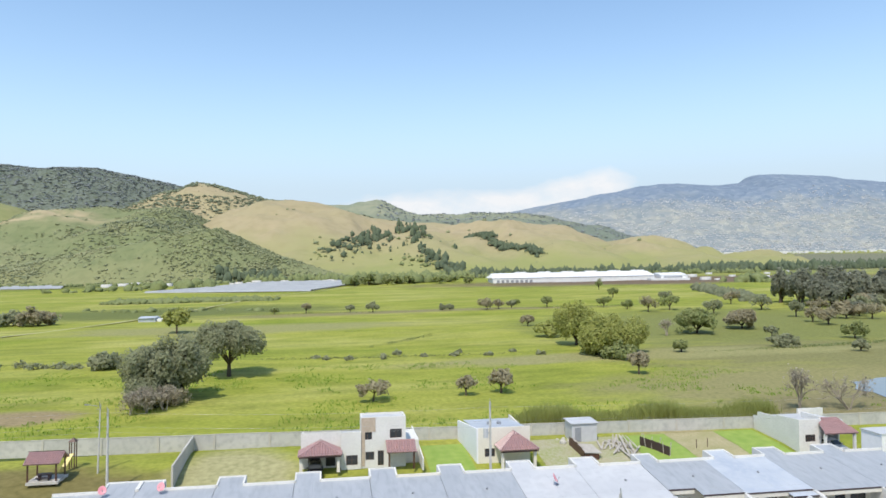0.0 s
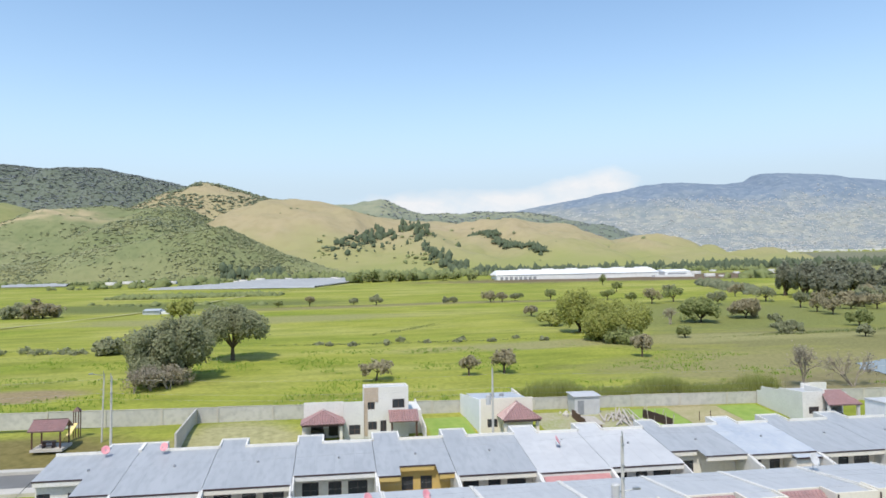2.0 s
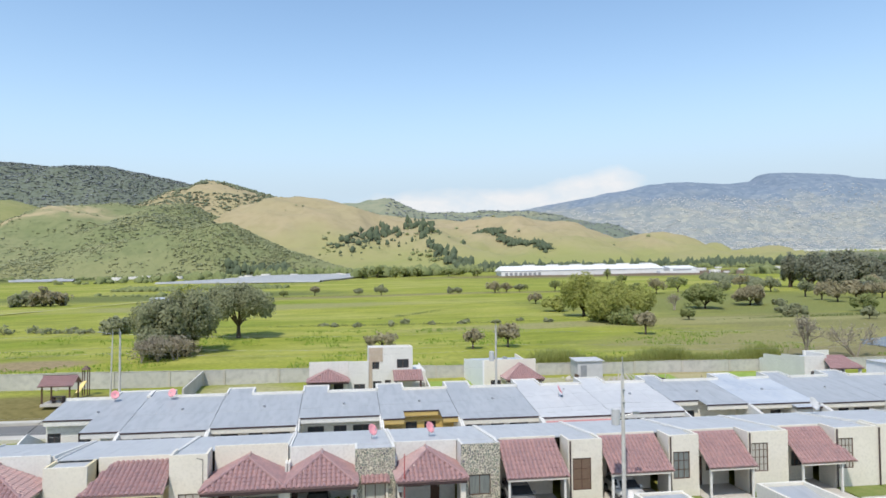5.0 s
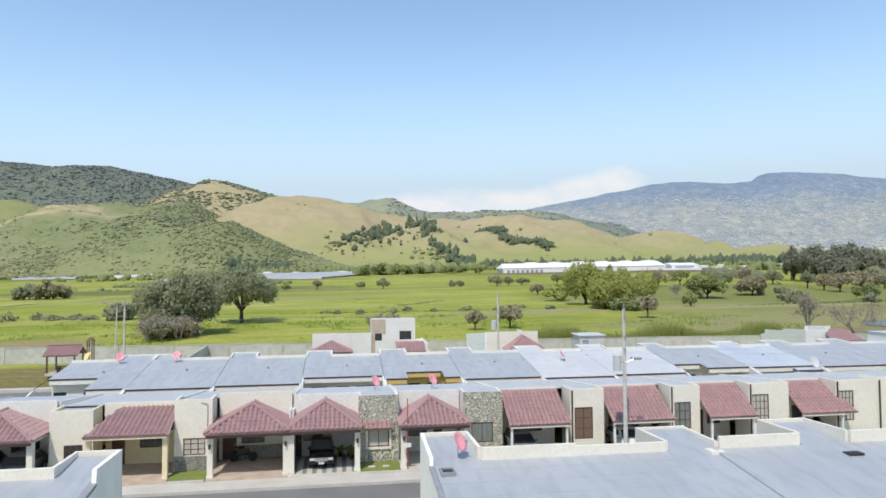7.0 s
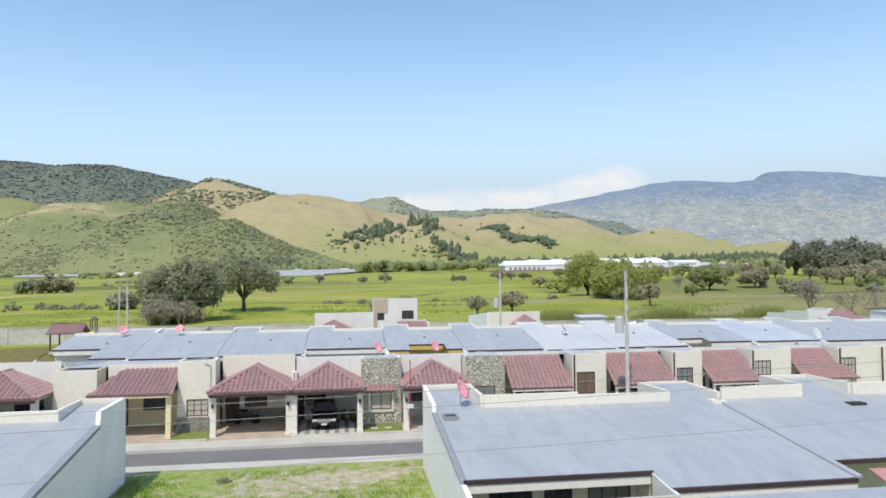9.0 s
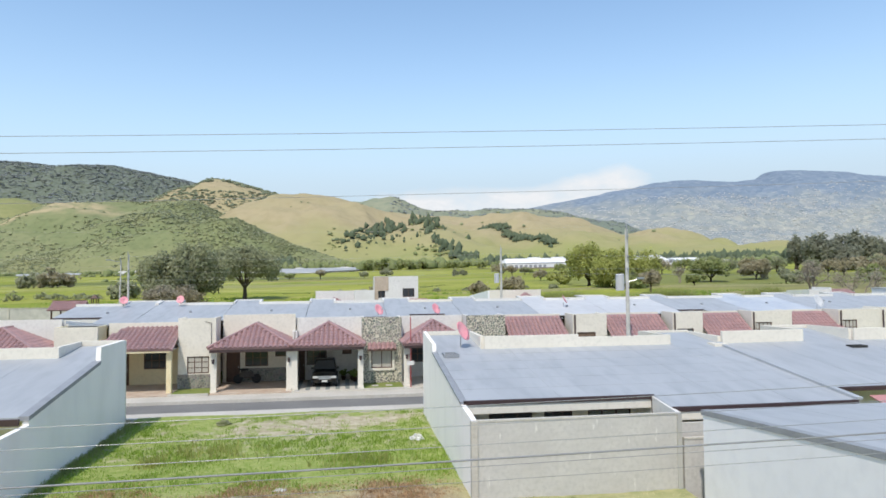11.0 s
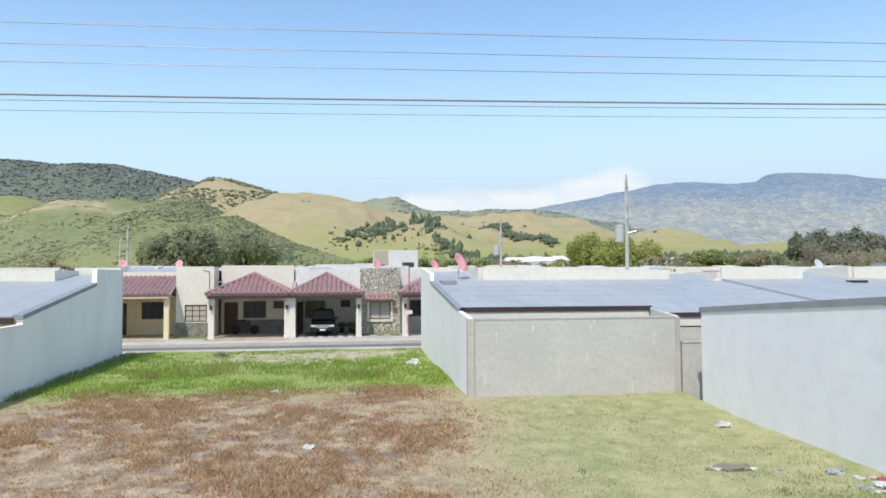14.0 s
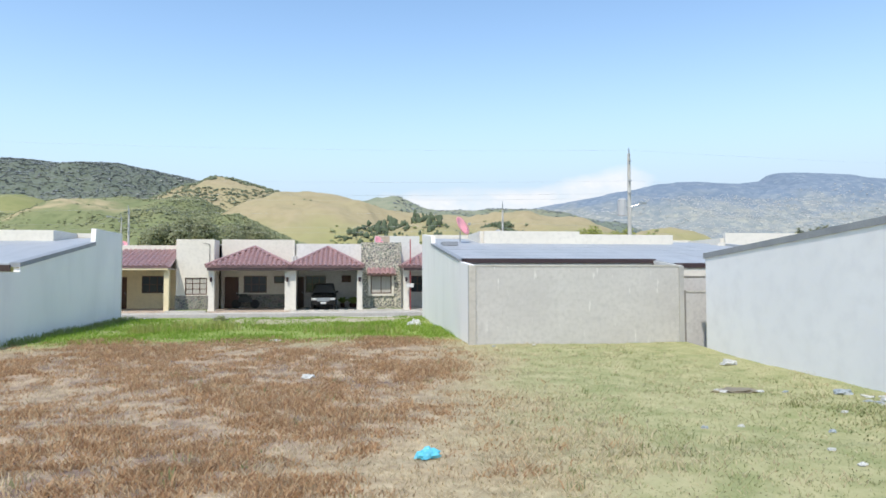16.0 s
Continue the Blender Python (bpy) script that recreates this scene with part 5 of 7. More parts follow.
SITE = stand((-6.4, 75.4, 7.15), (-2.5, 83.0, 7.1), 1.045, 1.0, 0.88)
h = thing("house", -6, 78, 0.6, "white two-storey house with a square tower and tiled porches", "house", "houses of the far street")
tw = [(-6.15, -5.15, 4.15, 5.35), (-3.1, -1.7, 4.25, 5.45), (-4.5, -3.8, 0.6, 2.6), (-5.9, -4.9, 1.4, 2.5)]
part("tower_front", wall_y(bmesh.new(), -6.4, -1.25, 75.4, 0.2, 0.3, 7.15, tw), WHITE, h)
simple(h, "tower_strip", material("sandstone_cladding", (0.52, 0.42, 0.33), (0.44, 0.35, 0.27), scale=2, fine=6), (-6.38, -4.75, 75.34, 75.395, 5.15, 7.1), (-6.38, -5.96, 75.34, 75.395, 0.6, 5.15))
for xx in (-1.45, -6.4):
    part("tower_side", hull(bmesh.new(), [(xx, 75.6, 0.3), (xx + 0.2, 75.6, 0.3), (xx + 0.2, 78.5, 0.3), (xx, 78.5, 0.3)], [(xx, 75.6, 7.15), (xx + 0.2, 75.6, 7.15), (xx + 0.2, 78.5, 7.05), (xx, 78.5, 7.05)]), WHITE, h)
simple(h, "tower_back", WHITE, (-6.2, -1.45, 78.3, 78.5, 0.3, 7.05))
ribbed(h, -6.2, -1.45, 75.6, 6.95, 78.3, 6.85, METAL_PALE, 0.9, name="tower_roof")
for q in tw:
    window(h, *q, 75.4, bars=(1, 0))
part("left_front", wall_y(bmesh.new(), -13.2, -8.7, 76.2, 0.2, 0.3, 5.2, [(-12.4, -11.0, 1.0, 2.2), (-10.4, -9.3, 0.6, 2.6)]), WHITE, h)
part("middle_front", wall_y(bmesh.new(), -8.7, -6.4, 75.2, 0.2, 0.3, 5.3, [(-8.1, -6.8, 0.9, 2.2)]), WHITE, h)
window(h, -8.1, -6.8, 0.9, 2.2, 75.2)
window(h, -12.4, -11.0, 1.0, 2.2, 76.2)
# near-black panel in the opening stands for the shade inside the garage
simple(h, "garage_shade_panel", DARK, (-10.4, -9.3, 76.3, 76.35, 0.6, 2.6))
part("side_wall", hull(bmesh.new(), [(-13.2, 76.4, 0.3), (-13.0, 76.4, 0.3), (-13.0, 81, 0.3), (-13.2, 81, 0.3)], [(-13.2, 76.4, 4.95), (-13.0, 76.4, 4.95), (-13.0, 81, 4.1), (-13.2, 81, 4.1)]), WHITE, h)
ribbed(h, -13.0, -6.42, 76.42, 4.85, 81.0, 4.02, METAL_PALE, 0.9, name="roof")
hip_carport(h, -13.4, -8.6, 73.2, 76.1, 2.9, 4.2, 75.0, 0.55, (-13.1, -9.0), 76.2)
bm = bmesh.new()
tile_face(bm, [(-3.6, 73.4, 2.8), (-0.2, 73.4, 2.8), (-0.2, 75.38, 4.0), (-3.6, 75.38, 4.0)])
part("porch_roof", bm, TILE, h, "red tile porch roof")
for px in (-3.3, -0.5):
    simple(h, "porch_post", WOOD, (px - 0.1, px + 0.1, 73.6, 73.8, 0.5, 2.75))
part("yard_fence", hull(bmesh.new(), [(0.4, 73, 0.4), (0.55, 73, 0.4), (0.55, 84, 0.8), (0.4, 84, 0.8)], [(0.4, 73, 2.0), (0.55, 73, 2.0), (0.55, 84, 3.6), (0.4, 84, 3.6)]), WHITE, h)
simple(h, "right_wing", WHITE, (-1.25, 0.4, 76.4, 82, 0.3, 3.6))

SITE = GRID
h = thing("house", 15, 87, 0.9, "cream house with a hip-tiled porch and flat blue roof", "house", "houses of the far street")
part("front_wall", wall_y(bmesh.new(), 11.8, 18.4, 82.7, 0.2, 0.4, 5.27, [(12.62, 13.9, 1.75, 2.75)]), CREAM, h)
window(h, 12.62, 13.9, 1.75, 2.75, 82.7)
part("side_wall", hull(bmesh.new(), [(11.6, 82.7, 0.5), (11.8, 82.7, 0.5), (11.2, 92.2, 1.0), (11.0, 92.2, 1.0)], [(11.6, 82.7, 5.22), (11.8, 82.7, 5.22), (11.2, 92.2, 4.3), (11.0, 92.2, 4.3)]), PAINTED, h)
sloped(h, "side_wall", 18.2, 18.4, 82.9, 0.5, 92.2, 0.9, 3.9, CREAM)
ribbed(h, 11.8, 18.2, 82.9, 5.05, 92.2, 4.3, BLUE_ROOF, 0.9)
for xx in (14.2, 15.5):
    part("water_tank", rod(bmesh.new(), (xx, 87.0, 4.7), (xx, 87.0, 5.06), 0.32, 0.28, 14), LEAD, h, "small dark roof water tank")
hip_carport(h, 13.8, 18.6, 79.5, 82.6, 3.2, 4.8, 81.6, 0.6, (14.2, 18.2), 82.7)

h = thing("house", 57, 84, 0.7, "white bungalow with a tiled carport", "house", "houses of the far street")
part("front_wall", wall_y(bmesh.new(), 54.4, 57.45, 80.7, 0.2, 0.5, 4.92, [(55.1, 56.55, 2.05, 2.95)]), WHITE, h)
window(h, 55.1, 56.55, 2.05, 2.95, 80.7, bars=(3, 1))
profile_wall(h, "side_wall", 54.2, 54.4, [(80.7, 0.5), (90.3, 1.2), (90.3, 3.6), (89.4, 3.75), (89.3, 4.3), (85.4, 4.45), (85.3, 4.72), (80.7, 4.92)], WHITE)
simple(h, "side_wall", WHITE, (61.0, 61.2, 82.0, 90.0, 0.8, 4.0))
ribbed(h, 54.4, 61.0, 80.9, 4.6, 88.0, 4.1, METAL_PALE, 0.9)
simple(h, "parapet", WHITE, (59.6, 63.6, 88.0, 88.2, 3.0, 4.75))
simple(h, "parapet", WHITE, (57.3, 57.5, 80.9, 84.4, 4.3, 5.15))
bm = bmesh.new()
tile_face(bm, [(56.0, 78.1, 3.6), (60.75, 78.1, 3.55), (60.5, 81.6, 4.85), (57.5, 81.6, 4.85)])
part("carport_roof", bm, TILE, h, "red tile carport roof")
for px in (56.2, 60.4):
    simple(h, "pillar", WHITE, (px - 0.15, px + 0.15, 78.3, 78.6, 0.4, 3.5))
simple(h, "carport_floor", CONCRETE, (55.6, 62.0, 76.0, 84.0, 0.45, 0.72))
simple(h, "carport_back", WHITE, (57.45, 61.0, 83.6, 83.8, 0.5, 3.6))
SITE = stand((52.0, 69.9, 4.3), (57.4, 70.8, 5.16), 1.1)
h = thing("house", 53, 73, 0.5, "plain white block-shaped house at the street's end", "house", "houses of the far street")
simple(h, "wall", PAINTED, (52.0, 62, 69.9, 73.0, 0.2, 4.3))
simple(h, "roof", METAL_PALE, (51.9, 62.1, 69.8, 73.1, 4.3, 4.38))
SITE = stand((19.3, 82.2, 3.2), (25.7, 88.0, 4.0), 1.075)
h = thing("shed", 21, 83.5, 0.9, "small zinc-clad garden shed against the wall", "shed")
simple(h, "wall", METAL_PALE, (19.5, 22.8, 82.4, 85.2, 0.8, 3.2))
part("roof", hull(bmesh.new(), [(19.3, 82.2, 3.2), (23.0, 82.2, 3.2), (23.0, 85.3, 3.35), (19.3, 85.3, 3.35)], [(19.3, 82.2, 3.28), (23.0, 82.2, 3.28), (23.0, 85.3, 3.43), (19.3, 85.3, 3.43)]), METAL_PALE, h)
simple(h, "door", LEAD, (19.9, 20.7, 82.34, 82.395, 0.9, 2.7))
# playground
SITE = stand((-45.6, 77.6, 2.9), (-39.55, 82.5, 3.55), 0.79, 0.85, 0.9)
h = thing("picnic_shelter", -43.0, 79.5, 0.6, "open shelter with a red tile roof on four posts", "shelter")
bm = bmesh.new()
tile_face(bm, [(-45.6, 77.6, 2.9), (-40.9, 77.6, 2.9), (-40.9, 79.6, 4.0), (-45.6, 79.6, 4.0)])
tile_face(bm, [(-40.9, 81.4, 2.9), (-45.6, 81.4, 2.9), (-45.6, 79.6, 4.0), (-40.9, 79.6, 4.0)])
part("roof", bm, TILE, h)
for px in (-45.1, -41.4):
    for py in (78.0, 81.0):
        simple(h, "post", WOOD, (px - 0.09, px + 0.09, py - 0.09, py + 0.09, 0.6, 3.0))
simple(h, "floor", CONCRETE, (-45.2, -41.0, 77.6, 81.2, 0.4, 0.72))
t = thing("picnic_table", -43.2, 78.8, 0.72, "dark picnic table with benches under the shelter", "table")
simple(t, "top", GUTTER, (-44.1, -42.3, 78.4, 79.2, 1.42, 1.5))
for yy in (77.95, 79.35):
    simple(t, "bench", GUTTER, (-44.1, -42.3, yy, yy + 0.3, 1.1, 1.17))
for xx in (-43.9, -42.6):
    simple(t, "leg", GUTTER, (xx, xx + 0.12, 78.3, 79.3, 0.72, 1.42))
YEL = material("yellow_plastic", (0.70, 0.52, 0.12), rough=0.4, bump=0)
t = thing("slide", -42.0, 82.2, 0.7, "yellow playground slide with a wooden frame", "slide")
part("chute", hull(bmesh.new(), [(-42.6, 82.0, 0.8), (-42.0, 82.0, 0.8), (-41.2, 83.6, 2.6), (-41.8, 83.6, 2.6)], [(-42.6, 82.0, 0.9), (-42.0, 82.0, 0.9), (-41.2, 83.6, 2.7), (-41.8, 83.6, 2.7)]), YEL, t)
for px, py in ((-41.8, 83.6), (-41.1, 83.6), (-41.8, 84.4), (-41.1, 84.4)):
    simple(t, "post", WOOD, (px - 0.06, px + 0.06, py - 0.06, py + 0.06, 0.7, 4.2))
part("roof", hull(bmesh.new(), [(-42.0, 83.4, 4.2), (-40.9, 83.4, 4.2), (-40.9, 84.6, 4.2), (-42.0, 84.6, 4.2)], [(-41.5, 83.9, 4.7), (-41.4, 83.9, 4.7), (-41.4, 84.1, 4.7), (-41.5, 84.1, 4.7)]), WOOD, t)


SITE = GRID


# ---- poles, wires, dishes ----
def utility_pole(x, y, z, height, label, tank=True, lamp=None, r=0.16, lean=0.0):
    p = thing("utility_pole", x, y, z, label, "pole", "utility poles")
    part("shaft", rod(bmesh.new(), (x, y, z - 0.2), (x + lean, y, z + height), r, r * 0.6, 10), POLE, p, smooth=False)
    bm = bmesh.new()
    rod(bm, (x + lean, y - 0.12, z + height - 0.5), (x + lean - 0.05, y - 0.12, z + height + 0.35), 0.035, n=6)
    part("top_pin", bm, STEEL, p)
    for zz in (height - 0.5, height - 1.8, height - 2.6):
        part("insulator", rod(bmesh.new(), (x - 0.02, y - 0.3, z + zz), (x - 0.02, y - 0.12, z + zz), 0.06, n=6), STEEL, p)
    if tank:
        t = part("transformer", rod(bmesh.new(), (x - 0.5, y, z + height * 0.60), (x - 0.5, y, z + height * 0.60 + 1.0), 0.28, n=12), METAL_PALE, p, "grey transformer can")
        part("lid", rod(bmesh.new(), (x - 0.5, y, z + height * 0.60 + 1.0), (x - 0.5, y, z + height * 0.60 + 1.08), 0.3, 0.22, 12), METAL_PALE, t)
        part("bracket", box(bmesh.new(), x - 0.3, x, y - 0.04, y + 0.04, z + height * 0.65, z + height * 0.65 + 0.08), STEEL, p)
    if lamp:
        bm = bmesh.new()
        dx, zz = lamp
        rod(bm, (x, y, z + zz), (x + dx, y - 0.3, z + zz + 0.25), 0.035, n=6)
        part("lamp_arm", bm, STEEL, p)
        part("lamp_head", box(bmesh.new(), x + dx - 0.3, x + dx + 0.15, y - 0.42, y - 0.2, z + zz + 0.18, z + zz + 0.32), STEEL, p)
    return p


utility_pole(12.2, 42.3, 0, 10.1, "tall concrete utility pole with a transformer beside the near street", lamp=(0.85, 6.6))
utility_pole(11.25, 74.0, 0.4, 9.75, "concrete utility pole with a transformer on the far street", lean=0.0)
utility_pole(-30.05, 80.0, 0.8, 9.0, "plain concrete utility pole at the green", tank=False)
utility_pole(-32.9, 86.0, 1.3, 8.0, "slim pole with a street lamp arm", tank=False, lamp=(-1.1, 7.8), r=0.11, lean=0.2)
utility_pole(-46, 42.3, 0, 10.1, "concrete utility pole further along the near street", tank=False)
utility_pole(70, 42.3, 0, 10.1, "concrete utility pole at the street's far end", tank=False)
utility_pole(-36, 7.3, 0, 10.0, "concrete pole carrying the wires over the lot", tank=False)
utility_pole(28, 6.2, 0, 10.0, "concrete pole at the other end of the wires", tank=False)
WIRE = material("wire_insulation", (0.30, 0.30, 0.31), rough=0.5, bump=0)
WIRE_PALE = material("bare_aluminium_wire", (0.42, 0.42, 0.42), rough=0.4, bump=0, metal=0.5)


def wire(p, q, sag, r, mat, label, n=28):
    p, q = Vector(p), Vector(q)
    cu = bpy.data.curves.new("overhead_wire", "CURVE")
    cu.dimensions, cu.bevel_depth, cu.bevel_resolution = "3D", r, 1
    sp = cu.splines.new("POLY")
    sp.points.add(n)
    for k in range(n + 1):
        t = k / n
        a = p.lerp(q, t) - Vector((0, 0, 4 * sag * t * (1 - t)))
        sp.points[k].co = (*(SITE @ a), 1)
    cu.materials.append(mat)
    return tagged(new("overhead_wire", cu), label, "wire", "overhead wires")


for yy, zz, r, m in ((7.65, 8.66, 0.003, WIRE), (7.65, 8.49, 0.003, WIRE), (7.65, 7.99, 0.0025, WIRE), (6.55, 5.92, 0.0034, WIRE_PALE), (6.55, 5.745, 0.0034, WIRE_PALE), (6.5, 5.58, 0.0034, WIRE_PALE),
                     (6.75, 5.38, 0.009, WIRE), (6.72, 5.325, 0.0035, WIRE), (6.63, 5.217, 0.0025, WIRE)):
    tilt = 0.45 if zz > 7 else 0.0
    wire((-36, yy + 0.55, zz + 0.12 - tilt), (28, yy - 0.6, zz + 1.38 + tilt), 0.70, r, m, "dark overhead wire across the empty lot")
for zz, r in ((10.3, 0.0025), (8.3, 0.003), (7.5, 0.004), (7.2, 0.004)):
    wire((-46, 42.15, zz), (12.2, 42.15, zz), 0.5, r, WIRE_PALE, "pale overhead wire along the near street")
    wire((12.2, 42.15, zz), (70, 42.15, zz), 0.5, r, WIRE_PALE, "pale overhead wire along the near street")
for zz in (8.9, 7.4, 6.8):
    wire((-30.3, 79.3, zz + 0.7), (11.25, 73.9, zz + 0.7), 0.5, 0.007, WIRE_PALE, "pale overhead wire along the far street")
    wire((11.25, 73.9, zz + 0.7), (86, 73.9, zz + 0.7), 0.6, 0.007, WIRE_PALE, "pale overhead wire along the far street")
    wire((-120, 82.0, zz + 0.7), (-30.3, 79.3, zz + 0.7), 0.7, 0.007, WIRE_PALE, "pale overhead wire along the far street")


def dish(x, y, z, label="faded red satellite dish on a bent mast", turn=30, s=1.0, mat=None):
    d = thing("satellite_dish", x, y, z, label, "satellite dish", "satellite dishes")
    part("mast", rod(bmesh.new(), (x, y, z - 0.05), (x, y, z + 0.45 * s), 0.025, n=6), STEEL, d)
    bm = bmesh.new()
    rings = []
    m = Matrix.Translation((x, y - 0.08, z + 0.62 * s)) @ Euler((radians(62), 0, radians(turn))).to_matrix().to_4x4()
    for r in (0.02, 0.16, 0.28, 0.38):
        rings.append([bm.verts.new(m @ Vector((r * s * math.cos(6.2832 * k / 16), 1.12 * r * s * math.sin(6.2832 * k / 16), 0.9 * r * r * s))) for k in range(16)])
    for a, b in zip(rings, rings[1:]):
        for k in range(16):
            bm.faces.new((a[k], a[(k + 1) % 16], b[(k + 1) % 16], b[k]))
    bm.faces.new(rings[0])
    ob = part("reflector", bm, mat or PINK, d, smooth=True)
    md = ob.modifiers.new("shell", "SOLIDIFY")
    md.thickness = 0.02
    bm = bmesh.new()
    tip = m @ Vector((0, -0.1 * s, 0.42 * s))
    rod(bm, m @ Vector((0, -0.4 * s, 0.1)), tip, 0.012, n=5)
    box(bm, tip.x - 0.05, tip.x + 0.05, tip.y - 0.05, tip.y + 0.05, tip.z - 0.05, tip.z + 0.05)
    part("feed_arm", bm, STEEL, d)
    return d


dish(-0.68, 32.1, zn(32.1), turn=50, s=1.15)
dish(-3.7, 50.0, 4.02, turn=40)
dish(0.5, 50.0, 4.02, turn=40)
dish(-26.3, 66.4, 4.46, turn=20, s=0.95)
dish(-21.3, 66.5, 4.47, turn=-10, s=0.95)
dish(14.9, 63.4, 4.01, turn=70, s=1.1)
dish(34.0, 53.0, 3.74, "pale grey satellite dish on a roof", 20, 1.4, METAL_PALE)


# ---- cars ----
def car(x, y, z, turn, paint, label, tall=False):
    """A parked car, its nose along local -y."""
    c = thing("car", x, y, z, label, "car")
    m = Matrix.Translation((x, y, z)) @ Euler((0, 0, radians(turn))).to_matrix().to_4x4() @ Matrix.Diagonal((0.94, 0.8, 1, 1) if tall else (1, 1, 1, 1))
    top = 1.66 if tall else 1.46
    belt_z = 1.0 if tall else 0.92
    body = [(-2.15, 0.45), (-2.22, 0.62), (-2.12, belt_z - 0.22), (-1.05, belt_z), (1.95, belt_z + 0.03), (2.18, belt_z - 0.1), (2.2, 0.5), (2.05, 0.3), (-2.0, 0.3)]
    cabin = [(-1.0, belt_z), (-0.25, top - 0.05), (0.2, top), (1.45, top - 0.03), (1.98, belt_z + 0.02)]

    def loft(profile, widths):
        bm = bmesh.new()
        L = [[bm.verts.new(m @ Vector((sx * w, yy, zz))) for (yy, zz), w in zip(profile, widths)] for sx in (-1, 1)]
        n = len(profile)
        for k in range(n):
            j = (k + 1) % n
            bm.faces.new((L[0][k], L[0][j], L[1][j], L[1][k]))
        bm.faces.new(L[0]), bm.faces.new(L[1])
        bmesh.ops.bevel(bm, geom=list(bm.edges), offset=0.05, segments=2, affect="EDGES")
        return bm
    part("body", loft(body, [0.76, 0.81, 0.83, 0.83, 0.83, 0.81, 0.81, 0.79, 0.79]), paint, c, smooth=True)
    part("cabin", loft(cabin, [0.78, 0.64, 0.63, 0.63, 0.75]), paint, c, smooth=True)
    part("windscreen", hull(bmesh.new(), [m @ Vector(q) for q in ((-0.72, -0.97, belt_z + 0.05), (0.72, -0.97, belt_z + 0.05), (0.58, -0.36, top - 0.12), (-0.58, -0.36, top - 0.12))],
                            [m @ Vector(q) for q in ((-0.72, -1.0, belt_z + 0.08), (0.72, -1.0, belt_z + 0.08), (0.58, -0.39, top - 0.09), (-0.58, -0.39, top - 0.09))]), GLASS, c)
    for sx in (-1, 1):
        part("side_glass", hull(bmesh.new(), [m @ Vector((sx * q[0], q[1], q[2])) for q in ((0.765, -0.7, belt_z + 0.06), (0.755, 1.65, belt_z + 0.06), (0.65, 1.3, top - 0.12), (0.65, -0.15, top - 0.14))],
                                [m @ Vector((sx * (q[0] + 0.02), q[1], q[2])) for q in ((0.765, -0.7, belt_z + 0.06), (0.755, 1.65, belt_z + 0.06), (0.65, 1.3, top - 0.12), (0.65, -0.15, top - 0.14))]), GLASS, c)
        for yy in (-1.35, 1.35):
            p0, p1 = m @ Vector((sx * 0.68, yy, 0.33)), m @ Vector((sx * 0.85, yy, 0.33))
            w = part("wheel", rod(bmesh.new(), p0, p1, 0.33, n=18), RUBBER, c)
            part("rim", rod(bmesh.new(), p1, m @ Vector((sx * 0.865, yy, 0.33)), 0.2, n=12), STEEL, w)
        h0 = m @ Vector((sx * 0.6, -2.17, belt_z - 0.32))
        part("headlight", box(bmesh.new(), h0.x - 0.17, h0.x + 0.17, h0.y - 0.05, h0.y + 0.06, h0.z - 0.07, h0.z + 0.07), LAMP_GLASS, c)
        mr = m @ Vector((sx * 0.88, -0.75, belt_z + 0.1))
        part("mirror", box(bmesh.new(), mr.x - 0.08, mr.x + 0.08, mr.y - 0.06, mr.y + 0.06, mr.z - 0.06, mr.z + 0.08), paint, c)
    g = m @ Vector((0, -2.2, 0.62))
    gr = part("grille", box(bmesh.new(), g.x - 0.38, g.x + 0.38, g.y - 0.05, g.y + 0.03, g.z - 0.08, g.z + 0.14), STEEL, c, "chrome grille bars")
    part("number_plate", box(bmesh.new(), g.x - 0.18, g.x + 0.18, g.y - 0.075, g.y - 0.055, g.z - 0.24, g.z - 0.12), PLATE, c)
    return c


car(-7.4, 46.05, 0.04, 0, BLACK_PAINT, "black off-road car parked nose-out in a carport", True)
car(-28.2, 45.9, 0.04, 0, BLACK_PAINT, "dark car in the shade of a tiled carport")
car(-25.8, 45.9, 0.04, 0, SILVER_PAINT, "silver car beside a dark one in a carport")
car(6.2, 46.1, 0.04, 0, SILVER_PAINT, "silver car under a tiled lean-to")
car(13.9, 46.1, 0.04, 0, WHITE_PAINT, "white car under a tiled lean-to")
car(59.2, 81.0, 0.72, 0, WHITE_PAINT, "white saloon car parked under a tiled carport")
car(-7.9, 81.9, 0.95, 0, BLACK_PAINT, "dark car under the porch of the tower house")
SITE = GRID
# added motorcycle: fills in for a dark shape at the carport's back
mo = thing("motorcycle", -12.6, 47.3, 0.04, "dark motorcycle added as a dark shape in a carport", "motorcycle")
for yy in (-0.6, 0.6):
    part("wheel", rod(bmesh.new(), (-12.6 + yy, 47.24, 0.33), (-12.6 + yy, 47.34, 0.33), 0.3, n=16), RUBBER, mo)
part("frame", hull(bmesh.new(), [(-13.1, 47.2, 0.45), (-12.1, 47.2, 0.45), (-12.1, 47.38, 0.45), (-13.1, 47.38, 0.45)], [(-13.0, 47.2, 0.9), (-12.3, 47.2, 0.85), (-12.3, 47.38, 0.85), (-13.0, 47.38, 0.9)]), BLACK_PAINT, mo)
part("handlebar", rod(bmesh.new(), (-12.15, 47.0, 1.05), (-12.15, 47.6, 1.05), 0.02, n=6), STEEL, mo)
part("seat", box(bmesh.new(), -13.15, -12.55, 47.2, 47.4, 0.9, 1.0), RUBBER, mo)

# ---- leftovers on the building plots of the far street ----
def plot_z(y):
    return np.interp(y, [76, 80, 84, 88, 92], [0.08, 0.55, 1.17, 1.5, 1.84])


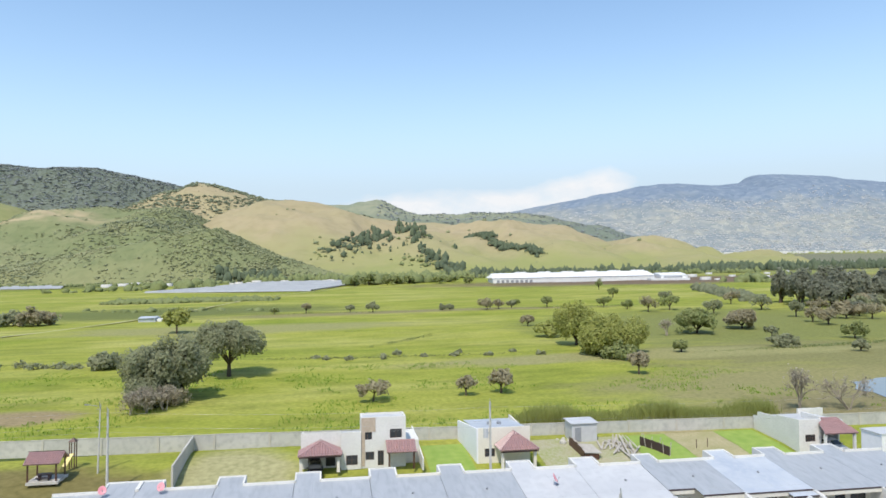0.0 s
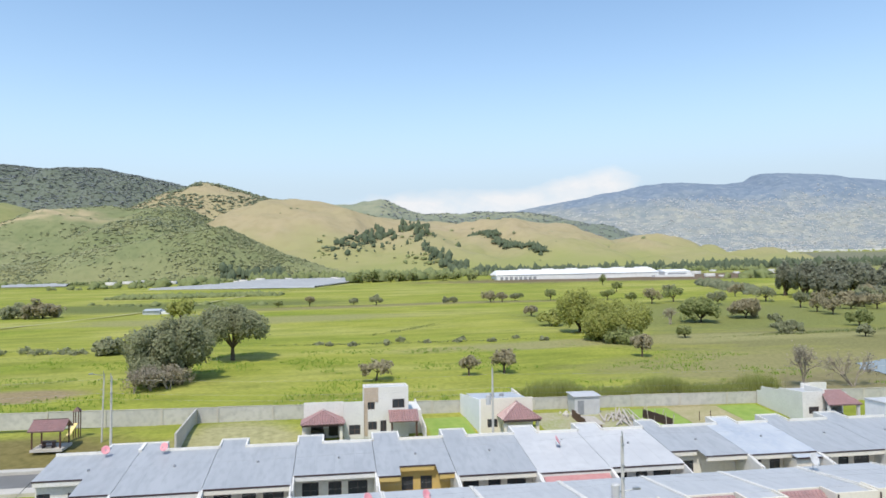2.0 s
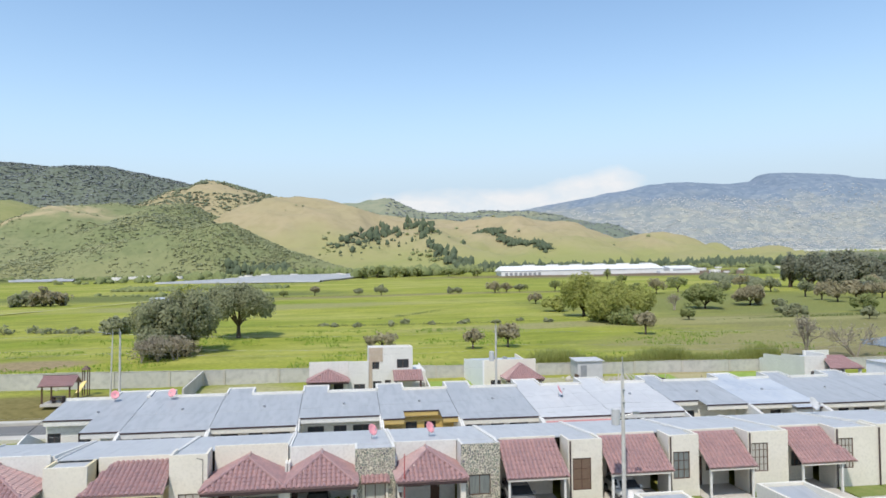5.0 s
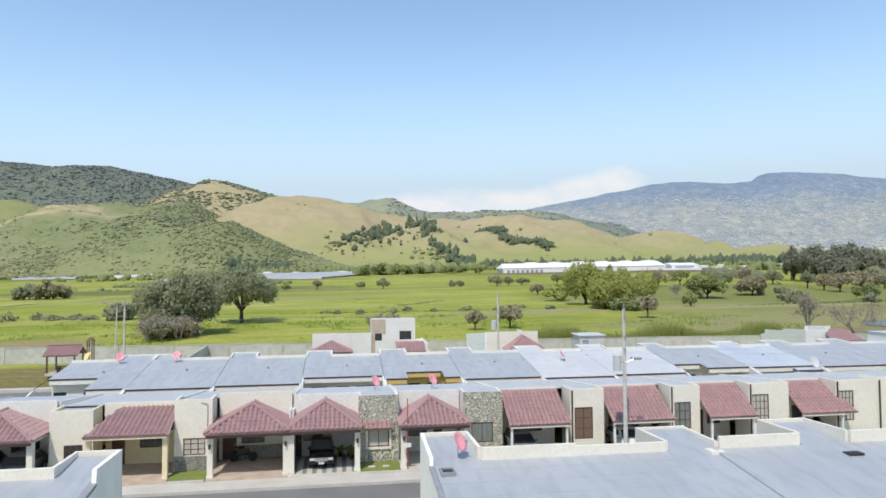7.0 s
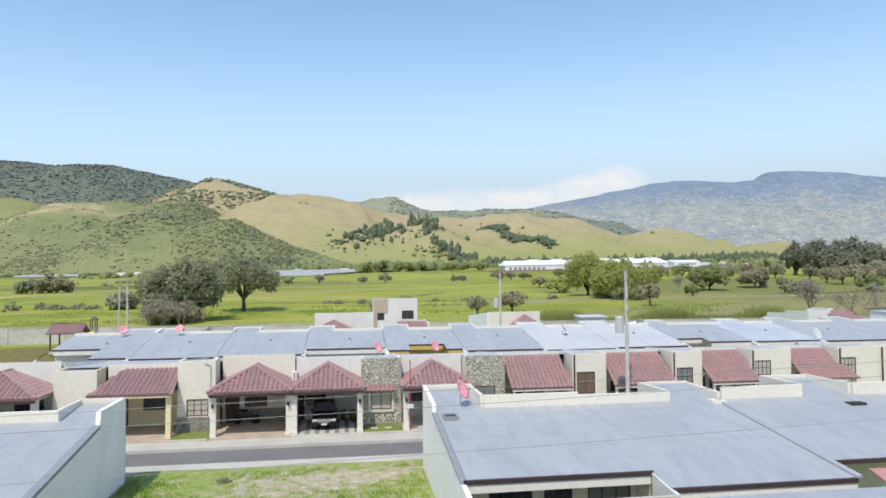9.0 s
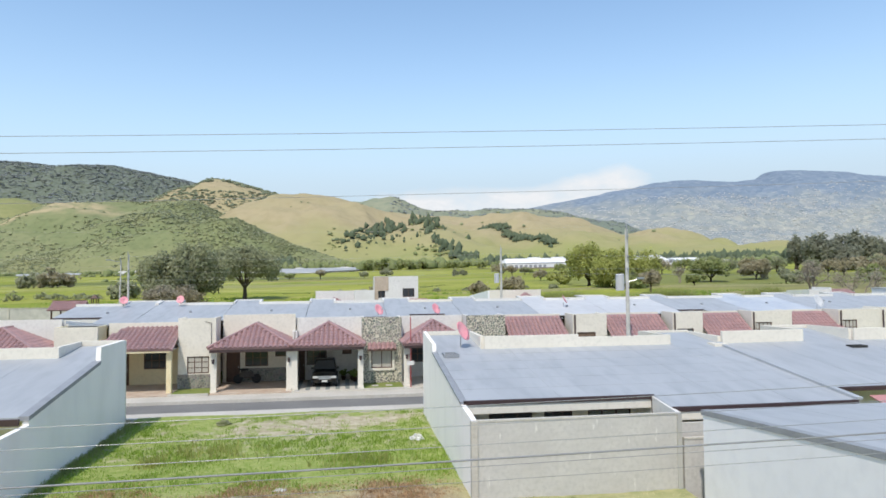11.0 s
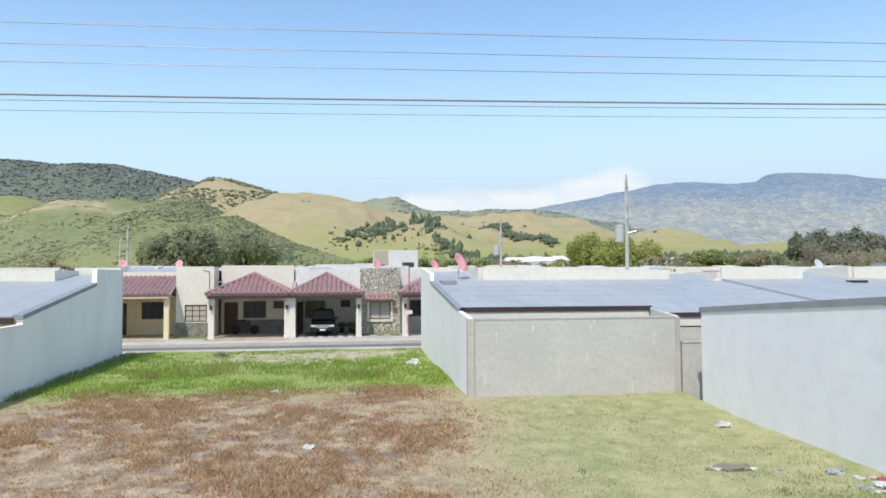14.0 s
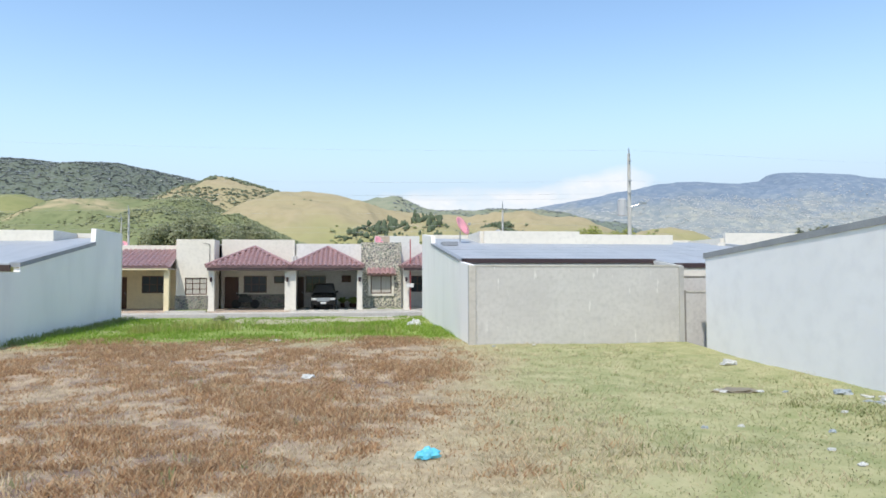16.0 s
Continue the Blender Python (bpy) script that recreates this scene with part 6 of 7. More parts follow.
PLOT_LAWN = material("watered_lawn", (0.20, 0.31, 0.045), (0.27, 0.36, 0.07), rough=0.95, scale=0.8, fine=6, bump=0.4, c3=(0.24, 0.30, 0.08))
PLOT_DRY = material("dry_plot", (0.40, 0.34, 0.20), (0.33, 0.30, 0.15), rough=0.95, scale=0.5, fine=4, bump=0.4, c3=(0.28, 0.27, 0.10))
PLOT_ROUGH = material("rough_plot", (0.29, 0.31, 0.12), (0.36, 0.33, 0.20), rough=0.95, scale=0.5, fine=3, bump=0.5, c3=(0.42, 0.39, 0.31))
for x0, x1, y0, y1, mat, label in ((40.0, 47.4, 79.5, 89.8, PLOT_DRY, "dry tan building plot"), (47.45, 53.5, 79.5, 89.8, PLOT_LAWN, "bright green lawn of an empty plot"), (33.4, 39.95, 79.5, 89.8, PLOT_LAWN, "bright green lawn beside stacked timber"),
                                   (5.6, 11.2, 80.0, 89.8, PLOT_LAWN, "green lawn between two houses"), (20.0, 33.35, 78.5, 89.8, PLOT_ROUGH, "rough plot with rubble and weeds")):
    qx, qy = np.meshgrid(np.linspace(x0, x1, 9), np.linspace(y0, y1, 15))
    tagged(sheet("ground_plot", qx, qy, plot_z(qy) + 0.04, mat), label, "ground", kind="structure")

PALE_WOOD = material("weathered_plank", (0.50, 0.46, 0.40), (0.40, 0.36, 0.31), scale=2, fine=12, c3=(0.34, 0.30, 0.25), stretch=(1, 0.2, 1))


def plank(x, y, length, turn, tilt, lift, width=0.22):
    pl = thing("plank", x, y, float(plot_z(y)), "weathered plank lying on a building plot", "timber", "building timber")
    bm = box(bmesh.new(), -width / 2, width / 2, -length / 2, length / 2, 0, 0.06)
    bm.transform(pose(x, y, float(plot_z(y)) + 0.06 + lift, 5 + tilt, 0, turn))
    part("board", bm, PALE_WOOD, pl)


PRNG = np.random.default_rng(5)
for k in range(22):
    u = PRNG.uniform(size=5)
    plank(28.6 + 4.4 * u[0], 81.6 + 5.6 * u[1], 2.4 + 2.6 * u[2], -40 + 30 * u[3] if k % 4 else 50 * u[3], 4 * u[4], 0.10 + 0.3 * u[4] * u[0])
for k in range(5):   # longer boards leaning against each other
    plank(31.2 + 0.5 * k, 87.0 - 0.35 * k, 4.6, -24 + 5 * k, 3, 0.35 + 0.05 * k, 0.16)
hd = thing("hoarding", 25.6, 84.4, 1.2, "low dark brown board hoarding round a plot corner", "hoarding")
for k in range(7):
    y = 82.0 + 0.78 * k
    part("board", box(bmesh.new(), 25.2, 25.26, y, y + 0.75, float(plot_z(y)), float(plot_z(y)) + 1.15 + 0.1 * (k % 2)), WOOD, hd)
for k in range(3):
    part("board", box(bmesh.new(), 25.3 + 0.62 * k, 25.9 + 0.62 * k, 81.9, 81.96, float(plot_z(82)) - 0.1, float(plot_z(82)) + 0.7), WOOD, hd)
part("sheet_top", hull(bmesh.new(), [(25.3, 82.0, 1.75), (27.6, 82.0, 1.6), (27.6, 85.5, 1.85), (25.3, 85.5, 2.1)], [(25.3, 82.0, 1.8), (27.6, 82.0, 1.65), (27.6, 85.5, 1.9), (25.3, 85.5, 2.15)]), PALE_WOOD, hd, "pale warped sheet")
fe = thing("mesh_fence", 35.6, 83.8, 1.0, "dark shade-cloth fence with pale leaning posts", "fence")
for k in range(6):
    x, y = 34.5 + 0.42 * k, 85.9 - 0.82 * k
    z = float(plot_z(y))
    part("post", rod(bmesh.new(), (x, y, z - 0.1), (x + (0.35, -0.25, 0.1, 0.5, -0.1, 0.2)[k], y, z + 1.55 + 0.2 * (k % 2)), 0.05, n=6), PALE_WOOD, fe, "pale wooden post")
    if k < 5:
        part("cloth", hull(bmesh.new(), [(x, y, z), (x + 0.42, y - 0.82, z - 0.12), (x + 0.44, y - 0.81, z - 0.12), (x + 0.02, y + 0.01, z)], [(x, y, z + 1.2), (x + 0.42, y - 0.82, z + 1.05), (x + 0.44, y - 0.81, z + 1.05), (x + 0.02, y + 0.01, z + 1.2)]), GUTTER, fe)
for x, y in ((41.4, 83.7), (43.1, 83.9)):
    mp = thing("marker_post", x, y, 1.1, "dark wooden marker post on a dry plot", "post", "marker posts")
    part("stake", rod(bmesh.new(), (x, y, 0.9), (x, y, 2.35), 0.06, 0.05, n=6), WOOD, mp)
SITE = stand((18.0, 82.5, 1.1), (25.4, 88.6, 1.65), 0.9, 1, 1)
for k in range(16):
    bm = bmesh.new()
    bmesh.ops.create_icosphere(bm, subdivisions=1, radius=1.0)
    x, y, s = 16.6 + HRNG.uniform(0, 3.0), 81.5 + HRNG.uniform(0, 2.2), HRNG.uniform(0.18, 0.45)
    for v in bm.verts:
        v.co = Vector((x, y, 1.1)) + v.co * s * (1 + 0.4 * noise.noise(v.co * 2 + Vector((k, 0, 0))))
    tagged(put("rubble_lump", bm, CONCRETE), "pale lump of concrete rubble on bare ground", "rubble", "rubble heap")

SITE = GRID

# ---- small things along the near street ----
for px in (-14.13, -9.57, -5.13, -2.19):
    wl2 = thing("wall_lamp", px, 43.6, 2.0, "small dark lantern on a carport pillar", "lamp", "pillar lamps")
    part("bracket", box(bmesh.new(), px - 0.03, px + 0.03, 43.6, 43.70, 2.0, 2.06), GUTTER, wl2)
    part("lantern", rod(bmesh.new(), (px, 43.56, 1.82), (px, 43.56, 2.1), 0.06, 0.09, 6), GUTTER, wl2)
for k, (x, y) in enumerate(((-6.2, 47.4), (-5.6, 47.3), (-5.45, 46.6))):
    pp = thing("potted_plant", x, y, 0.03, "leafy plant in a dark pot inside a carport", "plant", "potted plants")
    part("pot", rod(bmesh.new(), (x, y, 0.03), (x, y, 0.33), 0.12, 0.17, 12), WOOD, pp)
    bm = bmesh.new()
    for j in range(14):
        a = j * 2.4
        tip = Vector((x + 0.3 * math.cos(a), y + 0.3 * math.sin(a), 0.55 + 0.06 * (j % 4)))
        hull(bm, [(x - 0.02, y, 0.3), (x + 0.02, y, 0.3), (x + 0.02, y + 0.02, 0.3)], [tip + Vector((-0.06, 0, 0)), tip + Vector((0.06, 0, 0.02)), tip + Vector((0, 0.05, -0.03))])
    part("leaves", bm, LAWN, pp)
for x in (-4.4, -3.5, 2.6, 3.4):
    slab("stepping_slab", x, x + 0.42, 44.2, 44.6, 0.05, 0.085, CONCRETE, "pale stepping slab in a front lawn", "paving")
co2 = thing("conduit", -14.6, 45.58, 3.0, "thin dark service conduit fixed on a house wall", "conduit")
part("pipe", rod(bmesh.new(), (-14.6, 45.56, 2.7), (-14.6, 45.56, 4.2), 0.016, n=6), GUTTER, co2)
part("bend", rod(bmesh.new(), (-14.6, 45.56, 4.2), (-15.0, 45.56, 4.3), 0.016, n=6), GUTTER, co2)
mp = thing("service_mast", -1.9, 43.9, 0.0, "thin rusty service mast beside a carport pillar", "mast")
part("pole", rod(bmesh.new(), (-1.95, 43.5, 0.0), (-1.95, 43.5, 4.5), 0.035, n=6), RED_METAL, mp)
part("meter_box", box(bmesh.new(), -2.2, -1.75, 43.35, 43.47, 1.45, 1.7), WHITE, mp)


# ---- vegetation ----
def leaf_material(name, a, b, c):
    """Leaves that differ from clump to clump."""
    m = bpy.data.materials.new(name)
    m.use_nodes = True
    n, l = m.node_tree.nodes, m.node_tree.links
    g, r = n.new("ShaderNodeNewGeometry"), n.new("ShaderNodeValToRGB")
    r.color_ramp.elements.new(0.5)
    for e, (p, col) in zip(r.color_ramp.elements, ((0.0, c), (0.5, a), (1.0, b))):
        e.position, e.color = p, (*col, 1)
    l.new(g.outputs["Random Per Island"], r.inputs[0])
    bs = n["Principled BSDF"]
    l.new(r.outputs[0], bs.inputs["Base Color"])
    bs.inputs["Roughness"].default_value, bs.inputs["Specular IOR Level"].default_value = 0.75, 0.2
    tr, mx = n.new("ShaderNodeBsdfTranslucent"), n.new("ShaderNodeMixShader")
    mx.inputs[0].default_value = 0.5
    l.new(r.outputs[0], tr.inputs["Color"])
    l.new(bs.outputs[0], mx.inputs[1]), l.new(tr.outputs[0], mx.inputs[2])
    l.new(mx.outputs[0], n["Material Output"].inputs["Surface"])
    return m


LEAF_DARK = leaf_material("dark_leaves", (0.315, 0.33, 0.195), (0.39, 0.40, 0.25), (0.25, 0.265, 0.16))
LEAF_MID = leaf_material("green_leaves", (0.295, 0.335, 0.13), (0.375, 0.395, 0.175), (0.23, 0.265, 0.105))
LEAF_LIME = leaf_material("willow_leaves", (0.385, 0.405, 0.12), (0.455, 0.46, 0.16), (0.315, 0.34, 0.10))
LEAF_BROWN = leaf_material("dry_leaves", (0.38, 0.335, 0.215), (0.46, 0.41, 0.275), (0.30, 0.27, 0.17))
LEAF_GREY = leaf_material("grey_twigs", (0.40, 0.36, 0.28), (0.48, 0.43, 0.35), (0.31, 0.28, 0.21))
LEAF_GROVE = leaf_material("grove_leaves", (0.265, 0.275, 0.20), (0.32, 0.33, 0.245), (0.22, 0.23, 0.17))


def crown_mesh(name, lobes, count, size, mat, rng):
    """Many small bent leaf clumps spread through a set of lobes (x, y, z, rx, rz)."""
    lobes = np.array(lobes, float)
    wt = lobes[:, 3] ** 2 * lobes[:, 4]
    pick = rng.choice(len(lobes), count, p=wt / wt.sum())
    d = rng.normal(size=(count, 3))
    d /= np.linalg.norm(d, axis=1)[:, None]
    r = rng.uniform(0.3, 1.1, (count, 1)) ** 0.5
    L = lobes[pick]
    c = L[:, :3] + d * r * np.stack([L[:, 3], L[:, 3], L[:, 4]], 1) + rng.normal(scale=0.12, size=(count, 3))
    nrm = d * 0.7 + rng.normal(scale=0.5, size=(count, 3)) + [0, -0.25, 0.55]
    nrm /= np.linalg.norm(nrm, axis=1)[:, None]
    t = np.cross(nrm, rng.normal(size=(count, 3)))
    t /= np.linalg.norm(t, axis=1)[:, None]
    b = np.cross(nrm, t)
    s = size * rng.uniform(0.5, 1.4, (count, 1))
    V = np.stack([c - t * s - b * s * 0.5, c + t * s - b * s * 0.6, c + nrm * s * 0.35 + t * s * 0.2 + b * s * 0.2, c + t * s * 0.7 + b * s * 0.8, c - t * s * 0.9 + b * s * 0.5], 1)
    base = np.arange(count)[:, None] * 5
    F = np.concatenate([base + [0, 1, 2], base + [1, 3, 2], base + [3, 4, 2], base + [4, 0, 2]])
    return quads(name, V.reshape(-1, 3), F, mat)


def tree(x, y, height, spread, label, mat=None, seed=1, count=1500, size=0.35, bare=0.3, lobes=9, lean=0.0, group="pasture trees", dome=0.6, name="tree", sub=3):
    """Trunk, forking limbs and a crown of leaf clumps; spread is the crown's radius."""
    rng = np.random.default_rng(seed)
    z = ground_z(y) - 0.1
    tr = thing(name, x, y, z, label, "tree" if name == "tree" else "bush", group)
    bm = bmesh.new()
    fork = z + height * max(bare, 0.12)
    r0 = 0.05 + 0.035 * height
    rod(bm, (x, y, z - 0.3), (x + lean * 0.5, y, (z + fork) / 2), r0 * 1.2, r0 * 0.9, 8)
    rod(bm, (x + lean * 0.5, y, (z + fork) / 2), (x + lean, y, fork), r0 * 0.9, r0 * 0.75, 8)
    L = []
    for k in range(lobes):
        a, rr = 6.283 * k / max(1, lobes - 1) * 1.0 + rng.uniform(-0.5, 0.5), spread * (rng.uniform(0.42, 0.78) if k else 0.05)
        lx, ly = x + lean + rr * math.cos(a), y + rr * math.sin(a)
        up = dome + rng.uniform(-0.16, 0.14) + (0.12 if k == 0 else 0)
        rz = height * (1 - bare) * rng.uniform(0.22, 0.34)
        R = spread * rng.uniform(0.26, 0.42)
        lz = min(z + height * (bare + (1 - bare) * up) - 0.22 * height * (rr / spread) ** 2, z + height - rz)
        L.append((lx, ly, lz, R, rz))
        mid_p = Vector((x + lean, y, fork)).lerp(Vector((lx, ly, lz)), 0.55) + Vector((0, 0, 0.05 * height))
        rod(bm, (x + lean, y, fork - 0.1), mid_p, r0 * 0.5, r0 * 0.3, 6)
        rod(bm, mid_p, (lx, ly, lz + rz * 0.3), r0 * 0.3, r0 * 0.1, 5)
        for q in range(sub):
            e = Vector((lx, ly, lz)) + Vector(rng.normal(size=3)) * R * 0.55
            rod(bm, mid_p, e, r0 * 0.2, r0 * 0.05, 4)
            L.append((e.x, e.y, e.z, R * rng.uniform(0.4, 0.65), rz * rng.uniform(0.4, 0.7)))
    part("trunk", bm, BARK, tr)
    if count:
        under(crown_mesh("crown", L, int(count * 0.68), size * 1.2, mat or LEAF_MID, rng), tr)
    return tr


def bare_tree(x, y, height, spread, label, seed, leaves=300):
    """A leafless tree: limbs forking three times, with a few dry leaves."""
    rng = np.random.default_rng(seed)
    z = ground_z(y) - 0.1
    tr = thing("tree", x, y, z, label, "tree", "pasture trees")
    bm = bmesh.new()
    tips = []

    def grow(p, d, length, r, level):
        q = p + d * length
        rod(bm, p, q, r, r * 0.65, 5)
        if level == 0:
            tips.append((q.x, q.y, q.z, 0.4, 0.4))
            return
        for _ in range(4 if level > 1 else 3):
            nd = (d + Vector(rng.normal(size=3)) * 0.5 + Vector((0, 0, 0.12))).normalized()
            grow(p.lerp(q, rng.uniform(0.6, 1.0)), nd, length * rng.uniform(0.55, 0.8), r * 0.55, level - 1)
    for _ in range(3):
        grow(Vector((x + rng.normal() * 0.2, y, z)), Vector((rng.normal() * 0.25, rng.normal() * 0.25, 1)).normalized(), height * 0.36, 0.13, 4)
    part("trunk", bm, material("pale_bark", (0.34, 0.29, 0.23), (0.26, 0.22, 0.17)) if "pale_bark" not in bpy.data.materials else bpy.data.materials["pale_bark"], tr)
    under(crown_mesh("crown", tips, leaves // 3, 0.13, LEAF_GREY, rng), tr, "sparse dry leaves")
    return tr


SITE = PASTURE
tree(-42.3, 114.5, 11.6, 6.9, "large dark spreading tree at a field edge", LEAF_DARK, 2, count=26000, size=0.165, bare=0.02, lobes=13, dome=0.62)
tree(-40.3, 118.0, 9.0, 4.6, "dark tree grown into its larger neighbour", LEAF_DARK, 12, count=11000, size=0.165, bare=0.1)
tree(-37.4, 138.5, 11.8, 6.9, "broad dome-crowned dark pasture tree", LEAF_DARK, 1, count=22000, size=0.165, bare=0.22, lobes=12, dome=0.68)
tree(-43.8, 111.5, 7.2, 4.8, "dense lower tree grown into the big one", LEAF_DARK, 31, count=12000, size=0.165, bare=0.0, lobes=11, dome=0.5)
tree(-39.6, 110.0, 3.6, 3.0, "reddish-grey leafy thicket below the big tree", LEAF_BROWN, 32, count=2600, size=0.15, bare=0.0, name="bush", dome=0.5)
bare_tree(-41.6, 105.5, 4.8, 3, "greyish half-bare thicket below the big tree", 21, 2400)
bare_tree(-39.3, 107.0, 4.4, 3, "reddish half-bare shrub below the big tree", 22, 1200)
bare_tree(-43.6, 104.0, 4.2, 3, "grey twiggy shrub at the pasture's edge", 23, 900)
tree(-79, 230, 9.0, 5.2, "light green round-topped tree in the pasture", LEAF_LIME, 3, count=2200, size=0.4, bare=0.3)
tree(-68.5, 151, 4.5, 3.8, "dense round dark bush", LEAF_DARK, 4, count=2200, size=0.28, bare=0.0, name="bush", dome=0.5)
tree(-150, 275, 7.5, 7.0, "brown and green thicket at the pasture's side", LEAF_BROWN, 6, count=2200, size=0.5, bare=0.0, name="bush", dome=0.5)
tree(-162, 279, 6.5, 7.0, "brownish thicket at the pasture's side", LEAF_DARK, 7, count=2000, size=0.5, bare=0.0, name="bush", dome=0.5)
tree(-6.2, 108, 3.3, 2.9, "small flat-topped tree with a bent trunk", LEAF_BROWN, 8, count=700, size=0.22, bare=0.45, dome=0.75, lean=0.3)
tree(9.5, 110, 3.6, 1.8, "small reddish-leaved pasture tree", LEAF_BROWN, 9, count=700, size=0.2, bare=0.3)
tree(15.8, 111.4, 4.4, 2.3, "small pasture tree with a reddish crown", LEAF_BROWN, 10, count=1000, size=0.2, bare=0.3)
tree(49.5, 152, 11.5, 8.0, "lime-green spreading willow with foliage to the ground", LEAF_LIME, 11, count=26000, size=0.18, bare=0.0, lobes=15, dome=0.52)
tree(46.5, 172, 12.5, 6.5, "yellow-green willow behind its neighbour", LEAF_LIME, 13, count=18000, size=0.19, bare=0.0, lobes=12, dome=0.55)
tree(48.5, 145, 5.0, 4.2, "grey-green willow bush below the tall ones", LEAF_MID, 19, count=2400, size=0.28, bare=0.0, name="bush", dome=0.45)
tree(45.6, 125, 4.8, 2.3, "slender brown-green pasture tree", LEAF_BROWN, 14, count=1200, size=0.22, bare=0.32)
tree(44, 194, 4.4, 4.4, "low lime-green bush in the pasture", LEAF_LIME, 15, count=1500, size=0.35, bare=0.05, name="bush")
tree(91.7, 195, 8.3, 6.4, "round green pasture tree", LEAF_MID, 16, count=10000, size=0.24, bare=0.12, lobes=11)
tree(110.8, 203, 7.0, 5.6, "brownish spreading pasture tree", LEAF_BROWN, 17, count=7000, size=0.23, bare=0.15)
tree(127.8, 174, 4.4, 3.3, "small bright green tree in the pasture", LEAF_MID, 18, count=1600, size=0.3, bare=0.1)
tree(96.2, 158, 3.6, 3.3, "dark bush leaning over rough grass", LEAF_DARK, 20, count=1400, size=0.28, bare=0.05, name="bush", lean=0.6)
tree(103.8, 175, 3.6, 2.0, "small spiky tree in rough grass", LEAF_DARK, 24, count=500, size=0.3, bare=0.45)
bare_tree(58.0, 93.5, 7.4, 3, "bare grey tree beside the pond", 25, 700)
bare_tree(65.6, 93.0, 6.6, 3, "bare twiggy tree at the water's edge", 26, 500)
bare_tree(79.6, 190, 6.0, 3, "leafless pale tree in the pasture", 27, 600)
FAR_TREES = ((-59, 302, 3.6, 2.0, 1), (-45, 305, 5.0, 2.6, 2), (-24.6, 308, 3.6, 2.2, 0), (-13.5, 300, 5.2, 3.2, 0), (18.8, 298, 3.4, 1.9, 0), (22.4, 299, 3.4, 1.9, 0), (40, 298, 6.0, 4.4, 2), (46, 301, 5.6, 3.2, 2),
             (53, 306, 4.2, 2.4, 0), (71, 308, 5.6, 3.6, 1), (149.8, 471, 8.6, 3.4, 1), (129, 380, 6, 3.6, 1), (97, 301, 5.6, 4.0, 1), (102.3, 284, 4.8, 3.0, 1), (106, 269, 7.0, 4.6, 2), (117.3, 273, 7.6, 4.6, 1),
             (127, 253, 6.2, 4.2, 0), (142, 213, 6.6, 3.6, 2), (141, 203.5, 6.4, 3.8, 2), (171, 222, 6.8, 5.4, 2), (150.4, 235, 7.0, 3.6, 0), (154, 264, 7.2, 5.0, 0), (108.7, 146.8, 3.0, 1.8, 0), (66.5, 151.4, 3.6, 2.0, 1), (44, 224, 4.4, 2.6, 2), (160, 300, 6.5, 4.2, 2), (140, 330, 6.0, 4.0, 0), (170, 250, 6.0, 4.2, 2), (60, 330, 3.0, 2.0, 1))
for k, (x, y, hh, sp, kind) in enumerate(FAR_TREES):
    lab = ("small dark round tree far out in the pasture", "small green tree far out in the pasture", "small brown-leaved tree far out in the pasture")[kind]
    tree(x, y, hh, sp, lab, (LEAF_DARK, LEAF_MID, LEAF_BROWN)[kind], 60 + k, count=1100, size=0.24, bare=0.25, lobes=7, sub=1, group="far pasture trees")
# tall dark grove on the right edge of the pasture
for k in range(26):
    rg = np.random.default_rng(300 + k)
    tree(184 + 7.5 * (k % 9) + rg.uniform(-3, 3), 272 + 14 * (k // 9) + rg.uniform(-5, 5) + 2.2 * (k % 9), rg.uniform(9, 18.5), rg.uniform(4, 7.5), "tall dark tree in the grove beside the pasture", LEAF_GROVE, 300 + k, count=2400, size=0.46, bare=0.12, lobes=9, sub=1, group="trees of the dark grove", dome=0.62)
for k in range(9):
    rg = np.random.default_rng(400 + k)
    tree(165 + 9 * k + rg.uniform(-3, 3), 225 + 9 * k, rg.uniform(5, 8), rg.uniform(3.5, 5.5), "greyish brush at the grove's edge", (LEAF_BROWN, LEAF_GROVE, LEAF_DARK)[k % 3], 400 + k, count=900, size=0.5, bare=0.08, lobes=7, sub=1, group="brush at the grove's edge", name="bush")
for k in range(9):
    rg = np.random.default_rng(450 + k)
    tree(-46 + 15 * k + rg.uniform(-4, 4), 660 + rg.uniform(0, 50), rg.uniform(8, 14), rg.uniform(5, 9), "leafy tree near the factory", LEAF_MID, 450 + k, count=500, size=1.0, bare=0.08, lobes=7, sub=1, group="trees near the factory")
# low bushes along the old fence line
for k in range(16):
    rg = np.random.default_rng(500 + k)
    x = (-96, -90, -85, -80, -76)[k] if k < 5 else -24 + (k - 5) * 5.6 + rg.uniform(-2.5, 2.5)
    tree(x, 156 + rg.uniform(-2, 2) if k < 5 else 158 + rg.uniform(-4, 6), rg.uniform(0.8, 1.7) + (1.0 if k < 5 else 0), rg.uniform(0.7, 1.5) + (1.2 if k < 5 else 0), "low dark bush on an old fence line", LEAF_DARK, 500 + k, count=160, size=0.25, bare=0.0, lobes=5, sub=0, group="bushes along the fence line", name="bush", dome=0.5)


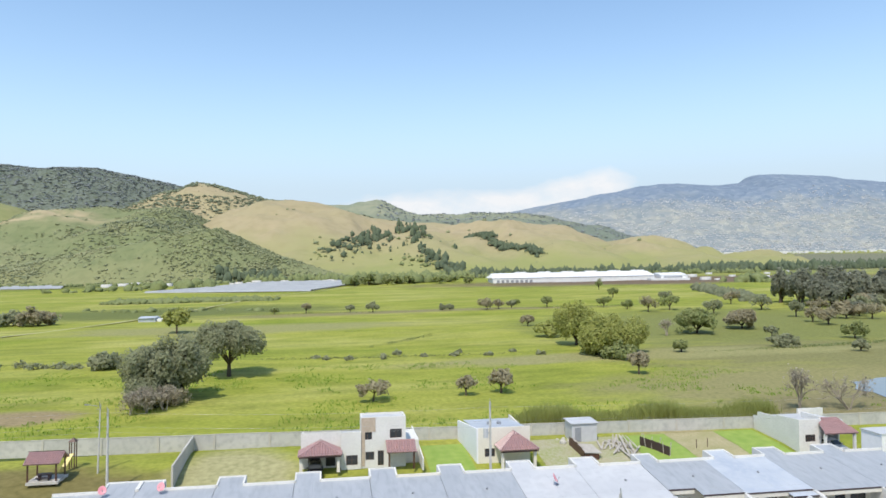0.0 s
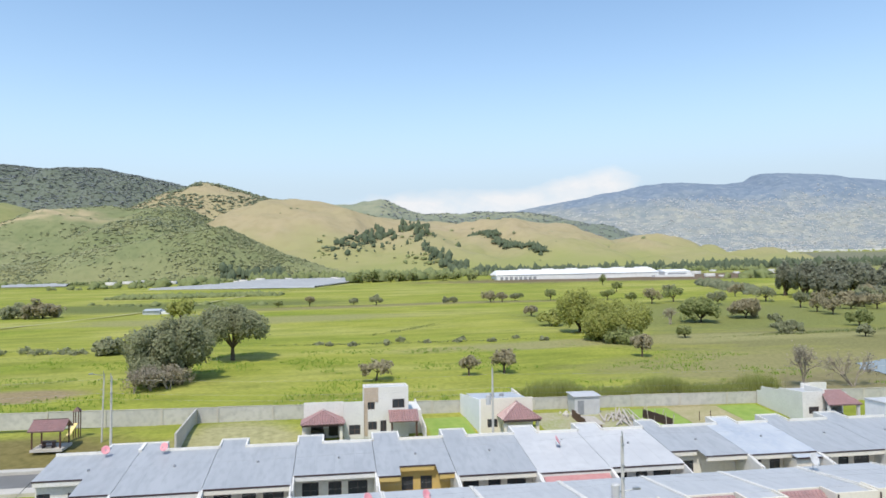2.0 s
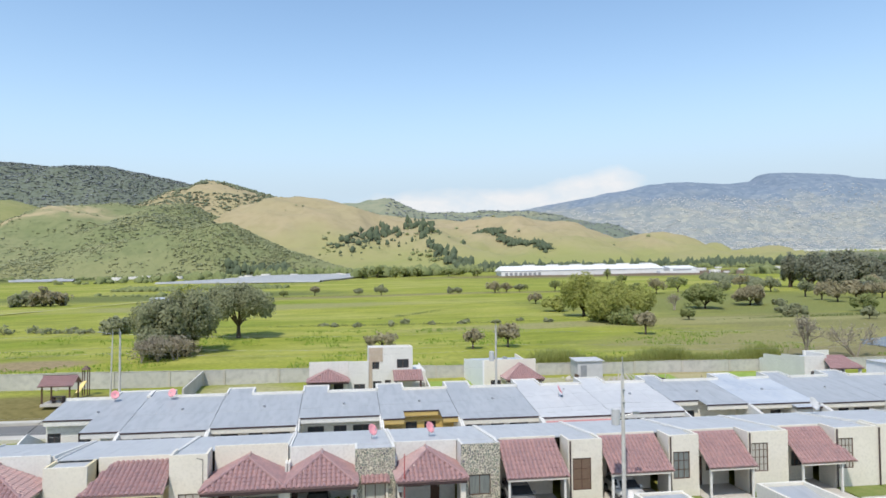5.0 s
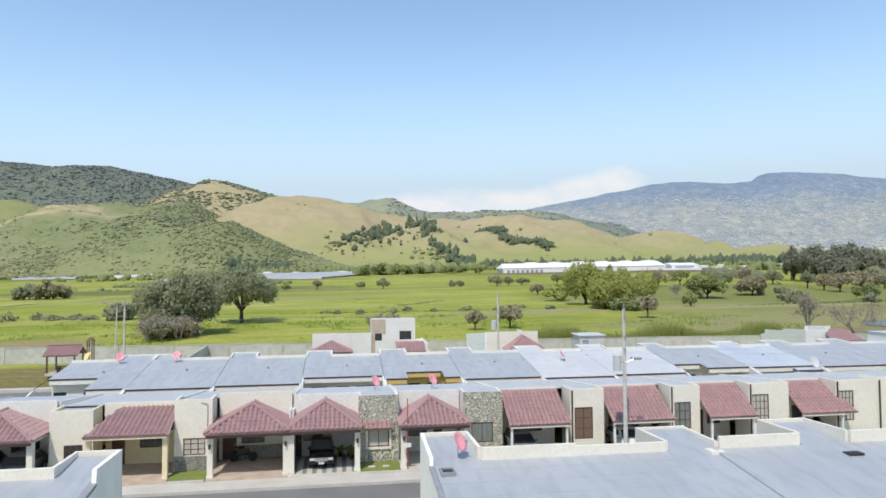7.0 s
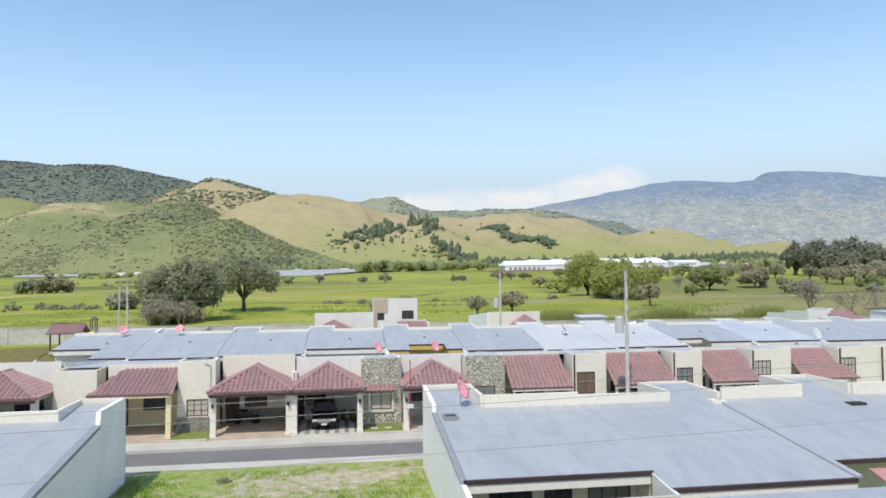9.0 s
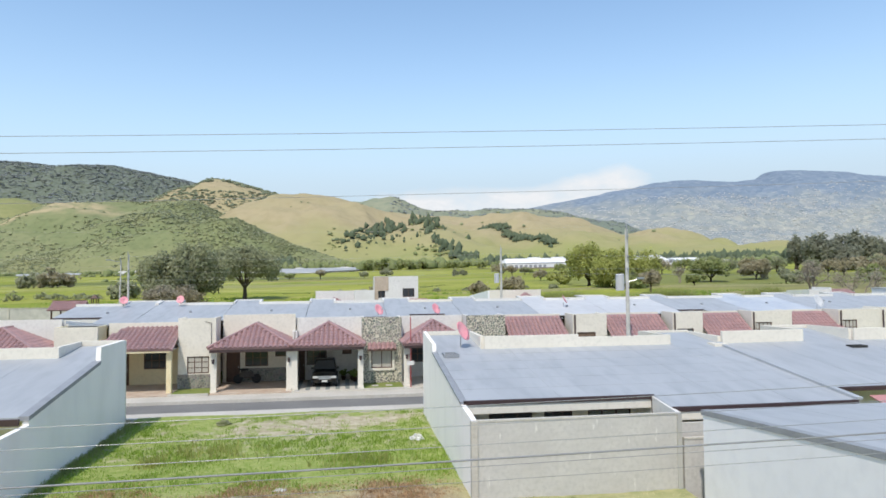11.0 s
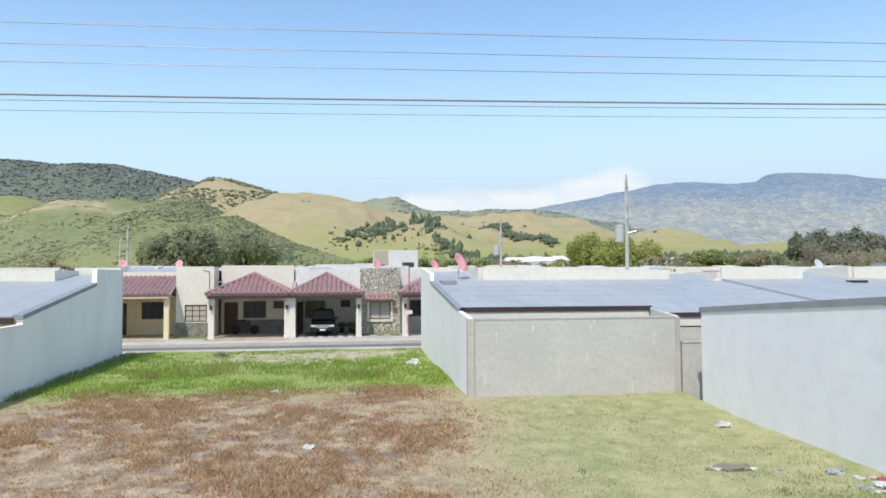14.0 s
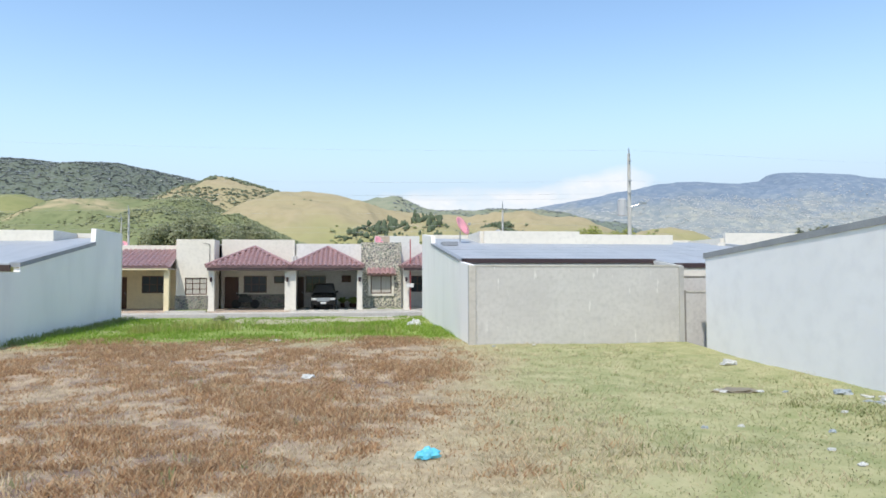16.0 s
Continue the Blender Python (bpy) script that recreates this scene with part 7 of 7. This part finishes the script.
def blades(name, x, y, z, height, width, mat, label, rng, per=4, spread=0.12, bend=0.5):
    """Grass tufts: thin bent blades, joined into one sheet of growth."""
    n = len(x) * per
    bx = np.repeat(x, per) + rng.normal(scale=spread, size=n)
    by = np.repeat(y, per) + rng.normal(scale=spread, size=n)
    bz = np.repeat(z, per)
    h = np.repeat(height, per) * rng.uniform(0.5, 1.25, n)
    a = rng.uniform(0, 6.283, n)
    w = width * rng.uniform(0.6, 1.4, n)
    ca, sa = np.cos(a), np.sin(a)
    b2 = rng.uniform(0, 6.283, n)
    lx, ly = np.cos(b2) * h * bend * rng.uniform(0.2, 1, n), np.sin(b2) * h * bend * rng.uniform(0.2, 1, n)
    P = lambda fx, fz, sg: np.stack([bx + lx * fx + sg * w * ca * (1 - 0.5 * fx), by + ly * fx + sg * w * sa * (1 - 0.5 * fx), bz + h * fz], 1)
    V = np.stack([P(0, -0.1, -1), P(0, -0.1, 1), P(0.4, 0.6, 1), P(0.4, 0.6, -1), P(1, 1, 0)], 1)
    i = np.arange(n)[:, None] * 5
    F = np.concatenate([i + [0, 1, 2], i + [0, 2, 3], i + [3, 2, 4]])
    return tagged(quads(name, V.reshape(-1, 3), F, mat), label, "grass", kind="stuff")


for x0, y0, x1, y1, cnt in ((-150, 163, 60, 158, 900), (-20, 222, 60, 228, 300), (-60, 300, 120, 310, 500), (70, 150, 150, 168, 500), (-10, 180, 30, 240, 160)):
    t = np.random.default_rng(cnt + int(x0)).uniform(size=cnt)
    dxy = np.random.default_rng(cnt).normal(scale=0.8, size=(2, cnt))
    fx, fy = x0 + (x1 - x0) * t + dxy[0], y0 + (y1 - y0) * t + dxy[1]
    blades("ditch_grass", fx, fy, np.interp(fy, GY, GZ) - 0.1, np.full(cnt, 0.55), 0.06, LEAF_MID, "rough darker grass along an old ditch", np.random.default_rng(3), 4, 0.5, 0.6)


SITE = GRID


# ---- empty lot ----
def lot_z(x, y):
    fall = np.clip((y - 15) / 9, 0, 1)
    return -0.26 + 0.30 * fall * fall * (3 - 2 * fall) + 0.04 * np.sin(x * 0.9 + y * 0.4) * np.sin(y * 0.7)


def zone_noise(x, y, s, seed):
    return np.array([noise.fractal(Vector((a * s, b * s, seed)), 1.0, 2.0, 4) for a, b in zip(np.ravel(x), np.ravel(y))]).reshape(np.shape(x))


def lot_zones(x, y):
    """How brown, how lush and how bare each spot of the lot is."""
    n1, n2 = zone_noise(x, y, 0.35, 2.0), zone_noise(x, y, 1.7, 5.0)
    edge = 23.5 + 0.03 * (x + 8) + 0.8 * n1
    lush = 1 / (1 + np.exp(-(y - edge) * 2.2)) * (x < -1.5)
    mow = 1 / (1 + np.exp(-(x - (-1.7 - 0.10 * np.clip(23 - y, 0, 30) + 0.9 * n1)) * 1.8)) * (1 - lush)
    brown = np.clip((1 - lush) * (1 - mow) * (1 / (1 + np.exp((x + 2.9 + 0.10 * np.clip(23 - y, 0, 30) + 0.7 * n1) * 2.2))) * (1.0 / (1 + np.exp(-(y - 10.4 + 1.5 * np.clip(-6.2 - x, 0, 6) + 1.5 * n1) * 1.1)) * 0.9 + 0.12 + 0.5 * n1), 0, 1)
    bare = np.clip(1.3 * np.exp(-((((x + 8.6) / 3.6) ** 2 + ((y - 33.0) / 1.8) ** 2) ** 1.5)) + 1.2 * np.exp(-(((x + 4.6) / 3.6) ** 2 + ((y - 34.6) / 1.3) ** 2) ** 1.5) + 1.5 * n2 + 0.4 * n1 - 0.15, 0, 1) * (y > 28)
    return lush, mow, brown, bare, n1, n2


lx, ly = np.meshgrid(np.linspace(-16.48, 5.02, 110), np.linspace(-2, 36.72, 174))
lush, mow, brown, bare, n1, n2 = lot_zones(lx, ly)


def lot_material():
    m = bpy.data.materials.new("lot_soil_and_stubble")
    m.use_nodes = True
    n, l = m.node_tree.nodes, m.node_tree.links
    bs = n["Principled BSDF"]
    bs.inputs["Roughness"].default_value, bs.inputs["Specular IOR Level"].default_value = 0.95, 0.1
    co = n.new("ShaderNodeTexCoord")

    def tex(s, a, b, lo=0.35, hi=0.65):
        t, r = n.new("ShaderNodeTexNoise"), n.new("ShaderNodeValToRGB")
        t.inputs["Scale"].default_value, t.inputs["Detail"].default_value, t.inputs["Roughness"].default_value = s, 8, 0.65
        l.new(co.outputs["Object"], t.inputs[0]), l.new(t.outputs[0], r.inputs[0])
        r.color_ramp.elements[0].position, r.color_ramp.elements[1].position = lo, hi
        r.color_ramp.elements[0].color, r.color_ramp.elements[1].color = (*a, 1), (*b, 1)
        return r.outputs[0], t.outputs[0]
    straw, h1 = tex(4.0, (0.31, 0.24, 0.155), (0.54, 0.44, 0.29))
    soil, _ = tex(2.2, (0.20, 0.145, 0.12), (0.48, 0.375, 0.265), 0.38, 0.62)
    green, _ = tex(3.0, (0.20, 0.27, 0.06), (0.33, 0.36, 0.13))
    mown, _ = tex(1.6, (0.27, 0.295, 0.135), (0.43, 0.40, 0.225))
    sand, _ = tex(2.2, (0.32, 0.275, 0.18), (0.52, 0.465, 0.35))
    cur = straw
    for att, colour in (("brown", soil), ("mow", mown), ("lush", green), ("bare", sand)):
        a, x = n.new("ShaderNodeAttribute"), n.new("ShaderNodeMix")
        a.attribute_name, x.data_type = att, "RGBA"
        l.new(a.outputs["Fac"], x.inputs["Factor"]), l.new(cur, x.inputs["A"]), l.new(colour, x.inputs["B"])
        cur = x.outputs["Result"]
    l.new(cur, bs.inputs["Base Color"])
    bp = n.new("ShaderNodeBump")
    bp.inputs["Strength"].default_value, bp.inputs["Distance"].default_value = 0.6, 0.06
    l.new(h1, bp.inputs["Height"]), l.new(bp.outputs[0], bs.inputs["Normal"])
    return m


lot = sheet("ground_lot", lx, ly, lot_z(lx, ly) + 0.02 * n2, lot_material())
for key, val in (("brown", brown), ("mow", mow), ("lush", lush), ("bare", bare)):
    lot.data.attributes.new(key, "FLOAT", "POINT").data.foreach_set("value", np.ascontiguousarray(val.ravel(), dtype=np.float32))
tagged(lot, "vacant lot of dry weeds, straw and fresh grass", "lot", kind="structure")

WEED = leaf_material("dry_brown_weeds", (0.52, 0.335, 0.18), (0.66, 0.50, 0.32), (0.37, 0.22, 0.13))
STRAW = leaf_material("straw_blades", (0.57, 0.465, 0.30), (0.70, 0.60, 0.42), (0.44, 0.35, 0.22))
FRESH = leaf_material("fresh_grass_blades", (0.265, 0.40, 0.06), (0.37, 0.47, 0.10), (0.20, 0.31, 0.045))
SHORT = leaf_material("short_dry_green_blades", (0.33, 0.345, 0.16), (0.43, 0.41, 0.235), (0.26, 0.285, 0.125))
GR = np.random.default_rng(77)


def spots(n, y_lo, y_hi, near=1.6, x_lo=-16.4, x_hi=4.95):
    """Random spots, denser towards the low end of y."""
    return GR.uniform(x_lo, x_hi, n), y_lo + (y_hi - y_lo) * GR.uniform(size=n) ** near


def sow(name, n, y_lo, y_hi, chance, height, width, mat, label, per=4, spread=0.1, bend=0.5, near=1.5, vary=0.5):
    x, y = spots(n, y_lo, y_hi, near)
    z = lot_zones(x, y)
    keep = GR.uniform(size=n) < chance(*z, x, y)
    x, y = x[keep], y[keep]
    n1 = z[4][keep]
    h = height * (1 + vary * np.clip(n1 * 2, -0.8, 1.2)) * GR.uniform(0.6, 1.3, len(x))
    blades(name, x, y, lot_z(x, y), h, width, mat, label, GR, per, spread, bend)


sow("dry_weeds", 62000, 5.0, 24.8, lambda l, m, b, a, n1, n2, x, y: np.clip(b * (0.56 + 4.0 * n2 + 1.4 * n1), 0, 1), 0.075, 0.0095, WEED, "brown dry weeds over half the lot", 8, 0.085, 1.7)
sow("straw", 32000, 4.8, 24.5, lambda l, m, b, a, n1, n2, x, y: np.clip((1 - l) * (1 - m) * (0.95 - 0.8 * b + np.clip(0.35 - 3.0 * n2, 0, 0.5)) + 0.12, 0, 1), 0.06, 0.006, STRAW, "bleached straw between the weeds", 5, 0.12, 2.2)
sow("weed_stalks", 900, 5.2, 23.4, lambda l, m, b, a, n1, n2, x, y: (1 - l) * (1 - m) * 0.5, 0.13, 0.007, WEED, "taller dry weed stalks", 8, 0.07, 0.9)
sow("fresh_grass", 15000, 23.0, 35.9, lambda l, m, b, a, n1, n2, x, y: l * (1 - 0.97 * a) * np.clip(0.75 + 1.2 * n1, 0.2, 1), 0.10, 0.010, FRESH, "fresh green grass at the street end of the lot", 5, 0.14, 0.6, near=1.1)
sow("short_grass", 22000, 4.8, 22.0, lambda l, m, b, a, n1, n2, x, y: np.clip(m * 0.9, 0, 1), 0.03, 0.005, SHORT, "short yellowing grass beside the block wall", 6, 0.11, 1.9)
sow("green_weeds", 400, 6.5, 22.8, lambda l, m, b, a, n1, n2, x, y: np.clip(0.3 + n1, 0, 1) * (1 - l), 0.08, 0.010, SHORT, "scattered yellow-green tufts among the weeds", 8, 0.08, 0.6)
# ranker tufts in the fresh grass
ux, uy = np.concatenate([GR.normal(-11.4, 1.1, 60), GR.normal(-13.4, 0.3, 25), GR.normal(-5.6, 1.1, 40)]), np.concatenate([GR.normal(29.0, 0.8, 60), GR.normal(27.6, 0.3, 25), GR.normal(26.4, 0.6, 40)])
blades("grass_tufts", ux, uy, lot_z(ux, uy), np.full(125, 0.34), 0.013, LEAF_LIME, "taller yellow-green tufts in the fresh grass", GR, 9, 0.12, 0.7)
gx_, gy_ = GR.normal(3.2, 0.9, 260), GR.normal(10.8, 1.2, 260)
gx_, gy_ = gx_[gx_ < 4.9], gy_[gx_ < 4.9]
blades("low_green_weeds", gx_, gy_, lot_z(gx_, gy_), np.full(len(gx_), 0.05), 0.011, SHORT, "low green weeds near the painted wall", GR, 7, 0.12, 1.4)
# darker weeds along the walls' feet
wx = np.full(260, -16.25) + GR.normal(scale=0.12, size=260)
wy = GR.uniform(23.5, 35.2, 260)
blades("wall_foot_weeds", wx, wy, lot_z(wx, wy), np.full(260, 0.22), 0.012, LEAF_MID, "dark weeds along the wall's foot", GR, 6, 0.12, 0.5)
SITE = PASTURE
tx, ty = GR.uniform(14, 52, 2600), 89.6 + 4.0 * GR.uniform(size=2600) ** 1.5
blades("tall_reeds", tx, ty, np.interp(ty, GY, GZ), 1.0 + 1.1 * np.clip(np.sin(tx * 0.4) + 0.5, 0.2, 1.2), 0.03, LEAF_LIME, "tall yellow-green grass outside the boundary wall", GR, 6, 0.35, 0.4)
px, py = GR.uniform(-90, 75, 9000), 88 + 60 * GR.uniform(size=9000) ** 1.3
keep = zone_noise(px, py, 0.05, 9.0) > 0.05
px, py = px[keep], py[keep]
blades("pasture_tufts", px, py, np.interp(py, GY, GZ), np.full(len(px), 0.35), 0.05, FRESH, "longer grass tufts in the pasture", GR, 4, 0.3, 0.6)

SITE = GRID

# litter
BAG = material("blue_plastic_bag", (0.10, 0.50, 0.68), (0.16, 0.60, 0.75), rough=0.35, scale=4, bump=0.3)
PAPER = material("white_litter", (0.62, 0.62, 0.60), (0.46, 0.46, 0.44), scale=5)
GREY_LITTER = material("grey_cloth_litter", (0.25, 0.30, 0.34), (0.35, 0.38, 0.40), scale=5)


def crumple(name, x, y, sx, sy, sz, mat, label, seed, category="litter"):
    bm = bmesh.new()
    bmesh.ops.create_icosphere(bm, subdivisions=3, radius=1.0)
    z = float(lot_z(np.array(x), np.array(y)))
    for v in bm.verts:
        k = 1 + 0.55 * noise.noise(v.co * 1.9 + Vector((seed, seed * 2.3, 0))) + 0.2 * noise.noise(v.co * 5 + Vector((seed, 0, 0)))
        v.co = Vector((x + v.co.x * k * sx, y + v.co.y * k * sy, z + max(-0.1, v.co.z * k) * sz + sz * 0.2))
    return tagged(put(name, bm, mat), label, category, "litter on the lot")


crumple("plastic_bag", -4.87, 10.0, 0.17, 0.10, 0.12, BAG, "crumpled bright blue plastic bag on dry grass", 1, "bag")
crumple("plastic_bag", 3.96, 17.5, 0.2, 0.14, 0.12, PAPER, "white plastic bag on short grass", 2, "bag")
crumple("plastic_bag", -3.05, 29.7, 0.28, 0.2, 0.22, PAPER, "white rubbish bag in green grass", 3, "bag")
crumple("paper_scrap", -6.82, 17.1, 0.14, 0.1, 0.09, PAPER, "white paper scrap among weeds", 4)
crumple("paper_scrap", -8.29, 23.7, 0.22, 0.15, 0.06, PAPER, "white stone-like scrap at the grass edge", 5)
crumple("cloth_scrap", 3.98, 13.45, 0.18, 0.12, 0.09, GREY_LITTER, "grey-blue cloth scrap by the wall", 6)
crumple("plastic_bag", 4.25, 12.5, 0.16, 0.2, 0.07, PAPER, "torn white sheeting by the painted wall", 7, "bag")
crumple("cloth_scrap", 4.5, 12.8, 0.08, 0.1, 0.1, RED_METAL, "small red scrap on a rubbish heap", 8)
crumple("dark_shrub", -11.9, 34.3, 0.35, 0.25, 0.2, LEAF_DARK, "small dark weed clump at the kerb", 9, "weed")
for k, (x, y) in enumerate(((3.03, 13.9), (1.75, 14.3), (2.4, 14.1), (-0.28, 11.2), (0.35, 11.2), (0.7, 9.6), (1.5, 10.6), (2.6, 11.7), (0.5, 8.8), (-1.5, 21.2), (-0.2, 21.3), (2.3, 14.35), (3.6, 11.2))):
    crumple("paper_scrap", x, y, 0.06, 0.04, 0.035, PAPER if k % 3 else GREY_LITTER, "small pale scrap of litter on short grass", 20 + k)
crumple("ash_mound", 2.1, 14.2, 0.45, 0.26, 0.06, LEAF_GREY, "flat grey burnt mound on the dry grass", 40, "mound")

for k in range(26):   # torn sheeting, ash and rags beside the painted wall
    a = HRNG.uniform(size=4)
    if k < 14:
        crumple("plastic_scrap", 3.8 + 1.0 * a[0], 10.4 + 2.9 * a[1], 0.05 + 0.09 * a[2], 0.04 + 0.06 * a[3], 0.03, (PAPER, GREY_LITTER, PAPER)[k % 3], "torn scrap of pale sheeting by the wall", 60 + k)
    else:
        crumple("twig_scrap", 1.6 + 1.0 * a[0], 13.9 + 0.6 * a[1], 0.05 + 0.10 * a[2], 0.03 + 0.05 * a[3], 0.035, (PAPER, CONCRETE, LEAF_BROWN)[k % 3], "pale scrap on a flat rubbish heap", 90 + k)

SITE = PASTURE
# ---- pond ----
WATER = material("pond_water", (0.10, 0.13, 0.16), (0.13, 0.15, 0.17), rough=0.06, bump=0.05)
bm = bmesh.new()
ring = [bm.verts.new((92 + 15.5 * math.cos(a * 0.2618) * (1 + 0.05 * math.sin(3 * a)), 103 + 13 * math.sin(a * 0.2618) * (1 + 0.05 * math.cos(2 * a)), 1.62)) for a in range(24)]
bm.faces.new(ring)
tagged(put("water_pond", bm, WATER), "still pond reflecting pale sky", "water", kind="structure")

SITE = GRID

# ---- blocks of the garden wall ----
bm = bmesh.new()
box(bm, -0.198, 0.198, -0.004, 0.0, -0.098, 0.098)
me = bpy.data.meshes.new("block")
bm.to_mesh(me)
bm.free()


def block_material():
    m = material("grey_block_face", (0.55, 0.53, 0.50), (0.51, 0.49, 0.465), c3=(0.46, 0.445, 0.42), scale=0.9, fine=7, bump=0.2)
    n, l = m.node_tree.nodes, m.node_tree.links
    b = n["Principled BSDF"]
    o, r, x = n.new("ShaderNodeObjectInfo"), n.new("ShaderNodeMapRange"), n.new("ShaderNodeMix")
    x.data_type, x.blend_type = "RGBA", "MULTIPLY"
    x.inputs["Factor"].default_value = 1.0
    r.inputs["To Min"].default_value, r.inputs["To Max"].default_value = 0.975, 1.02
    l.new(o.outputs["Random"], r.inputs["Value"])
    l.new(b.inputs["Base Color"].links[0].from_socket, x.inputs["A"]), l.new(r.outputs[0], x.inputs["B"])
    pos, mp2, dr, rp, mx = n.new("ShaderNodeNewGeometry"), n.new("ShaderNodeMapping"), n.new("ShaderNodeTexNoise"), n.new("ShaderNodeValToRGB"), n.new("ShaderNodeMix")
    for node in list(n):   # one pattern over the whole wall, not one a block
        if node.type == "MAPPING" and node is not mp2:
            l.new(pos.outputs["Position"], node.inputs[0])
    mp2.inputs["Scale"].default_value = (5.0, 1.0, 1.1)
    dr.inputs["Scale"].default_value, dr.inputs["Detail"].default_value = 1.0, 5
    l.new(pos.outputs["Position"], mp2.inputs[0]), l.new(mp2.outputs[0], dr.inputs[0]), l.new(dr.outputs[0], rp.inputs[0])
    rp.color_ramp.elements[0].position, rp.color_ramp.elements[1].position = 0.66, 0.74
    mx.data_type = "RGBA"
    mx.inputs["B"].default_value = (0.72, 0.70, 0.66, 1)   # pale mortar drips
    l.new(rp.outputs[0], mx.inputs["Factor"]), l.new(x.outputs["Result"], mx.inputs["A"])
    l.new(mx.outputs["Result"], b.inputs["Base Color"])
    return m


me.materials.append(block_material())
for row in range(13):
    for col in range(19):
        x = -2.1 + 0.2 + col * 0.4 - (0.2 if row % 2 else 0)
        if x - 0.198 < -2.1 or x + 0.198 > 4.86:
            continue
        b = new("block", me)
        b.location = (x, 21.72, -0.06 + row * 0.2)
        under(b, gw)
slab("wall_pillar", -2.17, -1.96, 21.66, 21.855, -0.4, 2.48, CONCRETE, "pale concrete corner post of the block wall", "wall")
slab("wall_coping", -1.96, 4.8, 21.7, 21.86, 2.44, 2.5, CONCRETE, "thin concrete coping of the block wall", "wall")
slab("wall_pillar_right", 4.8, 4.96, 21.67, 21.85, -0.4, 2.46, WALL_GREY, "grey concrete end post of the block wall", "wall")
